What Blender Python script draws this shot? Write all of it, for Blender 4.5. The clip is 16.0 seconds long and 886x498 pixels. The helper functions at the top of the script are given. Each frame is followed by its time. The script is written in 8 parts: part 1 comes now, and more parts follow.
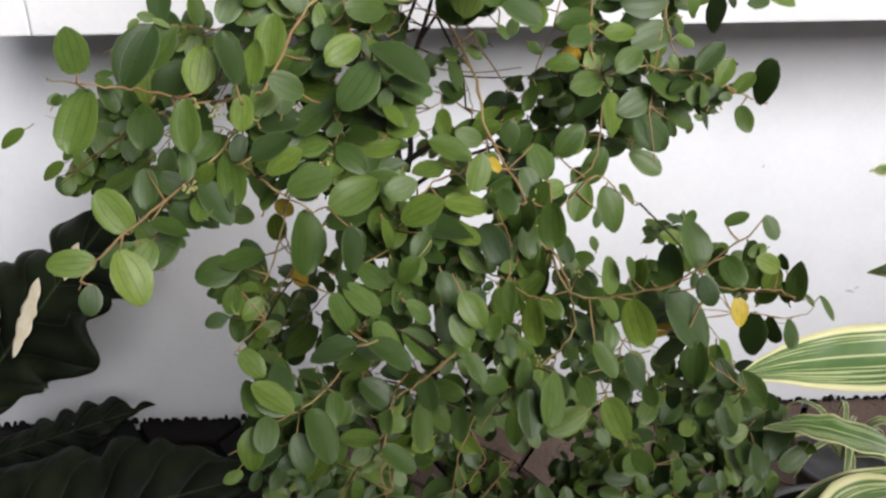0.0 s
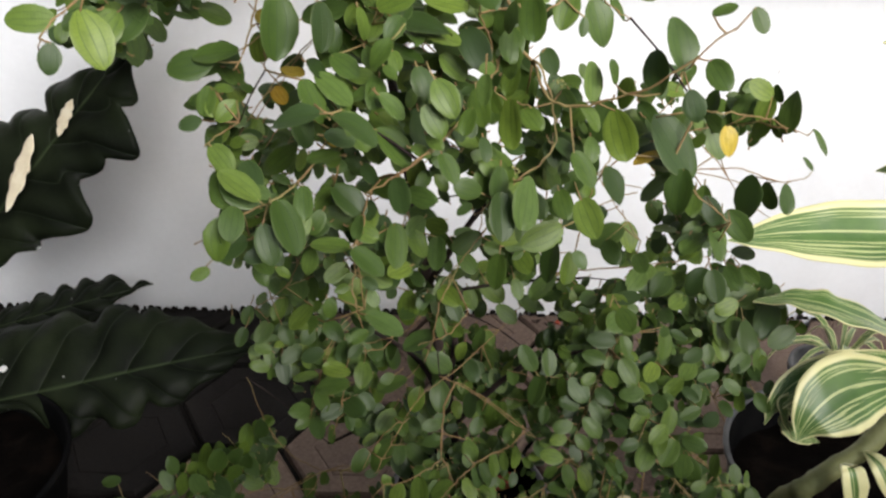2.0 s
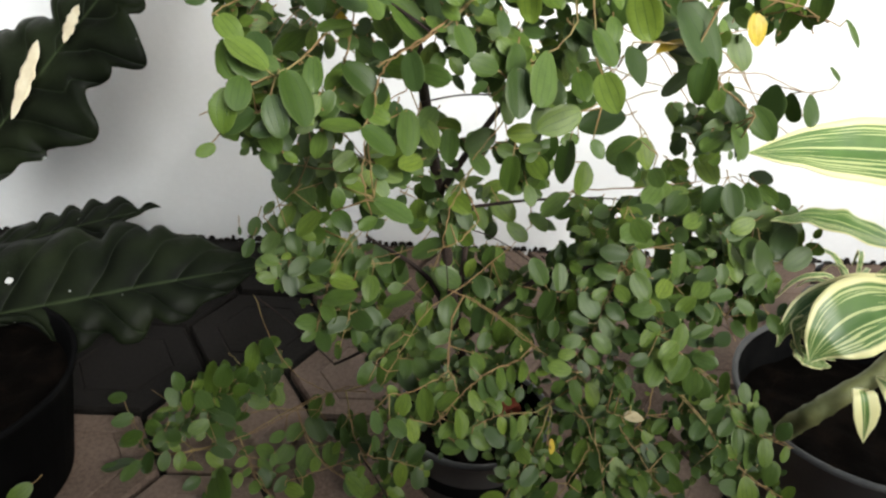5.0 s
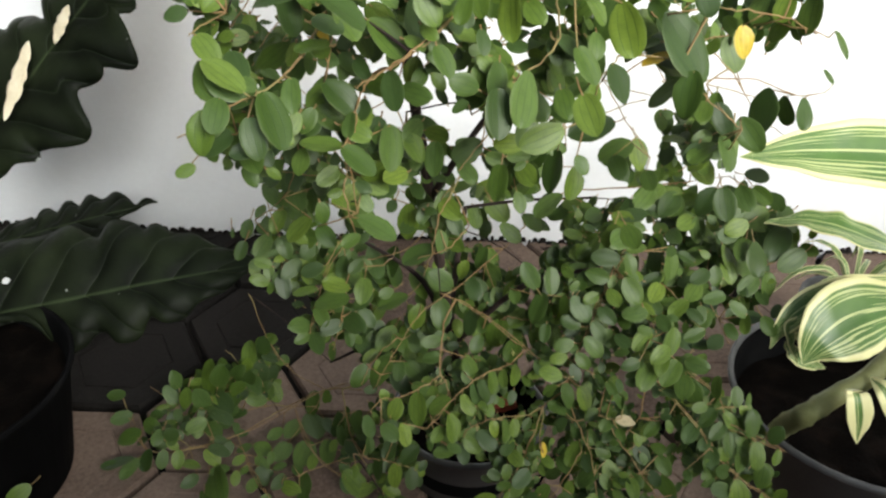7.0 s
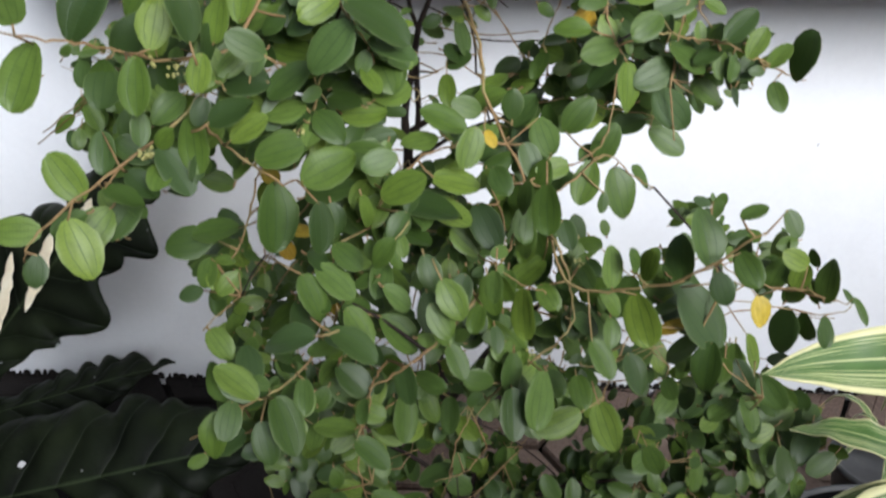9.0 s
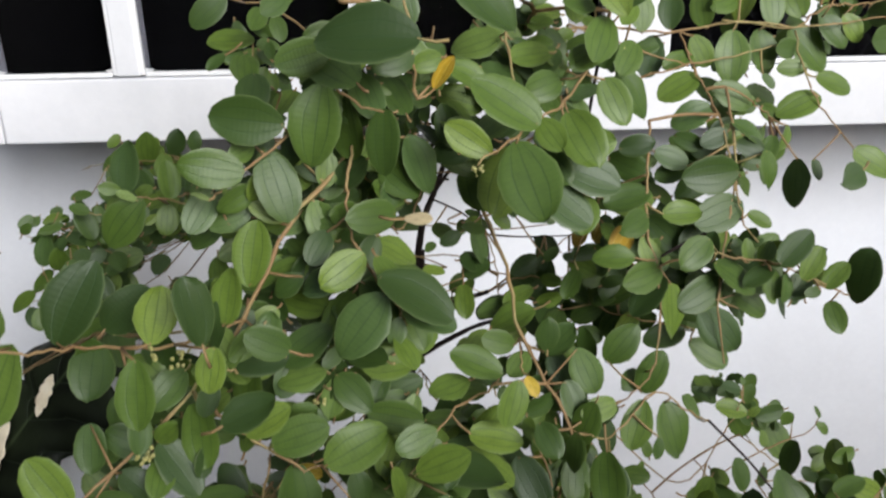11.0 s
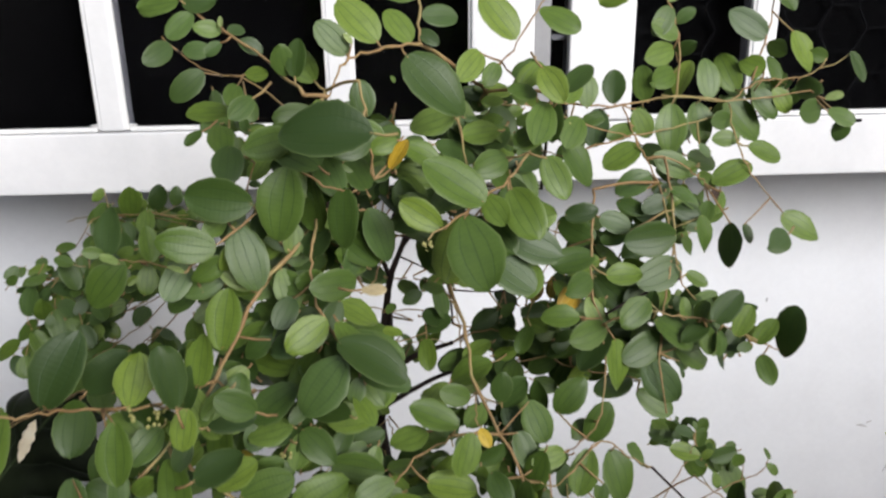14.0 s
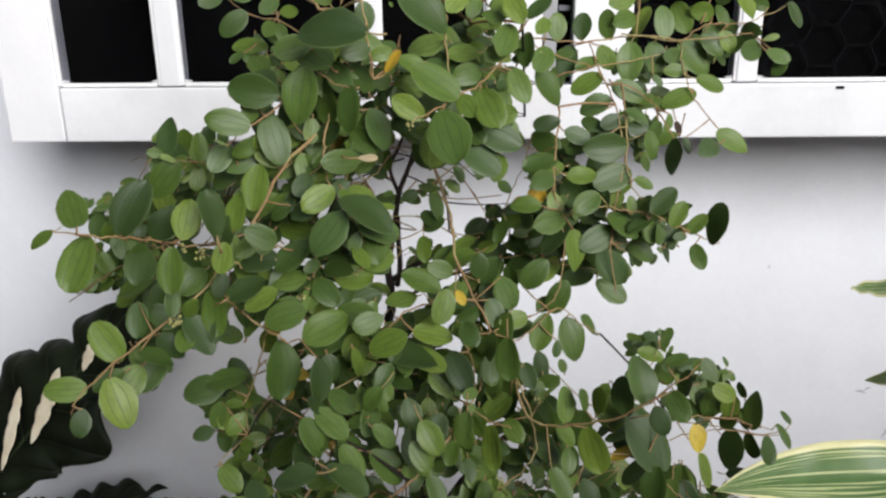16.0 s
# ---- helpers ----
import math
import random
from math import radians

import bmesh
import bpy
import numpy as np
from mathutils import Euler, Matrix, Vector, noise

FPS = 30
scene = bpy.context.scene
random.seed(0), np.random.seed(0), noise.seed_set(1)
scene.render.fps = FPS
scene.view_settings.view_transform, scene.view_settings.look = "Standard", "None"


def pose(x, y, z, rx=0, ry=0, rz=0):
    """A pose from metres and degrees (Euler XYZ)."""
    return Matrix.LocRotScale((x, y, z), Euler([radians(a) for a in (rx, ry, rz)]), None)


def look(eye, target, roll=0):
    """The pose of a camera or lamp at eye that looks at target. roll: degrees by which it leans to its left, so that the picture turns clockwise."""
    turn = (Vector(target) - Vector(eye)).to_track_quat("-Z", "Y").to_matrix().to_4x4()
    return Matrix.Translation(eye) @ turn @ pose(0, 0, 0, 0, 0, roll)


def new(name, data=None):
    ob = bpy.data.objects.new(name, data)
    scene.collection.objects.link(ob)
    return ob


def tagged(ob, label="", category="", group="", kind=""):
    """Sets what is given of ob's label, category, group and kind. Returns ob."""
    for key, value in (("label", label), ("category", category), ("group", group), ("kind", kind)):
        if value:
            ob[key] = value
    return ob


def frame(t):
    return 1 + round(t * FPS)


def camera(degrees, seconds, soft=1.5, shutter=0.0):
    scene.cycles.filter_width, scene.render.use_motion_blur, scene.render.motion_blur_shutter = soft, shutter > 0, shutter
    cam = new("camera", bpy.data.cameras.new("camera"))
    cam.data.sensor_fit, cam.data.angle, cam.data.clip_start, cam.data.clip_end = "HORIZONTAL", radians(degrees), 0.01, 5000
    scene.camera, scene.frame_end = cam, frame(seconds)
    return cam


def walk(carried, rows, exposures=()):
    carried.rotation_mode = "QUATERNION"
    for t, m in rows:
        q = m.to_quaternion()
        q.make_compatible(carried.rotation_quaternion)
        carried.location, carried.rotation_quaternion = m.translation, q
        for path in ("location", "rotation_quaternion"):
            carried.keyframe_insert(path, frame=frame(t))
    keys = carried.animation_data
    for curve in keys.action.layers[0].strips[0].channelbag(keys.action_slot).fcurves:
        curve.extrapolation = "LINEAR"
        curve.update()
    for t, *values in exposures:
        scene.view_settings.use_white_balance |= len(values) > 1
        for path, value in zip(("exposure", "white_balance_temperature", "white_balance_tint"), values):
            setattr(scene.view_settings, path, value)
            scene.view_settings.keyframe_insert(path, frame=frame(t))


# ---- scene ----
cam = camera(56.8, 16.0, 2.4, 0.35)
PATH = [
    (0, (0.1656, 0.2404, 1.0816), (0.2100, 1.6147, 0.4823), -0.78),
    (0.5, (0.1659, 0.2338, 1.0588), (0.1851, 1.6000, 0.4406), -1.18),
    (1, (0.1776, 0.2241, 1.0288), (0.2057, 1.5758, 0.3797), -0.64),
    (1.5, (0.1861, 0.2172, 0.9986), (0.1629, 1.5595, 0.3298), -0.35),
    (2, (0.1963, 0.2091, 0.9791), (0.2094, 1.5440, 0.2937), 1.10),
    (2.5, (0.2078, 0.2052, 0.9652), (0.2273, 1.5279, 0.2576), 1.13),
    (3, (0.2044, 0.1944, 0.9556), (0.2256, 1.5153, 0.2437), 2.64),
    (3.5, (0.1970, 0.1928, 0.9497), (0.1980, 1.5109, 0.2334), 3.05),
    (4, (0.1947, 0.1941, 0.9398), (0.1960, 1.5050, 0.2106), 3.05),
    (4.2, (0.1947, 0.1959, 0.9351), (0.1924, 1.5013, 0.1974), 2.74),
    (6.3, (0.2048, 0.2045, 0.9170), (0.2072, 1.4895, 0.1435), 1.96),
    (6.5, (0.2122, 0.2078, 0.9258), (0.2104, 1.4856, 0.1401), 2.14),
    (7, (0.2124, 0.2173, 0.9467), (0.2003, 1.4937, 0.1597), 1.60),
    (7.5, (0.2133, 0.2315, 0.9772), (0.1991, 1.5191, 0.2071), 1.29),
    (8, (0.2177, 0.2498, 1.0109), (0.2104, 1.5557, 0.2731), 1.22),
    (8.5, (0.2139, 0.2682, 1.0415), (0.1652, 1.5922, 0.3388), 0.54),
    (9, (0.2121, 0.2937, 1.0723), (0.1609, 1.6384, 0.4099), 0.03),
    (9.5, (0.1985, 0.3145, 1.1013), (0.1334, 1.6848, 0.4938), -0.32),
    (9.7, (0.1905, 0.3245, 1.1071), (0.1290, 1.6988, 0.5089), -0.41),
    (11.8, (0.1515, 0.4250, 1.1784), (0.2250, 1.8374, 0.6768), -1.09),
    (12, (0.1484, 0.4277, 1.1850), (0.2203, 1.8443, 0.6972), -1.00),
    (12.5, (0.1453, 0.4309, 1.2050), (0.1993, 1.8599, 0.7544), -1.87),
    (13, (0.1523, 0.4266, 1.2046), (0.2338, 1.8430, 0.7178), -1.16),
    (13.5, (0.1608, 0.4023, 1.1978), (0.2499, 1.8199, 0.7138), -0.73),
    (14, (0.1790, 0.3634, 1.1841), (0.2395, 1.7802, 0.6948), -0.94),
    (14.5, (0.2041, 0.2903, 1.1721), (0.2026, 1.7153, 0.7044), -0.27),
    (15, (0.2191, 0.2366, 1.1627), (0.2011, 1.6658, 0.7080), -0.44),
    (15.5, (0.2191, 0.2190, 1.1515), (0.2026, 1.6463, 0.6918), -0.23),
    (16, (0.2188, 0.2092, 1.1441), (0.1988, 1.6300, 0.6639), -0.54),
]
EXPOSURES = [(0, -0.26, 6600, 12), (1.2, -0.10, 6650, 11), (2.0, 0.10, 6750, 10), (3.5, 0.26, 6850, 8), (6.3, 0.52, 6850, 3), (7, 0.49, 6800, 4), (8.5, 0.07, 6300, 9), (9.7, -0.23, 6150, 10), (11.8, -0.38, 6550, 11), (12.5, -0.41, 6550, 11), (14, -0.38, 6550, 11), (16, -0.42, 6500, 11)]
walk(cam, [(t, look(eye, target, roll)) for t, eye, target, roll in PATH], EXPOSURES)

# ---- world and light ----
SUN_EL, SUN_AZ = 22.0, 140.0
world = bpy.data.worlds.new("overcast_sky")
scene.world = world
world.use_nodes = True
wn, wl = world.node_tree.nodes, world.node_tree.links
sky = wn.new("ShaderNodeTexSky")
sky.sky_type, sky.sun_disc = "NISHITA", False
sky.sun_elevation, sky.sun_rotation = radians(SUN_EL), radians(SUN_AZ)
sky.dust_density, sky.air_density = 4.0, 1.0
veil = wn.new("ShaderNodeMix")
veil.data_type = "RGBA"
veil.inputs[0].default_value = 0.55
veil.inputs[7].default_value = (3.4, 3.8, 4.5, 1)
wl.new(sky.outputs[0], veil.inputs[6])
wl.new(veil.outputs[2], wn["Background"].inputs[0])
wn["Background"].inputs[1].default_value = 0.165

sun_data = bpy.data.lights.new("sun", "SUN")
sun_data.energy, sun_data.angle, sun_data.color = 5.9, radians(30), (0.965, 0.978, 1.0)
sun = new("sun", sun_data)
sun.matrix_world = look((2.9, -4.2, 3.15), (0.2, 1.2, 0.6))


# ---- materials ----
def nodes(name, rough=0.5, metal=0.0):
    m = bpy.data.materials.new(name)
    m.use_nodes = True
    n, l = m.node_tree.nodes, m.node_tree.links
    b = n["Principled BSDF"]
    b.inputs["Roughness"].default_value, b.inputs["Metallic"].default_value = rough, metal
    return m, n, l, b


def noise_tex(n, l, scale, detail=4.0, rough=0.55, coords="Object"):
    t, c = n.new("ShaderNodeTexNoise"), n.new("ShaderNodeTexCoord")
    t.inputs["Scale"].default_value, t.inputs["Detail"].default_value, t.inputs["Roughness"].default_value = scale, detail, rough
    l.new(c.outputs[coords], t.inputs["Vector"])
    return t


def ramp(n, l, fac, stops):
    r = n.new("ShaderNodeValToRGB")
    e = r.color_ramp.elements
    e[0].position, e[0].color = stops[0][0], (*stops[0][1], 1)
    e[1].position, e[1].color = stops[-1][0], (*stops[-1][1], 1)
    for p, c in stops[1:-1]:
        e.new(p).color = (*c, 1)
    l.new(fac, r.inputs[0])
    return r


def blend(n, l, fac, a, b, mode="MIX"):
    x = n.new("ShaderNodeMix")
    x.data_type, x.blend_type = "RGBA", mode
    for sock, v in ((0, fac), (6, a), (7, b)):
        if isinstance(v, (int, float)):
            x.inputs[sock].default_value = v
        elif isinstance(v, tuple):
            x.inputs[sock].default_value = (*v, 1)
        else:
            l.new(v, x.inputs[sock])
    return x.outputs[2]


def math_node(n, l, op, a, b=0.0):
    x = n.new("ShaderNodeMath")
    x.operation = op
    for i, v in enumerate((a, b)):
        if isinstance(v, (int, float)):
            x.inputs[i].default_value = v
        else:
            l.new(v, x.inputs[i])
    return x.outputs[0]


def bump(n, l, b, height, strength=0.3, dist=0.002):
    x = n.new("ShaderNodeBump")
    x.inputs["Strength"].default_value, x.inputs["Distance"].default_value = strength, dist
    l.new(height, x.inputs["Height"])
    l.new(x.outputs[0], b.inputs["Normal"])


def two_scale(name, dark, mid, light, rough, big, fine, bumpy=0.3, dist=0.002, metal=0.0):
    """A mottled surface: large stains and fine grain."""
    m, n, l, b = nodes(name, rough, metal)
    b.inputs["Specular IOR Level"].default_value = 0.15 if rough > 0.84 else 0.3 if rough > 0.5 else 0.5
    t1, t2 = noise_tex(n, l, big), noise_tex(n, l, fine, 6.0, 0.65)
    r1 = ramp(n, l, t1.outputs[0], [(0.3, dark), (0.5, mid), (0.72, light)])
    col = blend(n, l, 0.22, r1.outputs[0], ramp(n, l, t2.outputs[0], [(0.3, dark), (0.7, light)]).outputs[0])
    l.new(col, b.inputs["Base Color"])
    bump(n, l, b, t2.outputs[0], bumpy, dist)
    return m


def vein_mask(n, l, centre, width):
    """1 on a line of the leaf's length at that place across the blade, 0 beside it."""
    uv = n.new("ShaderNodeUVMap")
    sep = n.new("ShaderNodeSeparateXYZ")
    l.new(uv.outputs[0], sep.inputs[0])
    d = math_node(n, l, "ABSOLUTE", math_node(n, l, "SUBTRACT", sep.outputs[0], centre))
    return math_node(n, l, "MAXIMUM", math_node(n, l, "SUBTRACT", 1.0, math_node(n, l, "DIVIDE", d, width)), 0.0), sep


GREENS = [(0.0, (0.021, 0.042, 0.008)), (0.3, (0.049, 0.089, 0.014)), (0.65, (0.082, 0.137, 0.019)), (0.9, (0.130, 0.198, 0.025)), (1.0, (0.175, 0.245, 0.031))]


def leaf_material(name, stops, per_island, vein_col, rough=0.46, glow=0.04):
    m, n, l, b = nodes(name, rough)
    b.inputs["Specular IOR Level"].default_value = 0.36
    if per_island:
        g = n.new("ShaderNodeNewGeometry")
        rnd = g.outputs["Random Per Island"]
    else:
        o = n.new("ShaderNodeObjectInfo")
        rnd = o.outputs["Random"]
    base = ramp(n, l, rnd, stops).outputs[0]
    if stops is GREENS:
        # some leaves, picked at random, have grey sky sheen put into their colour
        sheen = math_node(n, l, "FRACT", math_node(n, l, "MULTIPLY", rnd, 23.7))
        sheen = math_node(n, l, "MAXIMUM", math_node(n, l, "SUBTRACT", math_node(n, l, "MULTIPLY", sheen, 0.55), 0.3), 0.0)
        base = blend(n, l, sheen, base, (0.105, 0.170, 0.075))
    blot = noise_tex(n, l, 30.0, 3.0)
    base = blend(n, l, math_node(n, l, "MULTIPLY", blot.outputs[0], 0.35), base, (0.036, 0.066, 0.014))
    mid, sep = vein_mask(n, l, 0.5, 0.026)
    left, _ = vein_mask(n, l, 0.26, 0.024)
    right, _ = vein_mask(n, l, 0.74, 0.024)
    veins = math_node(n, l, "MAXIMUM", mid, math_node(n, l, "MAXIMUM", left, right))
    w = n.new("ShaderNodeTexWave")
    w.wave_type, w.bands_direction = "BANDS", "Y"
    w.inputs["Scale"].default_value, w.inputs["Distortion"].default_value = 4.5, 2.5
    uv = n.new("ShaderNodeUVMap")
    l.new(uv.outputs[0], w.inputs["Vector"])
    col = blend(n, l, math_node(n, l, "MULTIPLY", veins, 0.62), base, vein_col)
    col = blend(n, l, math_node(n, l, "MULTIPLY", w.outputs[1], 0.07), col, vein_col)
    # uneven patches over the blade and a paler worn rim
    patch = noise_tex(n, l, 3.5, 3.0, 0.6, "UV")
    col = blend(n, l, math_node(n, l, "MULTIPLY", ramp(n, l, patch.outputs[0], [(0.42, (0, 0, 0)), (0.7, (1, 1, 1))]).outputs[0], 0.3), col, (0.022, 0.046, 0.010))
    rim = math_node(n, l, "ABSOLUTE", math_node(n, l, "SUBTRACT", sep.outputs[0], 0.5))
    rim = math_node(n, l, "MULTIPLY", math_node(n, l, "MAXIMUM", math_node(n, l, "SUBTRACT", rim, 0.45), 0.0), 7.0)
    col = blend(n, l, rim, col, (0.17, 0.22, 0.085))
    l.new(col, b.inputs["Base Color"])
    h = math_node(n, l, "SUBTRACT", math_node(n, l, "ADD", math_node(n, l, "MULTIPLY", w.outputs[1], 0.15), math_node(n, l, "MULTIPLY", patch.outputs[0], 0.8)), math_node(n, l, "MULTIPLY", veins, 0.45))
    bump(n, l, b, h, 0.3, 0.0007)
    tr = n.new("ShaderNodeBsdfTranslucent")
    l.new(blend(n, l, 0.5, col, (0.20, 0.36, 0.05)), tr.inputs[0])
    mix = n.new("ShaderNodeMixShader")
    mix.inputs[0].default_value = glow
    l.new(b.outputs[0], mix.inputs[1])
    l.new(tr.outputs[0], mix.inputs[2])
    l.new(mix.outputs[0], n["Material Output"].inputs[0])
    return m


M_leaf = leaf_material("jujube_leaf", GREENS, False, (0.018, 0.045, 0.010))
M_leaves = leaf_material("jujube_foliage", GREENS, True, (0.018, 0.045, 0.010))
M_yellow = leaf_material("yellowing_leaf", [(0.0, (0.42, 0.22, 0.012)), (0.5, (0.56, 0.34, 0.02)), (1.0, (0.58, 0.44, 0.05))], False, (0.6, 0.5, 0.12))
M_dry = leaf_material("dry_leaf", [(0.0, (0.50, 0.40, 0.24)), (1.0, (0.60, 0.50, 0.33))], False, (0.5, 0.38, 0.2), 0.7)
M_tip = leaf_material("young_leaf", [(0.0, (0.20, 0.28, 0.08)), (1.0, (0.28, 0.34, 0.13))], False, (0.30, 0.38, 0.15))
M_bud = two_scale("flower_bud", (0.26, 0.26, 0.07), (0.36, 0.34, 0.12), (0.44, 0.41, 0.19), 0.6, 200, 600)
M_twig = two_scale("young_bark", (0.19, 0.10, 0.045), (0.29, 0.18, 0.085), (0.31, 0.28, 0.11), 0.6, 22, 300)
M_bark = two_scale("old_bark", (0.010, 0.007, 0.006), (0.024, 0.015, 0.013), (0.05, 0.032, 0.026), 0.8, 30, 220, 0.6, 0.003)
M_wall = two_scale("painted_plaster", (0.67, 0.68, 0.71), (0.765, 0.782, 0.815), (0.81, 0.822, 0.85), 0.75, 2.2, 90, 0.12, 0.002)
M_cement = two_scale("weathered_cement", (0.045, 0.042, 0.04), (0.07, 0.067, 0.063), (0.10, 0.095, 0.09), 0.9, 3, 60)
M_paint = two_scale("white_gloss_paint", (0.61, 0.615, 0.63), (0.70, 0.70, 0.715), (0.75, 0.75, 0.76), 0.4, 7, 120, 0.14, 0.001)
M_bead = two_scale("aged_white_bead", (0.60, 0.60, 0.60), (0.72, 0.72, 0.72), (0.80, 0.80, 0.80), 0.45, 14, 160, 0.2, 0.001)
M_zinc = two_scale("dull_zinc", (0.20, 0.20, 0.21), (0.27, 0.27, 0.28), (0.34, 0.34, 0.35), 0.5, 6, 90, 0.15, 0.001, 0.4)
M_putty = two_scale("grey_putty", (0.34, 0.34, 0.35), (0.5, 0.5, 0.5), (0.62, 0.62, 0.62), 0.8, 60, 300, 0.4, 0.001)
M_dead = two_scale("dead_leaf", (0.018, 0.010, 0.008), (0.035, 0.020, 0.015), (0.07, 0.04, 0.028), 0.7, 40, 250, 0.4, 0.001)
M_shard = two_scale("red_brick_shard", (0.20, 0.035, 0.022), (0.30, 0.06, 0.04), (0.38, 0.10, 0.07), 0.85, 40, 250, 0.5, 0.001)
# near-black for the unlit room's shade; the paint chip shares it
M_dark = two_scale("shade_and_chip_black", (0.001, 0.001, 0.001), (0.002, 0.002, 0.002), (0.004, 0.004, 0.004), 0.9, 3, 40, 0.1)
M_grille = two_scale("grey_curtain_mesh", (0.011, 0.011, 0.011), (0.016, 0.016, 0.016), (0.022, 0.022, 0.022), 0.9, 20, 200, 0.1)
M_pot = two_scale("black_plastic", (0.036, 0.036, 0.038), (0.060, 0.060, 0.063), (0.095, 0.094, 0.094), 0.5, 9, 130, 0.25, 0.001)
# near-black that puts shade into the colour of pot insides and left pot
M_pot_shade = two_scale("pot_shade_black", (0.002, 0.002, 0.002), (0.0035, 0.0035, 0.004), (0.007, 0.007, 0.007), 0.88, 14, 160, 0.4, 0.002)
M_pot_shade.node_tree.nodes["Principled BSDF"].inputs["Specular IOR Level"].default_value = 0.04
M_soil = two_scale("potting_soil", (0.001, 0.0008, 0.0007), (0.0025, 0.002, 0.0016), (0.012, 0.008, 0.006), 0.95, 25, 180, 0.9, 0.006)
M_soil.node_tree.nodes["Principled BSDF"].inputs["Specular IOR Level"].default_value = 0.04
M_joint = two_scale("joint_dirt", (0.006, 0.005, 0.0045), (0.012, 0.010, 0.009), (0.022, 0.019, 0.017), 0.95, 12, 160, 0.6, 0.003)
M_petiole = two_scale("dark_petiole", (0.012, 0.016, 0.010), (0.022, 0.028, 0.016), (0.035, 0.04, 0.024), 0.55, 30, 200)
M_stem = two_scale("pale_stem", (0.12, 0.13, 0.05), (0.18, 0.19, 0.08), (0.27, 0.27, 0.13), 0.6, 25, 160, 0.4, 0.002)
M_scuff = two_scale("grey_scuff", (0.42, 0.42, 0.43), (0.5, 0.5, 0.51), (0.56, 0.56, 0.57), 0.8, 30, 200)
M_cream = two_scale("cream_patch", (0.62, 0.52, 0.36), (0.75, 0.66, 0.48), (0.82, 0.76, 0.60), 0.6, 40, 250)


def paver_material(name, tones, dirt, grain):
    m, n, l, b = nodes(name, 0.85)
    b.inputs["Specular IOR Level"].default_value = 0.12
    o = n.new("ShaderNodeObjectInfo")
    t1, t2 = noise_tex(n, l, 11.0), noise_tex(n, l, 140.0, 6.0, 0.7)
    tone = ramp(n, l, o.outputs["Random"], tones).outputs[0]
    col = blend(n, l, math_node(n, l, "MULTIPLY", t1.outputs[0], 0.75), tone, dirt)
    col = blend(n, l, 0.25, col, ramp(n, l, t2.outputs[0], grain).outputs[0])
    l.new(col, b.inputs["Base Color"])
    bump(n, l, b, t2.outputs[0], 0.5, 0.003)
    return m


def variegated_material(name, margin):
    """Green blade with a cream margin and thin cream streaks along it."""
    m, n, l, b = nodes(name, 0.4)
    mid, sep = vein_mask(n, l, 0.5, 0.5)
    uvn = n.new("ShaderNodeUVMap")
    mp = n.new("ShaderNodeMapping")
    mp.inputs["Scale"].default_value = (14.0, 0.7, 1.0)
    l.new(uvn.outputs[0], mp.inputs[0])
    t = n.new("ShaderNodeTexNoise")
    t.inputs["Scale"].default_value, t.inputs["Detail"].default_value = 1.6, 2.0
    l.new(mp.outputs[0], t.inputs["Vector"])
    streak = ramp(n, l, t.outputs[0], [(0.53, (0, 0, 0)), (0.57, (1, 1, 1))]).outputs[0]
    wob = noise_tex(n, l, 3.0, 2.0, 0.5, "UV")
    edge = ramp(n, l, math_node(n, l, "ADD", mid, math_node(n, l, "MULTIPLY", wob.outputs[0], 0.18)), [(margin, (1, 1, 1)), (margin + 0.06, (0, 0, 0))]).outputs[0]
    green = ramp(n, l, noise_tex(n, l, 18.0).outputs[0], [(0.3, (0.050, 0.115, 0.022)), (0.7, (0.095, 0.19, 0.038))]).outputs[0]
    col = blend(n, l, math_node(n, l, "MULTIPLY", streak, 0.75), green, (0.56, 0.60, 0.28))
    col = blend(n, l, edge, col, (0.72, 0.69, 0.36))
    l.new(col, b.inputs["Base Color"])
    bump(n, l, b, t.outputs[0], 0.35, 0.002)
    return m


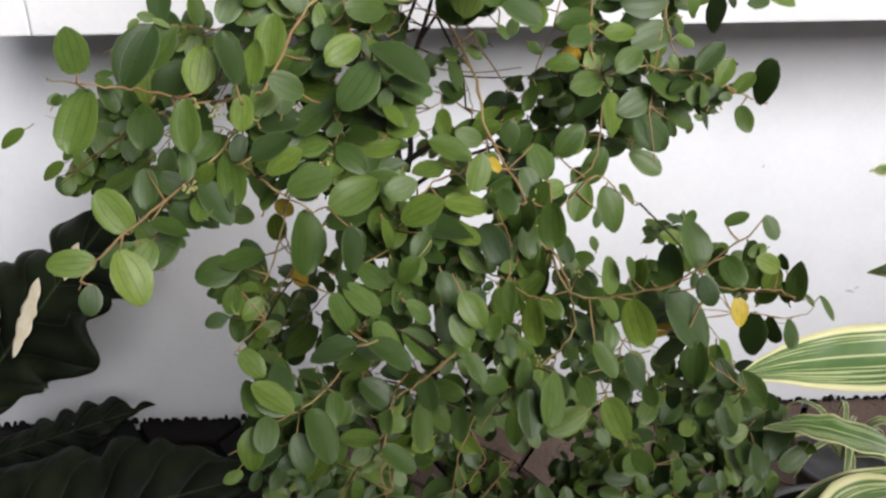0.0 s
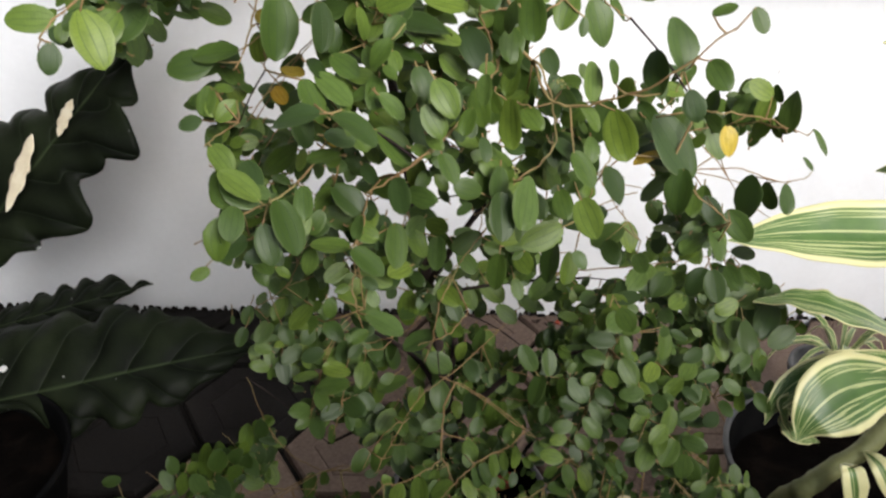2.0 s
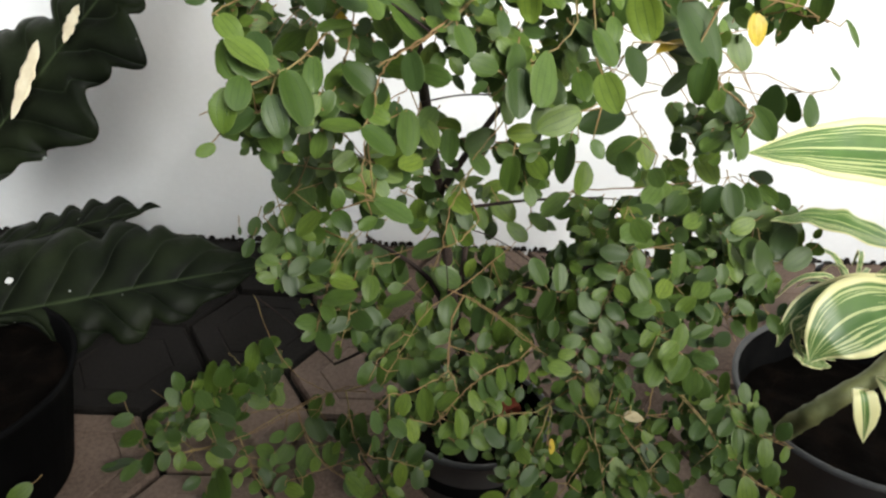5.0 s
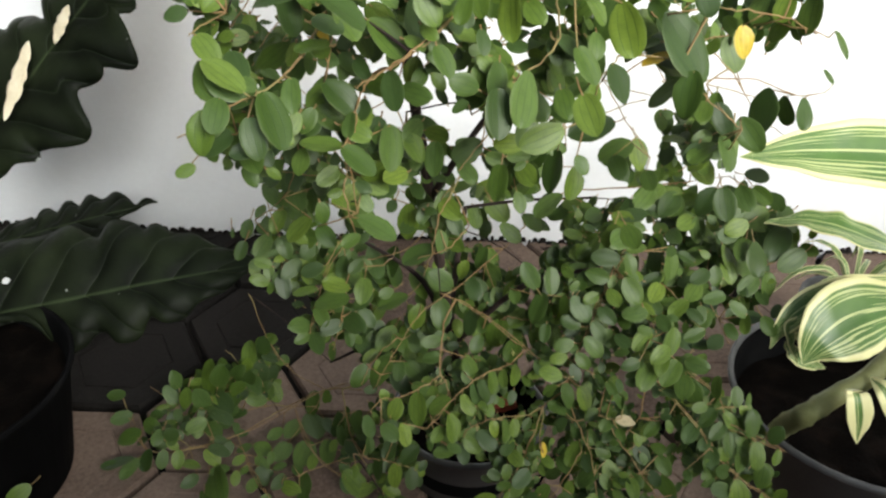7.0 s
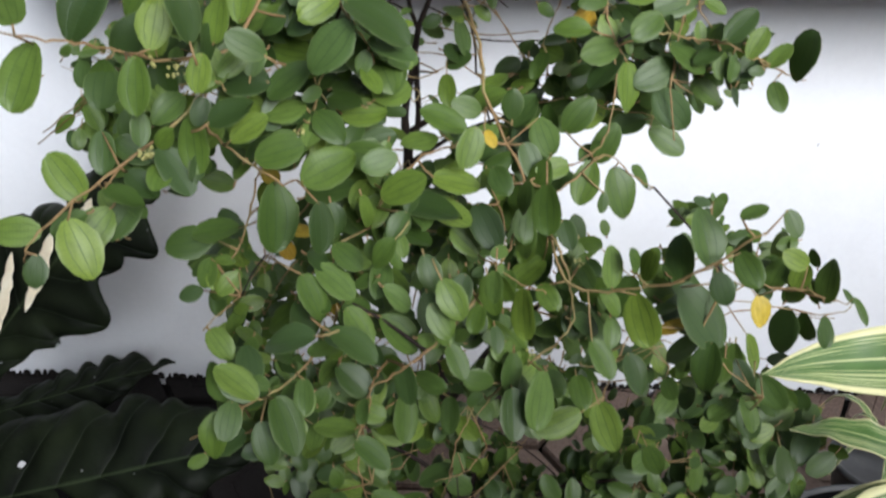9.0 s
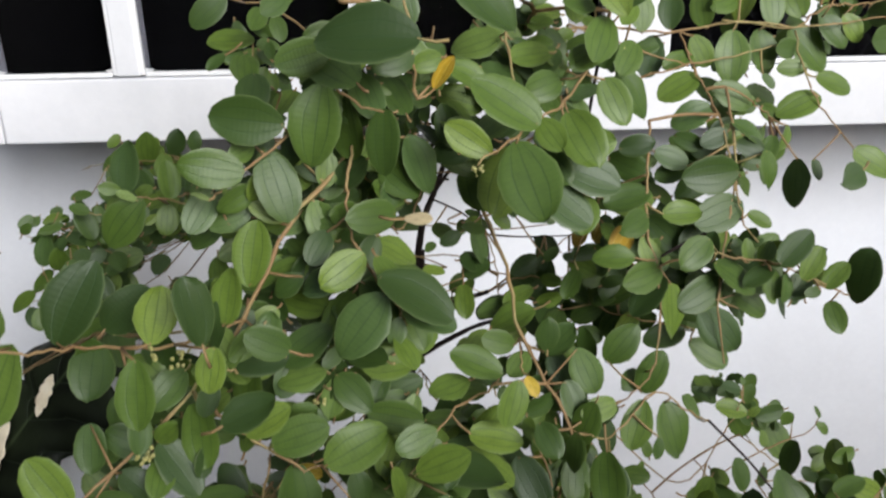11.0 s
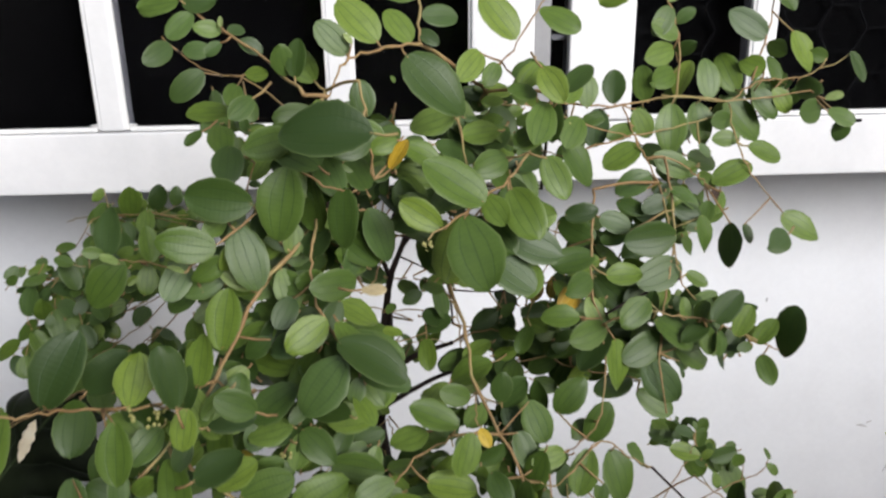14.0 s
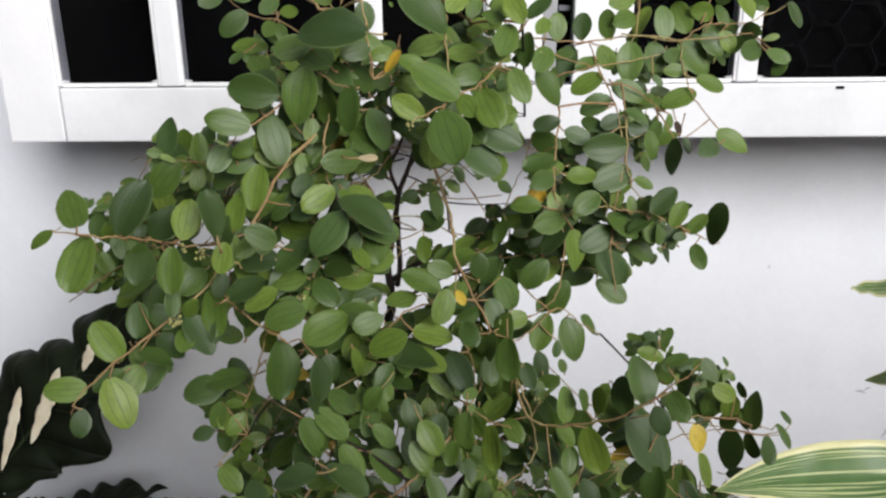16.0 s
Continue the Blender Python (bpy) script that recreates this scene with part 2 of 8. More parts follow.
def quilted_material():
    m, n, l, b = nodes("quilted_leaf", 0.5)
    b.inputs["Specular IOR Level"].default_value = 0.09
    mid, sep = vein_mask(n, l, 0.5, 0.02)
    off = math_node(n, l, "ABSOLUTE", math_node(n, l, "SUBTRACT", sep.outputs[0], 0.5))
    run = math_node(n, l, "SUBTRACT", math_node(n, l, "MULTIPLY", sep.outputs[1], 7.0), math_node(n, l, "MULTIPLY", off, 2.4))
    quilt = math_node(n, l, "ABSOLUTE", math_node(n, l, "SINE", math_node(n, l, "MULTIPLY", run, math.pi)))
    lateral = math_node(n, l, "MAXIMUM", math_node(n, l, "SUBTRACT", 1.0, math_node(n, l, "MULTIPLY", quilt, 7.0)), 0.0)
    t1, t2 = noise_tex(n, l, 9.0), noise_tex(n, l, 70.0, 5.0)
    col = ramp(n, l, t1.outputs[0], [(0.3, (0.0028, 0.0036, 0.0024)), (0.5, (0.0055, 0.0075, 0.0042)), (0.75, (0.016, 0.022, 0.010))]).outputs[0]
    # bands between the side veins are lightened, their sheen put into the colour
    col = blend(n, l, math_node(n, l, "MULTIPLY", math_node(n, l, "POWER", quilt, 2.0), 0.22), col, (0.028, 0.038, 0.019))
    spots = ramp(n, l, noise_tex(n, l, 55.0, 1.0, 0.3).outputs[0], [(0.765, (0, 0, 0)), (0.78, (1, 1, 1))]).outputs[0]
    col = blend(n, l, math_node(n, l, "MULTIPLY", mid, 0.45), col, (0.07, 0.10, 0.045))
    col = blend(n, l, math_node(n, l, "MULTIPLY", lateral, 0.15), col, (0.05, 0.075, 0.035))
    col = blend(n, l, math_node(n, l, "MULTIPLY", spots, 0.7), col, (0.4, 0.42, 0.4))
    l.new(col, b.inputs["Base Color"])
    bump(n, l, b, math_node(n, l, "ADD", math_node(n, l, "MULTIPLY", t2.outputs[0], 0.3), math_node(n, l, "POWER", quilt, 0.5)), 0.8, 0.0045)
    return m


def glass_material():
    m, n, l, b = nodes("window_glass", 0.03)
    b.inputs["Transmission Weight"].default_value, b.inputs["IOR"].default_value = 1.0, 1.45
    b.inputs["Base Color"].default_value = (0.22, 0.22, 0.24, 1)
    return m


M_dark_paver = paver_material("dark_paver", [(0.0, (0.013, 0.012, 0.011)), (0.5, (0.018, 0.016, 0.015)), (1.0, (0.027, 0.023, 0.021))], (0.007, 0.006, 0.006), [(0.35, (0.007, 0.006, 0.006)), (0.7, (0.04, 0.034, 0.031))])
M_paver, M_varieg, M_quilt, M_glass = paver_material("clay_paver", [(0.0, (0.135, 0.092, 0.073)), (0.5, (0.205, 0.145, 0.116)), (1.0, (0.28, 0.205, 0.165))], (0.055, 0.038, 0.031), [(0.35, (0.045, 0.032, 0.025)), (0.7, (0.42, 0.31, 0.25))]), variegated_material("variegated_leaf", 0.26), quilted_material(), glass_material()

M_pale = variegated_material("cream_leaf", 0.78)
M_green = variegated_material("green_striped_leaf", 0.13)


# ---- building helpers ----
def link_mesh(name, verts, faces, mat, parent=None, uvs=None, smooth=True, mats=None, face_mats=None):
    me = bpy.data.meshes.new(name)
    me.from_pydata([tuple(v) for v in verts], [], faces)
    if uvs is not None:
        lay = me.uv_layers.new(name="UVMap")
        idx = np.zeros(len(me.loops), dtype=np.int32)
        me.loops.foreach_get("vertex_index", idx)
        lay.data.foreach_set("uv", np.asarray(uvs, dtype=np.float32)[idx].ravel())
    for x in (mats or [mat]):
        me.materials.append(x)
    if face_mats is not None:
        me.polygons.foreach_set("material_index", face_mats)
    me.polygons.foreach_set("use_smooth", [smooth] * len(me.polygons))
    me.update()
    ob = new(name, me)
    ob.parent = parent
    return ob


def part(name, bm, mat, parent, label="", smooth=False):
    me = bpy.data.meshes.new(name)
    bm.normal_update()
    bm.to_mesh(me)
    bm.free()
    me.materials.append(mat)
    me.polygons.foreach_set("use_smooth", [smooth] * len(me.polygons))
    ob = new(name, me)
    ob.parent = parent
    return tagged(ob, label) if label else ob


def empty(name, at, label, category, group="", kind=""):
    e = new(name)
    e.location = at
    e.empty_display_size = 0.05
    return tagged(e, label, category, group, kind)


def box_bm(lo, hi, bevel=0.0):
    bm = bmesh.new()
    bmesh.ops.create_cube(bm, size=1.0)
    for v in bm.verts:
        v.co = Vector([lo[i] + (hi[i] - lo[i]) * (v.co[i] + 0.5) for i in range(3)])
    if bevel:
        bmesh.ops.bevel(bm, geom=bm.edges[:], offset=bevel, segments=2, affect="EDGES", profile=0.6)
    return bm


def spline(pts, k=5):
    """Catmull-Rom through the points, k steps a span."""
    p = [Vector(q) for q in pts]
    p = [p[0] * 2 - p[1]] + p + [p[-1] * 2 - p[-2]]
    out = []
    for i in range(1, len(p) - 2):
        for j in range(k):
            t = j / k
            a, b, c, d = p[i - 1], p[i], p[i + 1], p[i + 2]
            out.append(0.5 * (2 * b + (c - a) * t + (2 * a - 5 * b + 4 * c - d) * t * t + (3 * b - a - 3 * c + d) * t ** 3))
    return out + [p[-2]]


def tube_data(line, r0, r1, sides=6, knots=0.0):
    verts, faces, n = [], [], len(line)
    up = Vector((0.31, 0.2, 0.93))
    for i, p in enumerate(line):
        d = (line[min(i + 1, n - 1)] - line[max(i - 1, 0)]).normalized()
        u = d.cross(up).normalized()
        w = d.cross(u)
        r = r0 + (r1 - r0) * i / (n - 1)
        if knots and i % 4 == 0:
            r *= 1.0 + knots
        for s in range(sides):
            a = 2 * math.pi * s / sides
            verts.append(p + (u * math.cos(a) + w * math.sin(a)) * r)
    for i in range(n - 1):
        for s in range(sides):
            a, b = i * sides + s, i * sides + (s + 1) % sides
            faces.append((a, b, b + sides, a + sides))
    faces.append(tuple(range(sides - 1, -1, -1)))
    faces.append(tuple(range((n - 1) * sides, n * sides)))
    return verts, faces


def tube(name, pts, r0, r1, mat, parent, sides=6, k=5, knots=0.0):
    return link_mesh(name, *tube_data(spline(pts, k), r0, r1, sides, knots), mat, parent)


def lathe(name, profile, centre, mat, parent, seg=40, label=""):
    verts, faces, m = [], [], len(profile)
    for i in range(seg):
        a = 2 * math.pi * i / seg
        for r, z in profile:
            verts.append((centre[0] + r * math.cos(a), centre[1] + r * math.sin(a), centre[2] + z))
    for i in range(seg):
        for j in range(m - 1):
            a, b = i * m + j, ((i + 1) % seg) * m + j
            faces.append((a, b, b + 1, a + 1))
    ob = link_mesh(name, verts, faces, mat, parent)
    return tagged(ob, label) if label else ob


def place(ob, parent):
    ob.matrix_parent_inverse = parent.matrix_basis.inverted()
    return ob


# ---- ground and walls ----
WALL_Y, WIN_Y, SILL_Z, PANE_Z, TOP_Z = 1.795, 1.462, 0.899, 0.989, 2.12
BAY_L, BAY_R = -0.469, 1.95

floor = link_mesh("floor", [(-9, -9, -0.02), (9, -9, -0.02), (9, WALL_Y, -0.02), (-9, WALL_Y, -0.02)], [(0, 1, 2, 3)], M_joint, smooth=False)
tagged(floor, "dirt-filled ground under clay hexagon pavers", "floor", kind="structure")
ground = link_mesh("ground", [(-400, -400, -0.06), (400, -400, -0.06), (400, 400, -0.06), (-400, 400, -0.06)], [(0, 1, 2, 3)], M_joint, smooth=False)
tagged(ground, "dark earth around the house", "ground", kind="structure")


def wall(name, lo, hi, label):
    ob = part(name, box_bm(lo, hi), M_wall, None)
    return tagged(ob, label, "wall", kind="structure")


wall("wall_house", (-4.0, WALL_Y, -0.05), (5.0, WALL_Y + 0.15, SILL_Z + 0.02), "white painted plaster house wall below the bay window")
wall("wall_house_left", (-4.0, WALL_Y, SILL_Z + 0.02), (BAY_L - 0.02, WALL_Y + 0.15, 3.0), "white painted plaster house wall beside the bay window")
wall("wall_house_right", (BAY_R + 0.02, WALL_Y, SILL_Z + 0.02), (5.0, WALL_Y + 0.15, 3.0), "white painted plaster house wall beside the bay window")
wall("wall_house_top", (BAY_L - 0.02, WALL_Y, TOP_Z + 0.06), (BAY_R + 0.02, WALL_Y + 0.15, 3.0), "white painted plaster house wall above the bay window")
# out of view, added to keep low sun and sky light off the house
wall("wall_low_light_block", (-4.0, -1.15, -0.05), (5.0, -1.0, 1.46), "unseen grey cement wall added to block low light").data.materials[0] = M_cement
# out of view, added to darken the left part by hiding sky there
wall("wall_left_light_block", (-1.2, -0.998, -0.05), (-1.05, WALL_Y - 0.002, 2.3), "unseen grey cement wall added to cut skylight from the left").data.materials[0] = M_cement

# unseen slab, added overhead to shut out the high sky near the wall
sky_block = part("ceiling", box_bm((-4.0, 0.7, 2.75), (5.0, WALL_Y - 0.002, 2.83)), M_wall, None)
tagged(sky_block, "unseen white roof slab added to block the high sky", "ceiling", kind="structure")


# ---- bay window ----
def bay_window():
    w = empty("window_1", ((BAY_L + BAY_R) / 2, WIN_Y, SILL_Z), "white painted wooden bay window with dark glass panes", "window", kind="structure")

    def member(name, x0, x1, z0, z1, y0=WIN_Y, y1=WIN_Y + 0.05, mat=M_paint, bevel=0.003):
        ob = part(name, box_bm((x0, y0, z0), (x1, y1, z1), bevel), mat, w)
        ob.matrix_parent_inverse = w.matrix_basis.inverted()
        return ob

    member("bottom_rail", -0.381, 1.863, SILL_Z, PANE_Z - 0.008)
    member("top_rail", -0.381, 1.863, TOP_Z - 0.08, TOP_Z)
    for x0, x1 in ((BAY_L, -0.383), (0.268, 0.3513), (0.3976, 0.4818), (1.13, 1.216), (1.865, BAY_R)):
        member("stile", x0, x1, SILL_Z if x0 < -0.3 or x1 > 1.9 else PANE_Z - 0.006, TOP_Z if x0 < -0.3 or x1 > 1.9 else TOP_Z - 0.082)
    for x0, x1 in ((-0.227, -0.195), (0.078, 0.110), (0.645, 0.673), (0.93, 0.96), (1.376, 1.406), (1.67, 1.70)):
        member("mullion", x0, x1, PANE_Z - 0.006, TOP_Z - 0.082, WIN_Y + 0.004)
    panes = ((-0.383, -0.227), (-0.195, 0.078), (0.110, 0.268), (0.3513, 0.3976), (0.4818, 0.645), (0.673, 0.93), (0.96, 1.13), (1.216, 1.376), (1.406, 1.67), (1.70, 1.865))
    for x0, x1 in panes:
        g = member("pane", x0 + 0.001, x1 - 0.001, PANE_Z - 0.004, TOP_Z - 0.084, WIN_Y + 0.014, WIN_Y + 0.018, M_glass, 0.0)
        g.visible_shadow = False
        if x0 == 0.3513:
            continue
        # glazing beads round each pane
        for a, b in ((x0 - 0.001, x0 + 0.004), (x1 - 0.004, x1 + 0.001)):
            member("glazing_bead", a, b, PANE_Z - 0.005, TOP_Z - 0.083, WIN_Y + 0.006, WIN_Y + 0.0135, M_bead, 0.002)
        member("glazing_bead", x0 + 0.005, x1 - 0.005, PANE_Z - 0.007, PANE_Z - 0.001, WIN_Y + 0.006, WIN_Y + 0.0135, M_bead, 0.002)
        # lumps of old putty in the lower corners
        for cx, sg in ((x0 + 0.004, 1), (x1 - 0.004, -1)):
            bm = bmesh.new()
            for k in range(4):
                m = Matrix.Translation((cx + sg * k * 0.0024, WIN_Y + 0.011, PANE_Z - 0.001 + 0.002 * (k % 2))) @ Matrix.Diagonal((1.5, 1.0, 1.0 - 0.17 * k, 1))
                bmesh.ops.create_icosphere(bm, subdivisions=1, radius=0.0032, matrix=m)
            place(part("putty", bm, M_putty, w, smooth=True), w)
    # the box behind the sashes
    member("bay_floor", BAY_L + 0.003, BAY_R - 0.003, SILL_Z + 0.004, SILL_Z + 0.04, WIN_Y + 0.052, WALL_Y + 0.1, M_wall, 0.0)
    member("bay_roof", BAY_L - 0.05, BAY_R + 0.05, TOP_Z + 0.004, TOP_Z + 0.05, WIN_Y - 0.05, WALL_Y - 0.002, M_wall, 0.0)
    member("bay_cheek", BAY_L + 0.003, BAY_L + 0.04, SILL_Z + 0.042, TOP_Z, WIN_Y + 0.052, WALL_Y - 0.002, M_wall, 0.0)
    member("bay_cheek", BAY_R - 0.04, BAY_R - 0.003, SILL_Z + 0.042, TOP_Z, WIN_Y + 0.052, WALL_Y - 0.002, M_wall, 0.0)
    # near-black sheets added on the cheeks to give the bay's inner shade
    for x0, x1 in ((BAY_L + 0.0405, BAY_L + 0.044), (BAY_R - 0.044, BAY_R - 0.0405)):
        member("shade_lining", x0, x1, SILL_Z + 0.044, TOP_Z - 0.002, WIN_Y + 0.053, WALL_Y - 0.01, M_dark, 0.0)
    member("paint_chip", 0.795, 0.807, 0.972, 0.9765, WIN_Y - 0.0012, WIN_Y + 0.002, M_dark, 0.0)
    member("latch", 0.3765, 0.3962, 1.088, 1.0955, WIN_Y + 0.022, WIN_Y + 0.032, M_bead, 0.002)
    member("metal_strip", 0.3525, 0.3735, PANE_Z - 0.005, TOP_Z - 0.083, WIN_Y + 0.008, WIN_Y + 0.0135, M_zinc, 0.001)
    return w


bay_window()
# near-black box behind the panes: the unlit room's darkness put into its colour
room = part("unlit_room_box", box_bm((BAY_L + 0.045, WIN_Y + 0.075, SILL_Z + 0.045), (BAY_R - 0.045, WALL_Y + 0.6, TOP_Z - 0.004)), M_dark, None)
tagged(room, "near-black box standing in for the unlit room behind the window", "wall", kind="structure")


def mesh_curtain():
    """A thin screen with a hexagon pattern behind the glass."""
    verts, faces = [], []
    r, wdt, y = 0.036, 0.0016, WIN_Y + 0.06
    for i in range(14):
        for j in range(14):
            cx, cz = 0.47 + i * r * 1.5, PANE_Z - 0.02 + (j + (i % 2) * 0.5) * r * 1.732
            if cx > BAY_R - 0.08:
                continue
            for e in range(3):
                a, b = math.pi / 3 * e, math.pi / 3 * (e + 1)
                p, q = Vector((cx + r * math.cos(a), y, cz + r * math.sin(a))), Vector((cx + r * math.cos(b), y, cz + r * math.sin(b)))
                s = (q - p).normalized().cross(Vector((0, 1, 0))) * wdt
                o = len(verts)
                d = Vector((0, 0.002, 0))
                verts += [p + s, q + s, q - s, p - s, p + s + d, q + s + d, q - s + d, p - s + d]
                faces += [(o, o + 1, o + 2, o + 3), (o + 7, o + 6, o + 5, o + 4), (o, o + 4, o + 5, o + 1), (o + 2, o + 6, o + 7, o + 3)]
    ob = link_mesh("window_grille", verts, faces, M_grille, smooth=False)
    return tagged(ob, "thin dark grille with a hexagon pattern behind the glass", "grille")


mesh_curtain()


# ---- pots ----
def pot(at, r, h, label, soil_drop=0.03, mat=None):
    e = empty("plant_pot", at, label, "pot", "pots on the pavers")
    rb = r * 0.82
    prof = [(0.0, 0.0), (rb - 0.006, 0.0), (rb, 0.006), (r * 0.975, h - 0.016), (r, h - 0.012), (r + 0.003, h - 0.009), (r + 0.004, h - 0.003), (r + 0.001, h), (r - 0.003, h - 0.001), (r - 0.005, h - 0.006)]
    lathe("pot_body", prof, (0, 0, 0), mat or M_pot, e, 48)
    # inner wall coloured near-black for the shade inside the pot
    lathe("inner_wall", [(r - 0.005, h - 0.006), (r * 0.975 - 0.006, h - 0.018), (r * 0.9, h - soil_drop - 0.04)], (0, 0, 0), M_pot_shade, e, 48)
    verts, faces, rings, seg = [(0, 0, h - soil_drop + 0.006)], [], 9, 32
    for i in range(1, rings + 1):
        for s in range(seg):
            a, q = 2 * math.pi * s / seg, (r * 0.93) * i / rings
            x, y = q * math.cos(a), q * math.sin(a)
            verts.append((x, y, h - soil_drop + 0.012 * noise.noise(Vector((x * 30 + at[0] * 9, y * 30, 1.0)))))
    for s in range(seg):
        faces.append((0, 1 + s, 1 + (s + 1) % seg))
        for i in range(rings - 1):
            a, b = 1 + i * seg + s, 1 + i * seg + (s + 1) % seg
            faces.append((a, a + seg, b + seg, b))
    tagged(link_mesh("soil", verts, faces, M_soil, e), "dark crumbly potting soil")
    return e


POT_MAIN, POT_RIGHT, POT_LEFT = (0.25, 1.123, 0.0), (0.80, 1.091, 0.0), (-0.50, 1.057, 0.0)
pot(POT_MAIN, 0.1115, 0.115, "black plastic plant pot half hidden by hanging foliage", 0.04)
pot(POT_RIGHT, 0.186, 0.20, "large black plastic plant pot with a variegated plant", 0.065)
# the left pot's body is coloured near-black for the shade it stands in
pot(POT_LEFT, 0.190, 0.20, "black plastic plant pot under large dark leaves", 0.04, M_pot_shade)


# ---- blades: large single leaves ----
def blade(name, mid, half, up, mat, parent, lobes=0, lobe_depth=0.0, ripple=0.0, fold=0.12, nv=28, nu=8, thick=0.0015, label="", skew=0.0):
    """A leaf along the line mid, half(t) wide to each side, its face towards up; lobed and rippled edges, folded along the rib."""
    line = spline(mid, 8)
    n = len(line) - 1
    verts, faces, uvs = [], [], []
    upv, skew_seed = Vector(up), mid[0][2]
    for layer in (0, 1):
        for i in range(nv + 1):
            t = i / nv
            f = t * n
            j = min(int(f), n - 1)
            p = line[j].lerp(line[j + 1], f - j)
            d = (line[j + 1] - line[j]).normalized()
            side = d.cross(upv).normalized()
            nor = side.cross(d).normalized()
            tl = t + 0.028 * math.sin(11 * t + 40 * skew_seed) + 0.016 * math.sin(23 * t)
            for s in range(-nu, nu + 1):
                u = s / nu
                e = 1.0
                if lobes:
                    e -= lobe_depth * (0.5 + 0.5 * math.cos(2 * math.pi * lobes * tl + (1.1 if u > 0 else 0.0))) ** 2 * abs(u) ** 1.5
                hw = half(t) * e
                back = -skew * abs(u) * half(t)
                z = fold * abs(u) * hw + ripple * math.cos(2 * math.pi * (lobes or 5) * t + (0.7 if u > 0 else 0.0)) * abs(u) ** 1.3
                z += 0.15 * ripple * math.cos(16 * math.pi * t + 3 * u)
                verts.append(p + side * (u * hw) + d * back * -1.0 + nor * (z - layer * thick))
                uvs.append((0.5 + 0.5 * u, t))
    row, lay = 2 * nu + 1, (nv + 1) * (2 * nu + 1)
    for i in range(nv):
        for s in range(row - 1):
            a = i * row + s
            faces.append((a, a + 1, a + row + 1, a + row))
            faces.append((lay + a, lay + a + row, lay + a + row + 1, lay + a + 1))
    for i in range(nv):
        for s in (0, row - 1):
            a, b = i * row + s, (i + 1) * row + s
            faces.append((a, b, lay + b, lay + a) if s == 0 else (b, a, lay + a, lay + b))
    ob = link_mesh(name, verts, faces, mat, parent, uvs)
    return tagged(ob, label) if label else ob


def even(line, k=60):
    """The same line with points at even steps of its length."""
    cum = [0.0]
    for a, b in zip(line, line[1:]):
        cum.append(cum[-1] + (b - a).length)
    out, j = [], 0
    for i in range(k + 1):
        d = cum[-1] * i / k
        while j < len(line) - 2 and cum[j + 1] < d:
            j += 1
        out.append(line[j].lerp(line[j + 1], (d - cum[j]) / max(cum[j + 1] - cum[j], 1e-9)))
    return out


def lobed_blade(rib, edges, up, mat, parent, thick=0.002, ripple=0.004, label=""):
    """A lobed leaf: edges are (place along the rib, reach) for both sides, with a smooth run between them."""
    line = spline(rib, 8)
    n, nv, nu, upv = len(line) - 1, 90, 9, Vector(up)
    runs = [even(spline([Vector((s, w, 0)) for s, w in edge], 6), 400) for edge in edges]

    def reach(run, t):
        best = [q.y for q in run if abs(q.x - t) < 0.008]
        return max(best) if best else 0.0005

    verts, faces, uvs = [], [], []
    for layer in (0, 1):
        for i in range(nv + 1):
            t = i / nv
            j = min(int(t * n), n - 1)
            p = line[j].lerp(line[j + 1], t * n - j)
            d = (line[j + 1] - line[j]).normalized()
            side = d.cross(upv).normalized()
            nor = side.cross(d).normalized()
            for s in range(-nu, nu + 1):
                u = s / nu
                hw = reach(runs[0 if u < 0 else 1], t)
                z = 0.10 * abs(u) * hw + ripple * math.cos(2 * math.pi * 7 * t + 2.2 * abs(u)) * abs(u) ** 1.2 - 0.25 * hw * abs(u) ** 3
                verts.append(p + side * (u * hw) + nor * (z - layer * thick))
                uvs.append((0.5 + 0.5 * u, t))
    row, lay = 2 * nu + 1, (nv + 1) * (2 * nu + 1)
    for i in range(nv):
        for s in range(row - 1):
            a = i * row + s
            faces.append((a, a + 1, a + row + 1, a + row))
            faces.append((lay + a, lay + a + row, lay + a + row + 1, lay + a + 1))
        for s in (0, row - 1):
            a, c = i * row + s, (i + 1) * row + s
            faces.append((a, c, lay + c, lay + a) if s == 0 else (c, a, lay + a, lay + c))
    return tagged(place(link_mesh("lobed_leaf", verts, faces, mat, parent, uvs), parent), label)


def width(peak, w, tip=1.0):
    """Half-width along a leaf: widest at peak, pointed at the end."""
    def f(t):
        a = math.sin(min(t / peak, 1.0) * math.pi / 2) ** 0.75 if t < peak else math.cos((t - peak) / (1 - peak) * math.pi / 2) ** tip
        return w * max(a, 0.012)
    return f


def scuffs():
    """Faint grey marks on the wall."""
    host = bpy.data.objects["wall_house"]
    for x, z, dx, dz, w in ((1.083, 0.281, 0.024, -0.006, 0.003), (1.103, 0.283, 0.012, 0.006, 0.002), (0.863, 0.562, 0.002, 0.008, 0.0016), (1.157, 0.167, 0.02, 0.035, 0.002), (-0.199, 0.094, 0.012, -0.004, 0.0014)):
        p = Vector((x, WALL_Y - 0.0015, z))
        d = Vector((dx, 0, dz))
        blade("scuff_mark", [p, p + d * 0.5 + Vector((0, 0, 0.002)), p + d], width(0.5, w, 0.8), (0, -1, 0), M_scuff, host, 4, 0.4, 0, 0, 10, 2, 0.001)


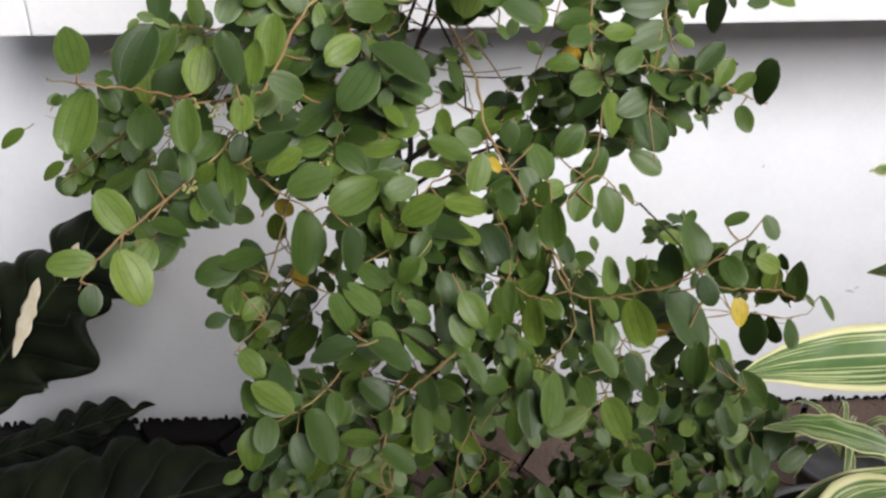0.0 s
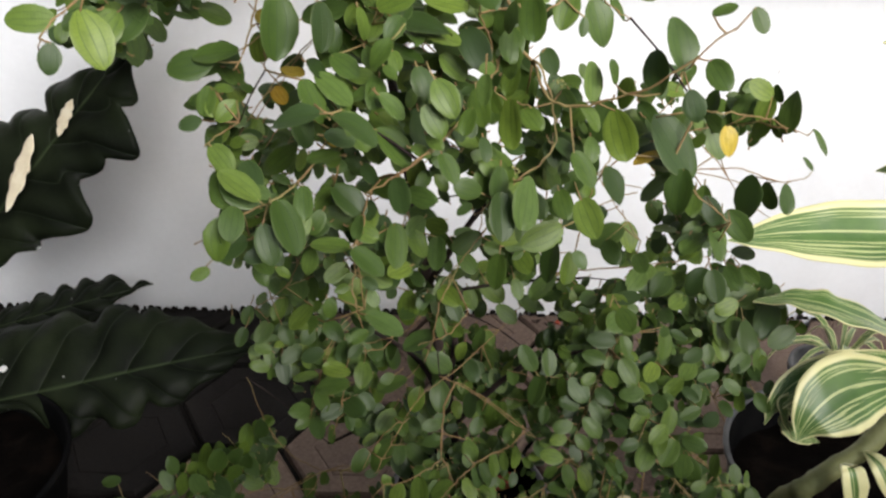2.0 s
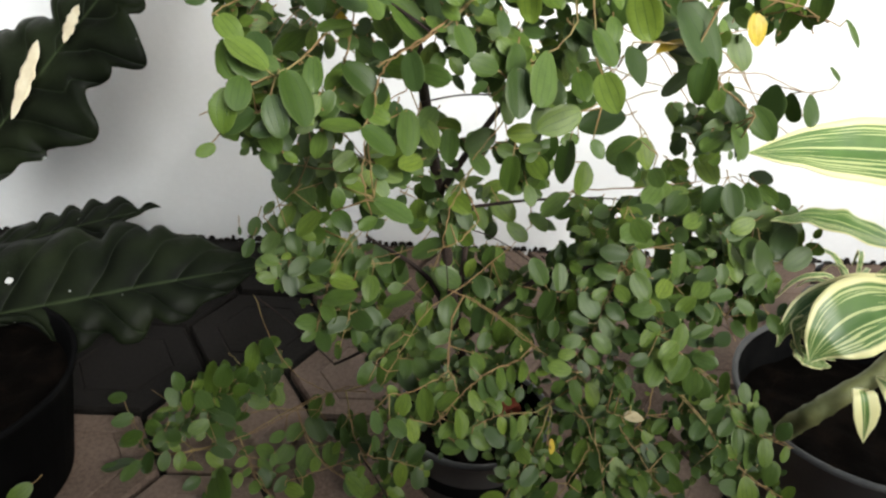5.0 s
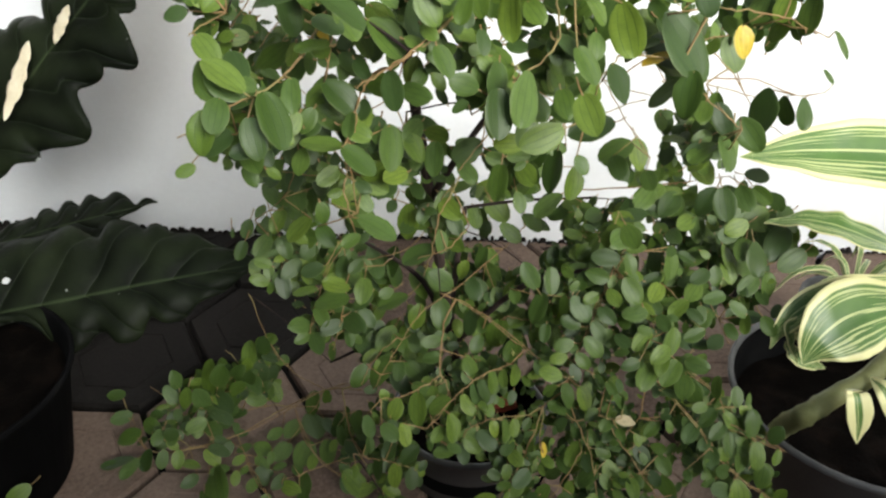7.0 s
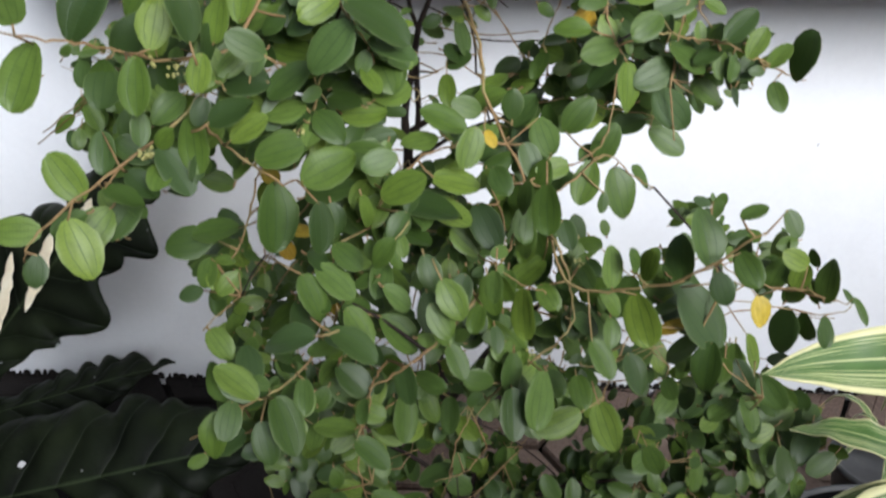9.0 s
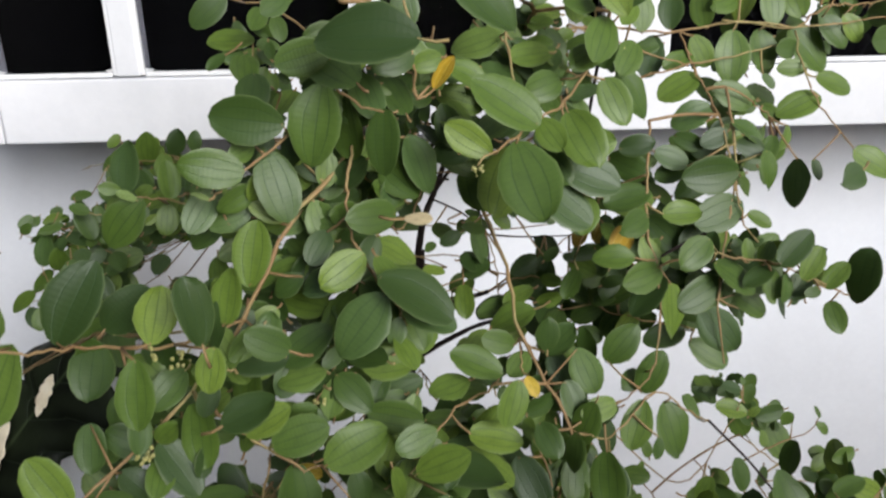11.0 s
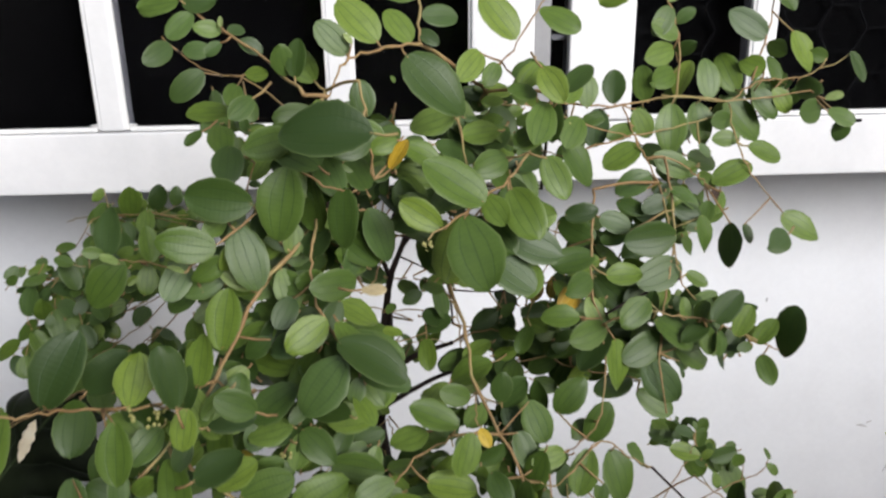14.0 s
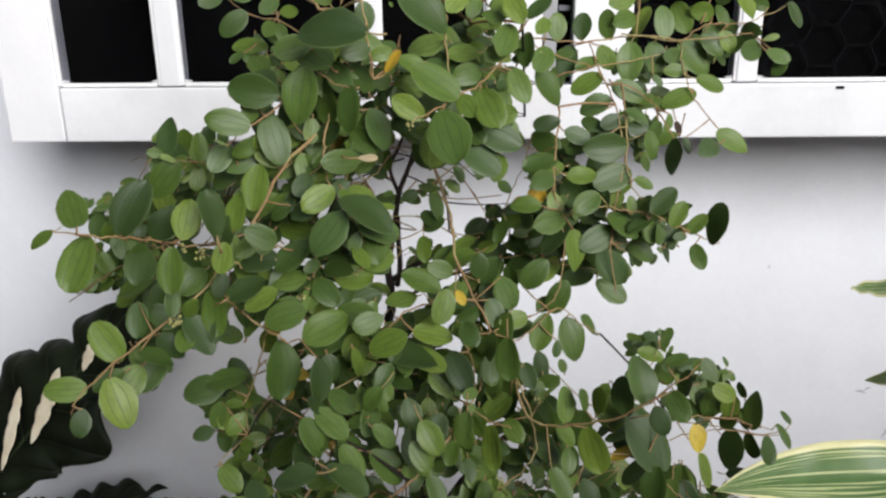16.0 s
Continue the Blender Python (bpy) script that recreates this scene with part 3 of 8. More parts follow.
def grime_line():
    """Crumbly dark dirt along the foot of the wall."""
    g, verts, faces = random.Random(21), [], []
    x = -1.6
    while x < 2.2:
        w, h, d = g.uniform(0.006, 0.02), g.uniform(0.004, 0.016), g.uniform(0.006, 0.014)
        o = len(verts)
        for k in range(6):
            t = math.pi * k / 5
            verts += [(x + w * (0.5 - 0.5 * math.cos(t)), WALL_Y - 0.001, h * math.sin(t) ** 0.6), (x + w * (0.5 - 0.5 * math.cos(t)), WALL_Y - d, 0.002 + 0.25 * h * math.sin(t))]
        faces += [(o + 2 * k, o + 2 * k + 1, o + 2 * k + 3, o + 2 * k + 2) for k in range(5)]
        x += w * g.uniform(0.8, 1.6)
    ob = link_mesh("grime_line", verts, faces, M_joint)
    tagged(ob, "crumbs of dark dirt along the foot of the wall", "dirt", kind="stuff")


scuffs()
grime_line()


def dark_plant():
    e = empty("elephant_ear_plant", (POT_LEFT[0], POT_LEFT[1], 0.16), "dark elephant ear plant with lobed quilted leaves in a pot", "plant")
    upper = lobed_blade([(-0.524, 1.273, 0.373), (-0.430, 1.306, 0.484), (-0.335, 1.341, 0.594), (-0.239, 1.379, 0.703)],
                        ([(0.0, 0.05), (0.18, 0.097), (0.37, 0.146), (0.46, 0.126), (0.50, 0.098), (0.55, 0.098), (0.60, 0.075), (0.63, 0.045), (0.69, 0.077), (0.78, 0.051), (0.87, 0.023), (0.95, 0.006), (1.0, 0.0)],
                         [(0.0, 0.04), (0.13, 0.049), (0.23, 0.061), (0.29, 0.082), (0.32, 0.075), (0.42, 0.115), (0.49, 0.121), (0.53, 0.08), (0.56, 0.069), (0.64, 0.087), (0.67, 0.08), (0.74, 0.114), (0.80, 0.075), (0.82, 0.048), (0.86, 0.061), (0.91, 0.034), (0.97, 0.014), (1.0, 0.0)]),
                        (-0.35, -0.80, 0.50), M_quilt, e, label="dark lobed leaf with torn cream patches")
    lower = lobed_blade([(-0.538, 1.198, 0.181), (-0.388, 1.229, 0.204), (-0.238, 1.262, 0.226), (-0.087, 1.295, 0.244)],
                        ([(0.0, 0.095), (0.14, 0.126), (0.25, 0.121), (0.31, 0.126), (0.38, 0.13), (0.43, 0.113), (0.48, 0.099), (0.53, 0.124), (0.59, 0.116), (0.63, 0.096), (0.67, 0.104), (0.71, 0.087), (0.75, 0.08), (0.79, 0.073), (0.85, 0.05), (0.96, 0.019), (1.0, 0.0)],
                         [(0.0, 0.05), (0.07, 0.025), (0.14, 0.017), (0.23, 0.019), (0.28, 0.037), (0.31, 0.062), (0.35, 0.082), (0.40, 0.076), (0.44, 0.059), (0.48, 0.060), (0.52, 0.082), (0.57, 0.08), (0.61, 0.055), (0.63, 0.049), (0.68, 0.066), (0.73, 0.061), (0.78, 0.045), (0.86, 0.034), (0.95, 0.012), (1.0, 0.0)]),
                        (0.05, -0.62, 0.78), M_quilt, e, label="dark lobed leaf spread over the pavers")
    lobed_blade([(-0.68, 1.473, 0.131), (-0.566, 1.502, 0.156), (-0.452, 1.53, 0.181), (-0.338, 1.557, 0.204)],
                ([(0.0, 0.037), (0.17, 0.028), (0.32, 0.044), (0.37, 0.03), (0.42, 0.055), (0.48, 0.037), (0.54, 0.056), (0.59, 0.041), (0.64, 0.058), (0.71, 0.041), (0.77, 0.051), (0.84, 0.03), (0.88, 0.008), (0.94, 0.014), (1.0, 0.0)],
                 [(0.0, 0.072), (0.34, 0.047), (0.6, 0.049), (0.71, 0.036), (0.82, 0.012), (0.9, 0.003), (1.0, 0.0)]),
                (0.0, -0.5, 0.85), M_quilt, e, label="dark ruffled leaf behind the others")
    blade("white_spot", [(-0.455, 1.217, 0.246), (-0.449, 1.219, 0.248), (-0.443, 1.22, 0.249)], width(0.5, 0.0055, 0.6), (0.05, -0.62, 0.78), M_bead, lower, 3, 0.2, 0, 0, 8, 3, 0.001, "white speck")
    for pts, w in (([(-0.453, 1.246, 0.45), (-0.447, 1.284, 0.504), (-0.444, 1.318, 0.551)], 0.012), ([(-0.408, 1.257, 0.489), (-0.391, 1.286, 0.538), (-0.377, 1.315, 0.585)], 0.0155), ([(-0.334, 1.299, 0.587), (-0.326, 1.313, 0.61), (-0.316, 1.326, 0.633)], 0.0115)):
        blade("torn_patch", pts, width(0.5, w, 0.6), (-0.35, -0.80, 0.50), M_cream, upper, 4, 0.3, 0.0, 0.0, 24, 3, 0.001, "pale torn patch")
    soil = (POT_LEFT[0], POT_LEFT[1], 0.15)
    for end in ((-0.555, 1.279, 0.364), (-0.606, 1.179, 0.172), (-0.716, 1.419, 0.095)):
        m = (Vector(soil) + Vector(end)) / 2 + Vector((-0.03, 0, 0.05))
        place(tube("petiole", [soil, m, end], 0.010, 0.006, M_petiole, e, 8), e)
    return e


dark_plant()


def litter():
    """A brick shard on the soil of the tree's pot and dry scraps at the foot of the wall."""
    q = random.Random(31)
    bm = box_bm((-0.019, -0.010, -0.006), (0.019, 0.010, 0.006), 0.003)
    for v in bm.verts:
        v.co += Vector((q.uniform(-1, 1), q.uniform(-1, 1), q.uniform(-1, 1))) * 0.0018
    shard = part("brick_shard", bm, M_shard, None)
    shard.matrix_basis = pose(0.303, 1.168, 0.084, 8, -6, 20)
    tagged(shard, "small red brick shard lying on potting soil", "stone")
    for x, y, turn in ((0.447, 1.742, 20), (0.468, 1.748, 75), (0.489, 1.738, 140), (0.421, 1.752, 200)):
        d = Vector((math.cos(radians(turn)), math.sin(radians(turn)) * 0.6, 0))
        c = Vector((x, y, 0.006))
        ob = blade("dry_leaf", [c - d * 0.012 + Vector((0, 0, 0.008)), c, c + d * 0.012 + Vector((0, 0, 0.010))], width(0.5, 0.0065, 0.8), (0, 0, 1), M_shard if turn == 75 else M_dead, None, 0, 0, 0.001, 0.5, 10, 3, 0.0008)
        tagged(ob, "curled brown dry leaf lying at the foot of the wall", "leaf", "dry leaves by the wall")


litter()


def variegated_plant():
    e = empty("variegated_plant", (POT_RIGHT[0] - 0.1, POT_RIGHT[1] - 0.07, 0.18), "variegated plant with cream-edged striped leaves leaning in its pot", "plant")
    stem = [(0.637, 1.029, 0.13), (0.666, 1.04, 0.175), (0.651, 0.971, 0.261), (0.68, 0.979, 0.281), (0.743, 1.005, 0.313), (0.821, 1.052, 0.405), (0.86, 1.074, 0.524), (0.88, 1.088, 0.663), (0.899, 1.103, 0.823)]
    place(tube("stem", stem, 0.0145, 0.009, M_stem, e, 10, 6, 0.12), e)
    leaf = lambda mid, w, up, peak=0.5, mat=M_varieg: place(blade("striped_leaf", mid, width(peak, w, 1.0), up, mat, e, 0, 0.0, 0.0005 if mat is M_pale else 0.002, 0.14, 30, 8), e)
    leaf([(0.871, 1.057, 0.555), (0.781, 1.06, 0.571), (0.718, 1.057, 0.571), (0.644, 1.042, 0.578), (0.574, 1.024, 0.584), (0.51, 0.998, 0.589)], 0.040, (0.05, -0.75, 0.66), 0.45)
    leaf([(0.856, 1.05, 0.375), (0.789, 1.03, 0.431), (0.71, 1.01, 0.476), (0.658, 1.005, 0.499), (0.625, 1.01, 0.507), (0.597, 1.02, 0.505), (0.567, 1.03, 0.494)], 0.026, (-0.1, -0.15, 1.0), 0.45, M_green)
    leaf([(0.785, 1.028, 0.386), (0.72, 1.002, 0.4), (0.67, 0.979, 0.401), (0.636, 0.961, 0.384), (0.618, 0.953, 0.355)], 0.046, (0.1, -0.72, 0.68), 0.52)
    leaf([(0.805, 1.05, 0.393), (0.738, 1.03, 0.415), (0.675, 1.01, 0.419), (0.629, 1.0, 0.403), (0.603, 0.99, 0.381), (0.592, 0.985, 0.351)], 0.019, (0.2, -0.5, 0.8), 0.5)
    leaf([(0.690, 0.99, 0.372), (0.643, 1.0, 0.385), (0.62, 0.99, 0.384), (0.609, 0.985, 0.377), (0.624, 0.975, 0.339)], 0.010, (0.2, -0.8, 0.5), 0.5)
    leaf([(0.685, 0.962, 0.311), (0.686, 0.943, 0.32), (0.691, 0.931, 0.297), (0.697, 0.927, 0.259)], 0.016, (0.1, -0.95, 0.2), 0.6, M_pale)
    leaf([(0.675, 0.998, 0.324), (0.654, 1.003, 0.337), (0.63, 1.009, 0.361), (0.608, 1.004, 0.374)], 0.01, (0.2, -0.8, 0.5), 0.5)
    leaf([(0.676, 1.006, 0.308), (0.648, 0.997, 0.324), (0.628, 0.997, 0.336), (0.616, 1.002, 0.349)], 0.011, (0.3, -0.8, 0.5), 0.5)
    leaf([(0.721, 0.984, 0.313), (0.729, 0.964, 0.312), (0.739, 0.953, 0.296), (0.751, 0.95, 0.262)], 0.013, (0.1, -0.95, 0.2), 0.6, M_pale)
    leaf([(0.685, 1.009, 0.329), (0.656, 1.014, 0.346), (0.642, 1.035, 0.363), (0.629, 1.035, 0.375)], 0.009, (0.3, -0.6, 0.7), 0.5)
    leaf([(0.899, 1.091, 0.804), (0.858, 1.119, 0.791), (0.787, 1.154, 0.772), (0.741, 1.171, 0.763), (0.715, 1.17, 0.765)], 0.022, (0.0, -0.2, 0.98), 0.5)
    leaf([(0.9, 1.081, 0.684), (0.943, 1.236, 0.61), (0.919, 1.341, 0.555), (0.877, 1.394, 0.517)], 0.028, (-0.2, -0.5, 0.8), 0.55)
    return e


variegated_plant()


def spider_plant():
    e = empty("spider_plant", (0.934, 1.442, 0.0), "small spider plant with narrow cream-edged arching leaves", "plant")
    rng = random.Random(11)
    for i in range(14):
        a, ln = 2 * math.pi * i / 14 + rng.uniform(-0.2, 0.2), rng.uniform(0.08, 0.15)
        d = Vector((math.cos(a), math.sin(a), 0))
        b = Vector((0.934, 1.442, 0.115))
        h = rng.uniform(0.03, 0.085)
        place(blade("narrow_leaf", [b, b + d * ln * 0.35 + Vector((0, 0, h)), b + d * ln * 0.75 + Vector((0, 0, h * 0.9)), b + d * ln + Vector((0, 0, h * 0.1))],
                    width(0.4, rng.uniform(0.0045, 0.007), 0.9), (d.x * 0.3, d.y * 0.3 - 0.2, 1), M_varieg, e, 0, 0, 0.001, 0.25, 12, 3), e)
    place(lathe("nursery_pot", [(0, 0), (0.06, 0), (0.078, 0.098), (0.084, 0.098), (0.084, 0.112), (0.075, 0.11), (0.072, 0.094), (0.0, 0.094)], (0.934, 1.442, 0.0), M_pot, e, 28), e)
    return e


spider_plant()


# ---- the jujube tree ----
tree = empty("jujube_tree", (POT_MAIN[0], POT_MAIN[1], 0.14), "leafy young jujube tree with drooping twigs in a black pot", "tree")
rng = random.Random(7)
SKELETON = []
BLADE_V, BLADE_U = 7, 4


def leaf_grid(seed):
    """One oval blade, 1 long along +y, its face along +z: vertices, faces and uv."""
    q = random.Random(seed)
    wide, peak, cup, droop, wave = q.uniform(0.30, 0.35), q.uniform(0.45, 0.54), q.uniform(0.02, 0.26), q.uniform(0.02, 0.22), q.uniform(-0.05, 0.05)
    vs, fs, uv = [], [], []
    for i in range(BLADE_V + 1):
        t = i / BLADE_V
        tt = 0.5 - 0.5 * math.cos(math.pi * t)
        a = math.sin(math.pi * tt ** (math.log(0.5) / math.log(peak))) ** 0.50 if 0 < tt < 1 else 0.0
        for s in range(-BLADE_U, BLADE_U + 1):
            u = s / BLADE_U
            hw = wide * max(a, 0.02) * (1 + 0.03 * math.sin(9 * tt + 2 * seed))
            puff = 0.028 * math.sin(2 * math.pi * abs(u)) ** 2 * math.sin(math.pi * tt)
            curl = 0.05 * math.sin(7 * tt + seed) * abs(u) ** 3
            vs.append(Vector((u * hw, tt, cup * hw * abs(u) ** 1.4 - droop * tt * tt + wave * u * math.sin(5 * tt) + puff + curl * hw)))
            uv.append((0.5 + 0.5 * u, tt))
    row = 2 * BLADE_U + 1
    for i in range(BLADE_V):
        for s in range(row - 1):
            a = i * row + s
            fs.append((a, a + 1, a + row + 1, a + row))
    return vs, fs, uv


GRIDS = [leaf_grid(s) for s in range(8)]
MESHES = {}


def leaf_mesh(k, mat):
    if (k, mat.name) not in MESHES:
        vs, fs, uv = GRIDS[k]
        ob = link_mesh("leaf", vs, fs, mat, None, uv)
        me = ob.data
        bpy.data.objects.remove(ob)
        MESHES[(k, mat.name)] = me
    return MESHES[(k, mat.name)]


JOINED = ([], [], [])
PARTS = [0]
STALKS = ([], [])


def add_leaf(foot, tip, length, face, mat=None, as_part=False, base=None):
    """A leaf that ends at tip, with a stalk from foot to its blade."""
    foot, tip = Vector(foot), Vector(tip)
    d = (tip - (base or foot)).normalized()
    base = base or tip - d * length
    z = (Vector(face) - d * Vector(face).dot(d)).normalized()
    x = d.cross(z)
    m = Matrix((x, d, z)).transposed().to_4x4()
    m = Matrix.Translation(base) @ m @ Matrix.Diagonal((length, length, length, 1))
    k = rng.randrange(8)
    if (base - foot).length > 0.002:
        v, f = tube_data([foot, foot.lerp(base, 0.5) + Vector((0, 0, -0.001)), base + d * length * 0.04], 0.0008, 0.0006, 4)
        o = len(STALKS[0])
        STALKS[0].extend(v)
        STALKS[1].extend([tuple(i + o for i in q) for q in f])
    if as_part and (mat or PARTS[0] < 272):
        PARTS[0] += 0 if mat else 1
        ob = new("leaf", leaf_mesh(k, mat or M_leaf))
        ob.parent = tree
        ob.matrix_parent_inverse = tree.matrix_basis.inverted()
        ob.matrix_basis = m
        if mat is M_yellow:
            tagged(ob, "yellowing leaf")
        elif mat is M_dry:
            tagged(ob, "dry pale leaf")
        return
    vs, fs, uv = GRIDS[k]
    o = len(JOINED[0])
    JOINED[0].extend([m @ v for v in vs])
    JOINED[1].extend([tuple(i + o for i in q) for q in fs])
    JOINED[2].extend(uv)


def join_stem(start, r):
    """A stem from the nearest older wood to the foot of a twig."""
    s = Vector(start)
    best = min(SKELETON, key=lambda q: (q - s).length + 0.6 * max(0.0, q.z - s.z - 0.05) + 0.5 * max(0.0, s.y - q.y))
    gap = (best - s).length
    if gap > 0.012:
        mid = best.lerp(s, 0.5) + Vector((0, 0, 0.04 * gap))
        place(tube("branch", [best, mid, s], min(r * 1.2, 0.0013), min(r, 0.0011), M_twig if gap < 0.06 else M_bark, tree, 6, 5), tree)


def walk_line(line, s):
    f = s * (len(line) - 1)
    i = min(int(f), len(line) - 2)
    return line[i].lerp(line[i + 1], f - i), (line[i + 1] - line[i]).normalized()


def wood(pts, r):
    join_stem(pts[0], r)
    line = spline(pts, 6)
    line = [p + Vector((rng.uniform(-1, 1), rng.uniform(-1, 1), rng.uniform(-1, 1))) * (0.0016 if i % 2 else 0.0) for i, p in enumerate(line)]
    place(link_mesh("branch", *tube_data(line, r * 0.85, max(r * 0.3, 0.0005), 6, 0.25), M_twig, tree), tree)
    SKELETON.extend(line[::3])
    return line


def twig(pts, r, leaves):
    """A twig with leaves at given stations: (place along it, way to the leaf's tip, blade length, 1 where it has yellowed)."""
    line = even(wood(pts, r))
    for s, dx, dy, dz, ln, *old in leaves:
        foot, _ = walk_line(line, s)
        face = Vector((rng.uniform(-0.28, 0.28), -0.84 + rng.uniform(-0.12, 0.15), 0.50 + rng.uniform(-0.22, 0.22)))
        add_leaf(foot, foot + Vector((dx, dy, dz)), ln, face, (M_yellow if old[0] == 1 else M_dry) if old else None, True)


CROWN = []


def leaves(rows):
    """A cluster of leaves, each on a stalk from the nearest wood."""
    for x, y, z, dx, dy, dz, turn, *old in rows:
        base, way = Vector((x, y, z)), Vector((dx, dy, dz))
        axis = way.normalized()
        out = Vector((0.0, -0.86, 0.5))
        out = (out - axis * out.dot(axis)).normalized()
        face = Matrix.Rotation(radians(turn), 3, axis) @ out
        near = min(SKELETON, key=lambda q: (q - base).length)
        foot = near if (near - base).length < 0.045 else base - axis * 0.012 + Vector((0, 0.004, 0))
        add_leaf(foot, base + way, way.length, face, (None, M_yellow, M_dry, M_tip, M_dead)[old[0] if old else 0], True, base)
        CROWN.append((base + way * 0.5, way, face))


def inner_leaves():
    """Smaller shaded leaves inside the crown, behind the outer ones, where these stand close together."""
    mids = np.array([c for c, w, q in CROWN])
    for c, way, face in list(CROWN):
        low = c.z < 0.36
        deep = np.array((0.0, 0.80, -0.60) if low else (0.0, 0.92, -0.39))
        for k in range(12 if low else 8 if c.z < 0.8 else 6):
            near = mids[np.linalg.norm(mids - np.array(c), axis=1) < 0.07]
            middle = Vector(near.mean(axis=0))
            at = c.lerp(middle, rng.uniform(0.0, 1.0)) + Vector(deep) * rng.uniform(0.015, 0.10) + Vector((rng.uniform(-1, 1), rng.uniform(-1, 1), rng.uniform(-1, 1))) * 0.022
            off = mids - np.array(at)
            along = off @ deep
            side = np.linalg.norm(off - along[:, None] * deep, axis=1)
            if np.count_nonzero((side < 0.036) & (along < 0.01) & (along > -0.16)) < (3 if at.z < 0.14 else 8 if at.x > 0.27 and at.z > 0.80 else 4):
                continue
            if at.z < 0.03 or (0.14 < at.x < 0.25 and 0.76 < at.z < 0.99 and at.y > 0.98):
                continue
            w = Matrix.Rotation(rng.uniform(-1.3, 1.3), 3, face) @ way * (rng.uniform(0.5, 0.8) if low else rng.uniform(0.6, 0.95))
            up = face + Vector((rng.uniform(-0.5, 0.5), rng.uniform(-0.3, 0.3), rng.uniform(-0.3, 0.4)))
            add_leaf(at - w * 0.65, at + w * 0.5, w.length, up, None, False, at - w * 0.5)


def buds(places):
    """Small yellow-green clusters of flower buds where leaves meet the twigs."""
    for x, y, z in places:
        bm = bmesh.new()
        for k in range(7):
            m = Matrix.Translation((x + rng.uniform(-1, 1) * 0.0035, y - 0.003 + rng.uniform(-1, 1) * 0.003, z + rng.uniform(-1, 1) * 0.0035))
            bmesh.ops.create_icosphere(bm, subdivisions=1, radius=rng.uniform(0.0007, 0.0014), matrix=m)
        ob = part("bud_cluster", bm, M_bud, tree, "small yellow-green flower bud cluster", True)
        place(ob, tree)


def limb(pts, r0, r1, name="branch"):
    line = spline(pts, 8)
    place(link_mesh(name, *tube_data(line, r0, r1, 9, 0.08), M_bark, tree), tree)
    SKELETON.extend(line[::4])


limb([(0.244, 1.077, 0.129), (0.215, 1.058, 0.322), (0.178, 1.053, 0.563), (0.147, 1.056, 0.751), (0.149, 1.052, 0.79), (0.149, 1.05, 0.821)], 0.0074, 0.0044, "trunk")
limb([(0.148, 1.05, 0.821), (0.147, 1.05, 0.844), (0.155, 1.048, 0.886), (0.161, 1.048, 0.923), (0.171, 1.048, 0.949), (0.182, 1.046, 0.981), (0.188, 1.039, 1.006)], 0.0042, 0.0014)
limb([(0.161, 1.048, 0.921), (0.153, 1.042, 0.951), (0.162, 1.039, 0.973), (0.174, 1.028, 1.003)], 0.0022, 0.0014)
limb([(0.171, 1.048, 0.949), (0.187, 1.041, 0.973), (0.202, 1.028, 0.994)], 0.0018, 0.001)
limb([(0.156, 1.055, 0.816), (0.16, 1.048, 0.842), (0.159, 1.047, 0.872), (0.159, 1.048, 0.897)], 0.003, 0.0026)
limb([(0.15, 1.05, 0.865), (0.137, 1.034, 0.871), (0.125, 1.004, 0.882)], 0.002, 0.001)
limb([(0.189, 1.041, 0.973), (0.205, 1.028, 0.941), (0.212, 1.017, 0.918), (0.214, 1.009, 0.893)], 0.0014, 0.0009)
limb([(0.211, 1.018, 0.921), (0.24, 1.013, 0.92), (0.277, 1.005, 0.923)], 0.0009, 0.0005)
limb([(0.182, 1.034, 0.963), (0.161, 1.014, 0.973), (0.145, 0.993, 0.97)], 0.001, 0.0005)
limb([(0.168, 1.042, 0.945), (0.193, 1.032, 0.935), (0.207, 1.022, 0.924)], 0.0009, 0.0006)
limb([(0.149, 1.043, 0.794), (0.179, 1.033, 0.818), (0.208, 1.024, 0.837), (0.242, 0.997, 0.858)], 0.0026, 0.0014)
limb([(0.152, 1.051, 0.825), (0.183, 1.042, 0.848), (0.215, 1.032, 0.864)], 0.0034, 0.0018)
limb([(0.166, 1.05, 0.704), (0.143, 1.005, 0.768), (0.115, 0.947, 0.813)], 0.003, 0.0015)
limb([(0.19, 1.053, 0.503), (0.242, 1.025, 0.606), (0.306, 0.929, 0.736)], 0.0045, 0.002)
limb([(0.215, 1.058, 0.322), (0.227, 1.127, 0.416), (0.231, 1.154, 0.434)], 0.004, 0.003)
limb([(0.231, 1.154, 0.434), (0.306, 1.156, 0.446), (0.396, 1.158, 0.452)], 0.0022, 0.0018)
for foot, way in (((0.171, 1.052, 0.995), (-0.054, -0.019, 0.037)), ((0.173, 1.052, 1.005), (-0.073, -0.054, -0.005)), ((0.179, 1.047, 0.975), (0.061, -0.03, -0.027)), ((0.187, 1.049, 0.99), (0.102, -0.034, 0.019)), ((0.191, 1.049, 1.005), (0.052, -0.051, -0.035)), ((0.167, 1.05, 0.96), (-0.049, -0.035, -0.027)), ((0.156, 1.051, 0.935), (-0.038, -0.051, 0.014)), ((0.201, 1.041, 1.026), (0.09, -0.008, -0.019))):
    f, w = Vector(foot), Vector(way)
    limb([f, f + w * 0.5 + Vector((0, 0, 0.008)), f + w], 0.0012, 0.0005)
limb([(0.222, 1.064, 0.281), (0.302, 1.019, 0.406), (0.383, 0.996, 0.449)], 0.0045, 0.002)
limb([(0.225, 1.063, 0.261), (0.179, 1.09, 0.359), (0.099, 1.092, 0.419)], 0.0045, 0.002)
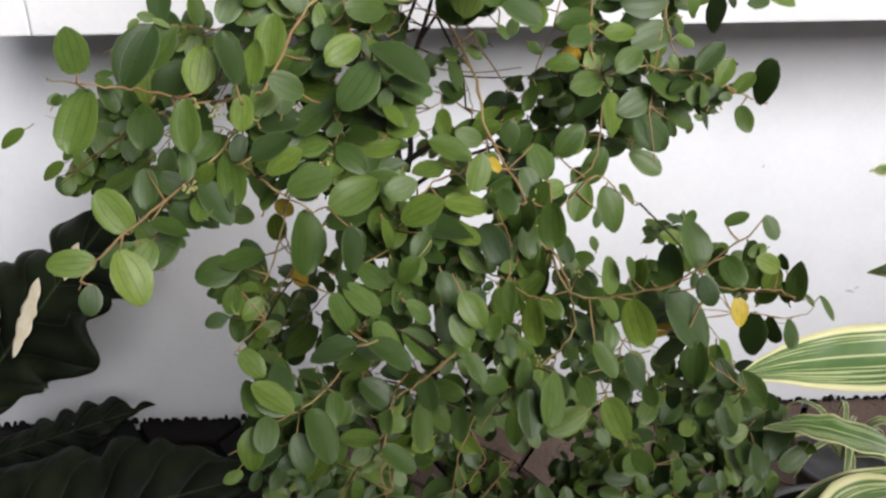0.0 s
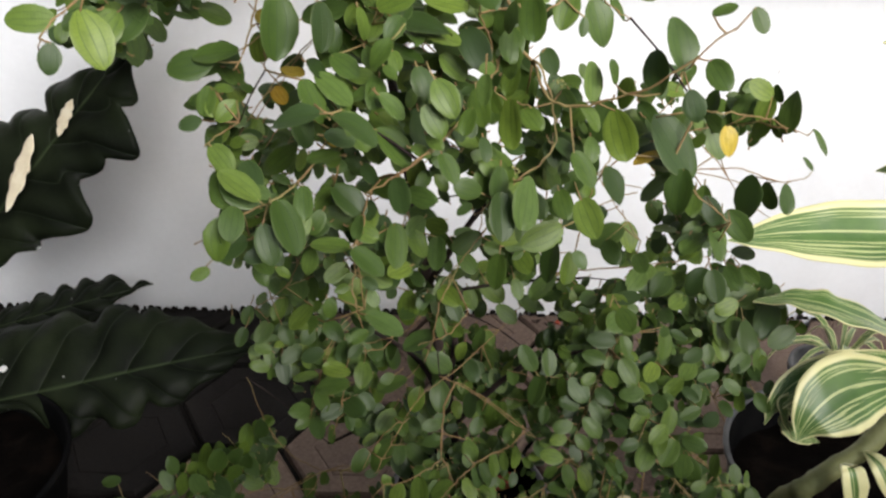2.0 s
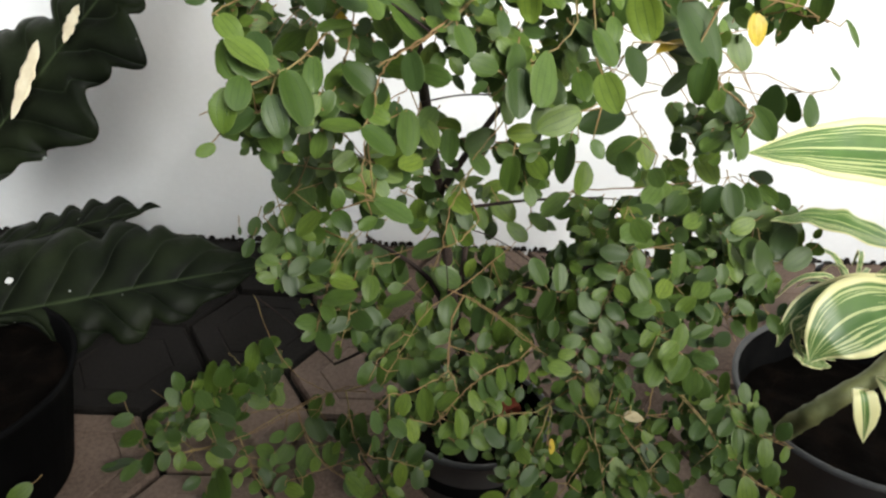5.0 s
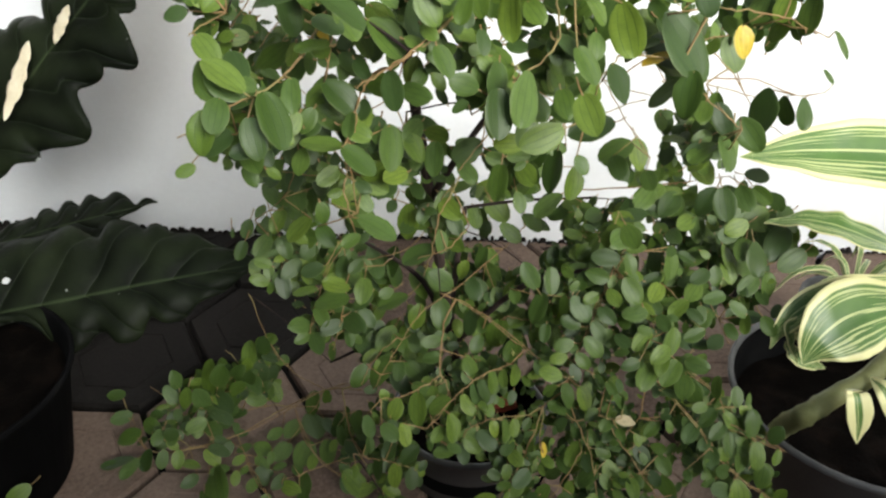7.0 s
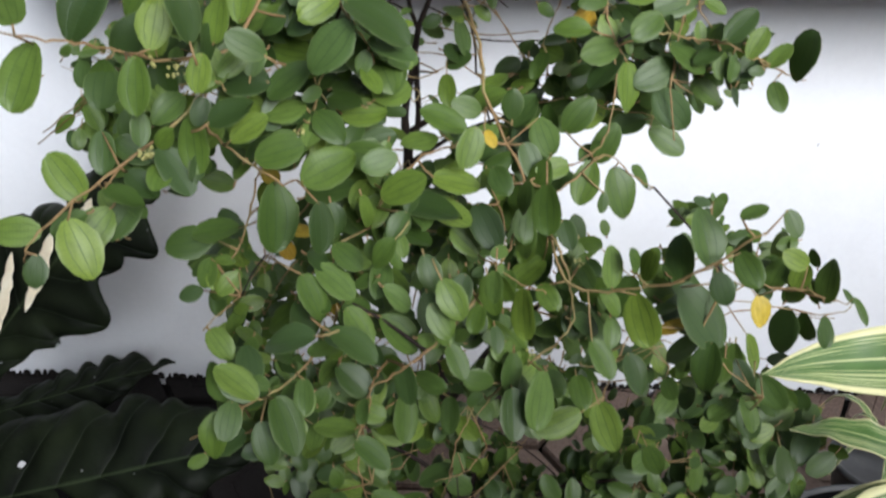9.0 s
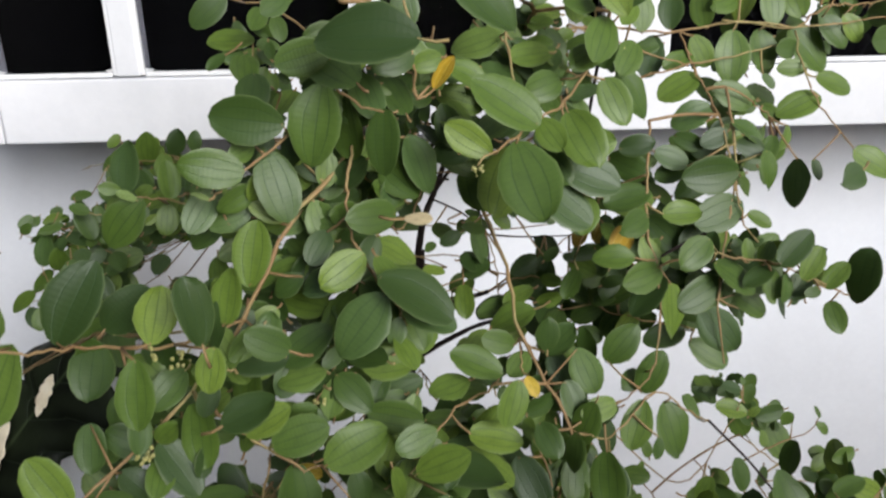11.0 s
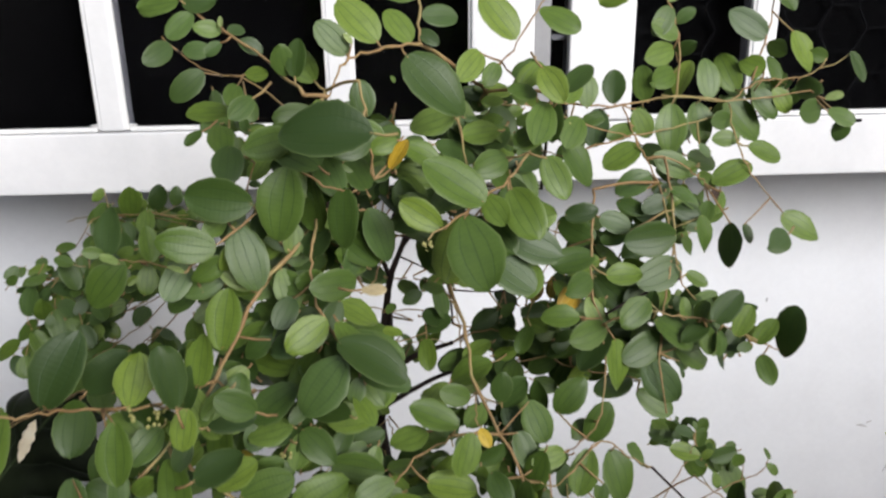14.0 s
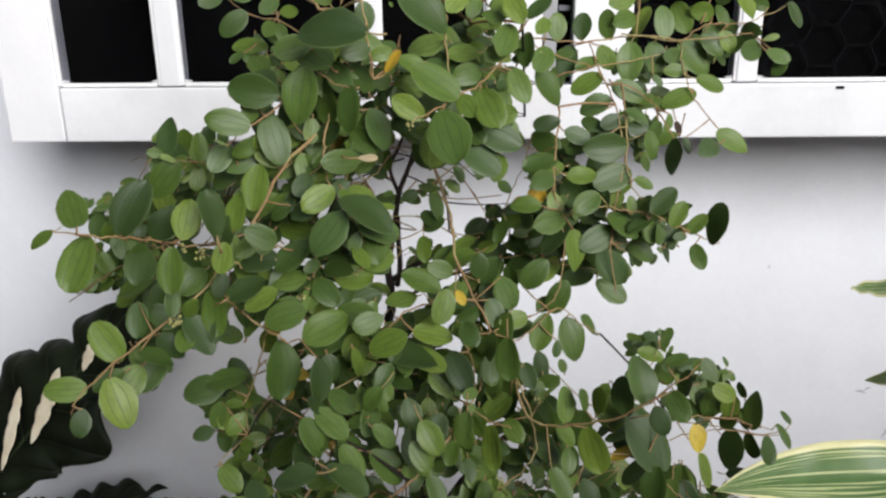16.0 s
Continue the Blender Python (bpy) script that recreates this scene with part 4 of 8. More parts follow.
limb([(0.23, 1.069, 0.22), (0.136, 1.155, 0.212), (0.034, 1.203, 0.127)], 0.004, 0.002)

# tangle of thin dry twigs inside the crown
dry = random.Random(31)
for _ in range(26):
    a = Vector((0.187 + dry.uniform(-0.07, 0.10), 1.013 + dry.uniform(-0.04, 0.03), 0.948 + dry.uniform(-0.07, 0.10)))
    w = Vector((dry.uniform(-1, 1), dry.uniform(-0.5, 0.3), dry.uniform(-0.5, 0.7))).normalized() * dry.uniform(0.04, 0.10)
    near = min(SKELETON, key=lambda k: (k - a).length)
    v, f = tube_data(spline([near, a, a + w * 0.5 + Vector((0, 0, dry.uniform(-0.01, 0.01))), a + w], 3), 0.0009, 0.0005, 5)
    o = len(STALKS[0])
    STALKS[0].extend(v)
    STALKS[1].extend([tuple(k + o for k in q) for q in f])

wood([(0.128, 0.86, 1.041), (0.089, 0.818, 1.003), (0.065, 0.794, 0.961), (0.037, 0.778, 0.926), (0.003, 0.744, 0.901), (-0.038, 0.714, 0.872), (-0.047, 0.708, 0.855)], 0.0016)
wood([(0.065, 0.794, 0.959), (0.035, 0.766, 0.96), (-0.001, 0.736, 0.976), (-0.017, 0.721, 0.981), (-0.046, 0.72, 0.986)], 0.0011)
wood([(0.037, 0.778, 0.926), (0.057, 0.773, 0.906), (0.091, 0.766, 0.885), (0.104, 0.763, 0.887)], 0.0011)
wood([(0.078, 0.788, 0.894), (0.072, 0.782, 0.874), (0.06, 0.778, 0.837), (0.055, 0.77, 0.828)], 0.0009)
wood([(0.125, 0.838, 1.042), (0.121, 0.826, 1.027), (0.12, 0.82, 1.007), (0.13, 0.807, 0.984), (0.148, 0.794, 0.963), (0.15, 0.793, 0.952)], 0.0011)
wood([(0.133, 0.845, 1.117), (0.116, 0.823, 1.087), (0.093, 0.816, 1.054), (0.069, 0.801, 1.038), (0.057, 0.796, 1.029)], 0.0011)
wood([(0.113, 0.819, 1.079), (0.135, 0.819, 1.066), (0.15, 0.815, 1.065)], 0.0009)
wood([(0.154, 0.817, 1.126), (0.157, 0.814, 1.099), (0.16, 0.82, 1.07)], 0.0009)
wood([(0.275, 0.896, 1.105), (0.263, 0.87, 1.085), (0.239, 0.834, 1.065), (0.214, 0.813, 1.054), (0.189, 0.787, 1.043)], 0.0011)
wood([(0.24, 0.845, 1.062), (0.245, 0.842, 1.027), (0.25, 0.847, 0.995)], 0.0008)
twig([(0.234, 0.924, 1.103), (0.213, 0.909, 1.121), (0.189, 0.88, 1.139), (0.165, 0.849, 1.139), (0.147, 0.817, 1.135), (0.138, 0.807, 1.119)], 0.0016,
     [(0.63, -0.025, 0.008, 0.028, 0.034), (0.463, -0.016, 0.01, 0.02, 0.026), (0.826, -0.017, -0.002, 0.02, 0.024)])
twig([(0.189, 0.88, 1.139), (0.189, 0.886, 1.164), (0.185, 0.893, 1.191), (0.184, 0.895, 1.217)], 0.0011,
     [(0.615, -0.024, -0.014, 0.007, 0.028), (0.367, -0.025, 0.006, 0.007, 0.026), (0.741, 0.022, -0.006, -0.002, 0.022), (0.494, 0.028, 0.009, -0.004, 0.027),
      (0.21, 0.025, 0.008, 0, 0.025), (0.096, 0.011, -0.006, -0.007, 0.015), (0.89, -0.015, -0.004, 0.007, 0.017), (0.927, 0.014, -0.002, 0.008, 0.016)])
wood([(0.213, 0.909, 1.119), (0.213, 0.892, 1.095), (0.216, 0.867, 1.068), (0.222, 0.843, 1.047)], 0.0011)
twig([(0.125, 0.807, 1.12), (0.098, 0.846, 1.137), (0.062, 0.868, 1.157), (0.041, 0.869, 1.178)], 0.0011,
     [(0.883, -0.029, 0.007, -0.003, 0.028), (0.868, 0.019, -0.002, 0.002, 0.021), (0.812, -0.016, -0.007, -0.014, 0.021), (0.099, 0.003, 0.004, 0.024, 0.021),
      (0.167, -0.001, -0.007, 0.019, 0.019), (0.648, -0.014, -0.008, 0.004, 0.016), (0.643, 0.011, 0.009, 0.001, 0.012), (0.556, 0.014, -0.002, -0.006, 0.015),
      (0.598, -0.016, -0.004, -0.01, 0.012)])
wood([(0.088, 1.028, 1.075), (0.05, 1.051, 1.098), (0.01, 1.065, 1.107), (-0.019, 1.066, 1.133)], 0.0009)
wood([(0.232, 0.953, 1.089), (0.287, 0.962, 1.088), (0.341, 0.976, 1.083), (0.386, 0.985, 1.088), (0.427, 0.989, 1.082), (0.455, 0.993, 1.097), (0.493, 1.01, 1.096), (0.527, 1.013, 1.109)], 0.0011)
wood([(0.429, 0.988, 1.08), (0.426, 0.958, 1.056), (0.436, 0.941, 1.032), (0.457, 0.933, 1.006)], 0.0007)
wood([(0.343, 0.976, 1.083), (0.35, 0.962, 1.061), (0.362, 0.938, 1.032), (0.367, 0.913, 0.998), (0.372, 0.903, 0.97), (0.387, 0.901, 0.95)], 0.0008)
twig([(0.387, 0.987, 1.088), (0.39, 1.001, 1.132), (0.373, 1.003, 1.167), (0.344, 1.005, 1.201)], 0.0009,
     [(0.336, -0.023, -0.007, 0.012, 0.026), (0.417, 0.012, -0.005, 0.012, 0.017), (0.555, 0.009, 0.002, 0.012, 0.015), (0.82, -0.03, 0.002, -0.028, 0.039),
      (0.707, 0.014, -0.003, 0.009, 0.017), (0.517, -0.014, -0.012, -0.019, 0.027)])
twig([(0.447, 0.993, 1.097), (0.469, 1.02, 1.147), (0.464, 1.024, 1.189), (0.459, 1.026, 1.212)], 0.0009,
     [(0.616, -0.043, -0.003, 0.013, 0.045), (0.647, 0.018, -0.011, -0.02, 0.028), (0.3, -0.029, 0.005, 0.02, 0.036), (0.816, -0.023, 0.004, 0.013, 0.026),
      (0.831, 0.022, 0.001, 0.005, 0.022)])
twig([(0.237, 0.925, 1.11), (0.255, 0.928, 1.135), (0.276, 0.931, 1.164), (0.29, 0.933, 1.173)], 0.0007,
     [(0.383, -0.023, 0.006, 0.031, 0.038), (0.666, 0.028, -0.007, -0.013, 0.031), (0.799, -0.009, -0.007, 0.011, 0.016), (0.9, 0.012, 0.005, 0.006, 0.014)])
wood([(0.296, 0.896, 0.933), (0.333, 0.884, 0.952), (0.365, 0.879, 0.952), (0.393, 0.871, 0.947), (0.426, 0.867, 0.932), (0.442, 0.864, 0.927)], 0.0009)
wood([(0.368, 0.947, 1.049), (0.371, 0.921, 1.003), (0.362, 0.902, 0.966), (0.354, 0.882, 0.922), (0.359, 0.872, 0.879)], 0.0011)
wood([(0.31, 0.921, 1.033), (0.307, 0.903, 1.002), (0.304, 0.885, 0.972), (0.313, 0.874, 0.929), (0.305, 0.854, 0.886), (0.284, 0.844, 0.87)], 0.0010)
wood([(0.249, 0.827, 0.862), (0.273, 0.82, 0.86), (0.304, 0.839, 0.879), (0.327, 0.845, 0.861), (0.342, 0.845, 0.853)], 0.0007)
wood([(0.195, 0.986, 0.98), (0.213, 0.909, 0.948), (0.223, 0.868, 0.906), (0.249, 0.827, 0.862), (0.24, 0.808, 0.825), (0.23, 0.792, 0.814), (0.199, 0.765, 0.779), (0.169, 0.746, 0.761)], 0.0016)
wood([(0.267, 0.824, 0.824), (0.28, 0.789, 0.803), (0.309, 0.773, 0.808), (0.345, 0.749, 0.83), (0.379, 0.735, 0.866), (0.385, 0.735, 0.869)], 0.0013)
wood([(0.4, 0.827, 0.787), (0.419, 0.82, 0.787), (0.454, 0.829, 0.78), (0.494, 0.837, 0.764)], 0.0008)
wood([(0.384, 0.822, 0.747), (0.394, 0.814, 0.732), (0.422, 0.806, 0.709), (0.433, 0.805, 0.701)], 0.0008)
wood([(0.334, 0.821, 0.75), (0.32, 0.797, 0.738), (0.309, 0.778, 0.718)], 0.0007)
wood([(0.229, 0.8, 0.813), (0.21, 0.774, 0.789), (0.183, 0.745, 0.774), (0.154, 0.738, 0.755), (0.146, 0.737, 0.751)], 0.0011)
wood([(0.225, 0.8, 0.814), (0.244, 0.784, 0.807), (0.263, 0.777, 0.802)], 0.0007)
wood([(0.271, 0.81, 0.825), (0.282, 0.804, 0.798), (0.284, 0.798, 0.765), (0.256, 0.782, 0.743), (0.225, 0.768, 0.721)], 0.0011)
wood([(0.126, 0.777, 0.795), (0.122, 0.765, 0.787), (0.106, 0.752, 0.763), (0.089, 0.742, 0.748), (0.061, 0.732, 0.736), (0.027, 0.721, 0.717)], 0.0011)
wood([(0.155, 0.775, 0.747), (0.145, 0.773, 0.733), (0.14, 0.774, 0.707), (0.135, 0.772, 0.687), (0.139, 0.779, 0.631)], 0.0010)
wood([(0.138, 0.779, 0.715), (0.133, 0.771, 0.673), (0.132, 0.765, 0.652), (0.14, 0.762, 0.619)], 0.0008)
wood([(0.202, 0.842, 0.886), (0.175, 0.818, 0.881), (0.157, 0.801, 0.865), (0.145, 0.791, 0.843)], 0.0009)
wood([(0.11, 0.843, 0.94), (0.106, 0.811, 0.915), (0.096, 0.794, 0.904)], 0.0009)
wood([(0.226, 0.826, 0.858), (0.234, 0.81, 0.842), (0.236, 0.801, 0.822)], 0.0008)
wood([(0.426, 1.01, 0.468), (0.403, 0.994, 0.469), (0.389, 0.986, 0.429), (0.374, 0.978, 0.379), (0.352, 0.947, 0.309)], 0.0008)
wood([(0.409, 0.999, 0.435), (0.383, 0.982, 0.42), (0.321, 0.993, 0.41), (0.283, 1.013, 0.406)], 0.0008)
wood([(0.401, 1, 0.443), (0.442, 0.974, 0.4), (0.445, 0.941, 0.362), (0.434, 0.924, 0.343)], 0.0008)
wood([(0.423, 0.957, 0.38), (0.456, 0.931, 0.336), (0.492, 0.9, 0.307), (0.533, 0.875, 0.264), (0.592, 0.86, 0.231)], 0.0008)
wood([(0.437, 0.943, 0.391), (0.51, 0.919, 0.342), (0.523, 0.911, 0.324)], 0.0008)
wood([(0.5, 0.908, 0.308), (0.542, 0.895, 0.307), (0.591, 0.88, 0.289)], 0.0008)
wood([(0.463, 1.117, 0.461), (0.458, 1.062, 0.444), (0.456, 1.007, 0.424)], 0.0008)
wood([(0.203, 1.009, 0.397), (0.237, 0.995, 0.392), (0.283, 0.973, 0.37), (0.326, 0.971, 0.331)], 0.0008)
wood([(0.279, 1.089, 0.413), (0.23, 1.032, 0.398), (0.178, 1.005, 0.366), (0.146, 0.977, 0.319), (0.127, 0.959, 0.29)], 0.0008)
wood([(0.104, 1.084, 0.442), (0.078, 1.066, 0.427), (0.055, 1.06, 0.372), (0.036, 1.046, 0.303)], 0.0008)
wood([(0.133, 1.052, 0.406), (0.093, 1.049, 0.397), (0.082, 1.029, 0.344), (0.072, 1.017, 0.3)], 0.0008)
wood([(0.046, 1.076, 0.387), (0.001, 1.089, 0.385), (-0.049, 1.107, 0.355)], 0.0008)
wood([(-0.079, 1.195, 0.256), (-0.056, 1.202, 0.158), (-0.026, 1.206, 0.1), (0.02, 1.212, 0.062)], 0.0008)
wood([(0.09, 1.132, 0.146), (0.023, 1.198, 0.074), (-0.103, 1.129, 0.038), (-0.224, 1.088, 0.041), (-0.318, 1.225, 0.028)], 0.0008)
wood([(-0.103, 1.129, 0.038), (-0.061, 1.044, 0.046), (-0.023, 0.995, 0.051)], 0.0008)
wood([(-0.028, 1.192, 0.041), (0.009, 1.109, 0.04), (0.064, 1.049, 0.046)], 0.0008)
wood([(0.061, 1.13, 0.136), (0.081, 1.087, 0.076), (0.132, 1.007, 0.05)], 0.0012)
wood([(0.008, 1.194, 0.041), (-0.075, 1.2, 0.032), (-0.14, 1.168, 0.034), (-0.185, 1.138, 0.037)], 0.0008)
wood([(0.093, 1.085, 0.055), (0.029, 1.06, 0.045), (-0.015, 1.034, 0.047)], 0.0008)
wood([(-0.193, 1.166, 0.034), (-0.247, 1.221, 0.029), (-0.277, 1.243, 0.027)], 0.0008)
wood([(-0.098, 1.227, 0.042), (-0.126, 1.245, 0.086), (-0.145, 1.253, 0.102)], 0.0008)
wood([(-0.139, 1.101, 0.04), (-0.155, 1.226, 0.029), (-0.194, 1.247, 0.057)], 0.0008)
wood([(0.472, 1.046, 0.423), (0.519, 1.022, 0.393), (0.543, 0.983, 0.357)], 0.0008)
wood([(0.462, 1.022, 0.414), (0.481, 1.006, 0.402), (0.515, 0.982, 0.364)], 0.0008)
wood([(0.526, 1.053, 0.396), (0.585, 1.071, 0.403), (0.636, 1.09, 0.418)], 0.0008)
wood([(0.328, 1.058, 0.385), (0.314, 1.025, 0.356), (0.285, 1.01, 0.367)], 0.0008)
wood([(0.326, 0.93, 0.298), (0.309, 0.909, 0.245), (0.278, 0.88, 0.192)], 0.0012)
wood([(0.35, 0.932, 0.314), (0.379, 0.906, 0.261), (0.396, 0.879, 0.199)], 0.0008)
wood([(0.396, 0.918, 0.295), (0.423, 0.901, 0.261), (0.456, 0.868, 0.224)], 0.0008)
wood([(0.373, 0.905, 0.253), (0.349, 0.885, 0.218), (0.33, 0.875, 0.19)], 0.0008)
wood([(0.436, 0.923, 0.335), (0.433, 0.912, 0.302), (0.411, 0.908, 0.27)], 0.0008)
wood([(0.358, 1.157, 0.46), (0.465, 1.156, 0.473), (0.559, 1.146, 0.495)], 0.0012)
wood([(0.559, 1.146, 0.495), (0.607, 1.145, 0.466), (0.645, 1.143, 0.427), (0.656, 1.126, 0.388)], 0.0008)
wood([(0.499, 1.15, 0.476), (0.529, 1.133, 0.446), (0.545, 1.116, 0.415), (0.573, 1.101, 0.401)], 0.0008)
wood([(0.451, 1.155, 0.465), (0.487, 1.131, 0.438), (0.467, 1.112, 0.406)], 0.0008)
wood([(0.308, 1.128, 0.423), (0.288, 1.125, 0.399), (0.26, 1.108, 0.375)], 0.0008)
wood([(0.185, 1.123, 0.422), (0.158, 1.098, 0.402), (0.11, 1.08, 0.396)], 0.0008)
wood([(0.354, 1.04, 0.671), (0.39, 1.037, 0.618), (0.431, 1.049, 0.562)], 0.0008)
wood([(0.412, 1.044, 0.678), (0.444, 1.026, 0.637), (0.471, 1.022, 0.582)], 0.0008)
wood([(0.455, 1.048, 0.701), (0.496, 1.046, 0.667), (0.546, 1.073, 0.609), (0.596, 1.102, 0.57)], 0.0008)
wood([(0.475, 1.044, 0.65), (0.533, 1.068, 0.63), (0.584, 1.09, 0.604), (0.631, 1.12, 0.585)], 0.0008)
wood([(0.312, 0.999, 0.643), (0.304, 0.994, 0.596), (0.292, 1.011, 0.54)], 0.0008)
wood([(0.243, 0.959, 0.656), (0.24, 0.969, 0.605), (0.212, 0.986, 0.55)], 0.0008)
wood([(0.169, 0.918, 0.66), (0.158, 0.935, 0.605), (0.148, 0.982, 0.537)], 0.0008)
wood([(0.087, 0.914, 0.658), (0.062, 0.946, 0.598), (0.03, 0.998, 0.524), (-0.022, 1.065, 0.456)], 0.0008)
wood([(0.123, 0.948, 0.593), (0.072, 0.981, 0.561), (0.02, 1, 0.556)], 0.0008)
wood([(0.035, 1.017, 0.973), (-0.126, 1.26, 0.829), (-0.226, 1.329, 0.809), (-0.315, 1.365, 0.831)], 0.0008)
wood([(-0.005, 1.09, 0.966), (-0.1, 1.255, 0.927), (-0.17, 1.303, 0.914), (-0.203, 1.324, 0.902)], 0.0008)
wood([(-0.127, 1.259, 0.822), (-0.212, 1.311, 0.773), (-0.285, 1.336, 0.742), (-0.351, 1.353, 0.718)], 0.0008)
wood([(0.004, 1.05, 0.941), (-0.065, 1.194, 0.906), (-0.125, 1.266, 0.893)], 0.0008)
wood([(0.015, 0.976, 0.951), (-0.068, 1.114, 0.85), (-0.17, 1.215, 0.761)], 0.0008)
wood([(0.051, 0.983, 1.012), (0.018, 1.056, 1.001), (-0.006, 1.093, 1.005)], 0.0008)
wood([(0.17, 1.052, 0.966), (0.131, 0.985, 0.997), (0.101, 0.91, 1.021), (0.068, 0.869, 0.991)], 0.0008)
wood([(0.117, 0.974, 0.88), (0.097, 0.958, 0.878), (0.055, 0.897, 0.892), (0.008, 0.86, 0.92)], 0.0008)
wood([(0.109, 1.005, 0.807), (0.091, 0.966, 0.812), (0.068, 0.904, 0.798), (0.031, 0.883, 0.751)], 0.0008)
wood([(0.182, 1.055, 0.989), (0.218, 0.993, 1.044), (0.244, 0.96, 1.092)], 0.0008)
wood([(0.273, 0.981, 0.889), (0.301, 0.929, 0.889), (0.35, 0.909, 0.886)], 0.0008)
wood([(0.154, 1.049, 0.781), (0.193, 0.967, 0.767), (0.243, 0.907, 0.748)], 0.0008)
wood([(0.146, 1.051, 0.725), (0.122, 0.959, 0.719), (0.085, 0.897, 0.712)], 0.0008)
wood([(0.152, 1.051, 0.718), (0.216, 0.962, 0.704), (0.271, 0.904, 0.701)], 0.0008)
wood([(0.261, 0.925, 0.7), (0.325, 0.892, 0.708), (0.391, 0.893, 0.688)], 0.0008)
wood([(0.309, 0.972, 0.764), (0.367, 0.955, 0.72), (0.425, 1.011, 0.73), (0.442, 1.022, 0.756)], 0.0008)
wood([(0.393, 0.97, 0.705), (0.463, 1.011, 0.71), (0.514, 1.036, 0.71), (0.522, 1.037, 0.724)], 0.0008)
wood([(0.416, 0.931, 0.689), (0.49, 0.972, 0.683), (0.555, 1.01, 0.654), (0.584, 1.012, 0.656)], 0.0008)
wood([(0.141, 1.038, 0.749), (0.11, 0.962, 0.752), (0.069, 0.92, 0.731), (0.049, 0.894, 0.7)], 0.0008)
wood([(0.15, 1.028, 0.632), (0.105, 0.951, 0.637), (0.066, 0.916, 0.687)], 0.0008)
wood([(0.197, 0.961, 0.706), (0.173, 0.884, 0.701), (0.143, 0.847, 0.713)], 0.0008)
wood([(0.276, 0.927, 0.71), (0.246, 0.884, 0.662), (0.218, 0.865, 0.628)], 0.0008)
wood([(0.331, 0.929, 0.707), (0.309, 0.888, 0.67), (0.378, 0.892, 0.689)], 0.0008)
wood([(0.172, 0.88, 0.655), (0.139, 0.875, 0.61), (0.099, 0.876, 0.648)], 0.0008)
wood([(-0.009, 0.859, 0.917), (-0.022, 0.822, 0.94), (-0.065, 0.856, 0.91), (-0.119, 0.888, 0.874)], 0.0008)
wood([(0.249, 0.958, 1.067), (0.269, 0.958, 1.057), (0.3, 0.959, 1.047)], 0.0008)
wood([(0.126, 0.785, 0.787), (0.126, 0.775, 0.77), (0.123, 0.77, 0.752)], 0.0007)
wood([(0.07, 0.793, 0.855), (0.073, 0.787, 0.841), (0.074, 0.782, 0.825)], 0.0007)
wood([(0.055, 0.766, 0.7), (0.034, 0.75, 0.694), (0.027, 0.741, 0.688)], 0.0006)
wood([(0.045, 0.81, 0.777), (0.032, 0.779, 0.774), (0.028, 0.771, 0.771)], 0.0006)
wood([(0.166, 0.948, 0.993), (0.152, 0.872, 0.985), (0.146, 0.856, 0.986)], 0.0006)
wood([(0.221, 0.868, 0.904), (0.22, 0.844, 0.899), (0.222, 0.837, 0.893)], 0.0006)
wood([(0.063, 0.832, 1.004), (0.056, 0.823, 1.001)], 0.0006)
wood([(0.103, 0.894, 1.009), (0.112, 0.879, 1.003), (0.12, 0.873, 1.009)], 0.0006)
wood([(0.132, 0.919, 1.095), (0.127, 0.879, 1.068), (0.124, 0.861, 1.052)], 0.0006)
wood([(0.282, 0.93, 0.979), (0.271, 0.913, 0.963), (0.263, 0.91, 0.94)], 0.0006)
wood([(0.322, 0.893, 0.314), (0.319, 0.884, 0.29), (0.324, 0.882, 0.274)], 0.0006)
wood([(0.383, 0.896, 0.319), (0.398, 0.89, 0.318), (0.407, 0.89, 0.322)], 0.0006)
wood([(0.393, 1.023, 0.458), (0.399, 1.007, 0.446)], 0.0006)
wood([(0.053, 0.888, 0.962), (0.017, 0.918, 0.98), (-0.02, 0.939, 0.983), (-0.045, 0.938, 0.985)], 0.0007)
wood([(0.062, 0.986, 1.044), (0.034, 1.024, 1.055), (0.019, 1.039, 1.063)], 0.0006)
wood([(0.391, 0.955, 1.037), (0.4, 0.946, 1.028)], 0.0006)
wood([(0.427, 1.003, 0.468), (0.407, 0.994, 0.465), (0.391, 0.983, 0.431), (0.375, 0.97, 0.388), (0.358, 0.951, 0.349), (0.35, 0.932, 0.314)], 0.0011)
wood([(0.407, 0.992, 0.44), (0.427, 0.979, 0.419), (0.443, 0.97, 0.391), (0.446, 0.941, 0.362), (0.445, 0.93, 0.328)], 0.0006)
wood([(0.441, 0.932, 0.352), (0.475, 0.915, 0.322), (0.5, 0.899, 0.3), (0.523, 0.883, 0.274), (0.56, 0.868, 0.244), (0.592, 0.86, 0.231)], 0.0011)
wood([(0.46, 0.942, 0.368), (0.487, 0.927, 0.354), (0.514, 0.912, 0.34)], 0.0006)
wood([(0.529, 0.894, 0.307), (0.553, 0.887, 0.302), (0.588, 0.88, 0.289)], 0.0006)
wood([(0.204, 0.995, 0.407), (0.237, 0.988, 0.394), (0.27, 0.973, 0.378), (0.303, 0.964, 0.353), (0.327, 0.956, 0.344)], 0.0006)
wood([(0.153, 0.973, 0.356), (0.127, 0.962, 0.33), (0.114, 0.951, 0.304)], 0.0006)
wood([(0.104, 1.084, 0.442), (0.066, 1.063, 0.396), (0.05, 1.043, 0.35), (0.038, 1.032, 0.305)], 0.0006)
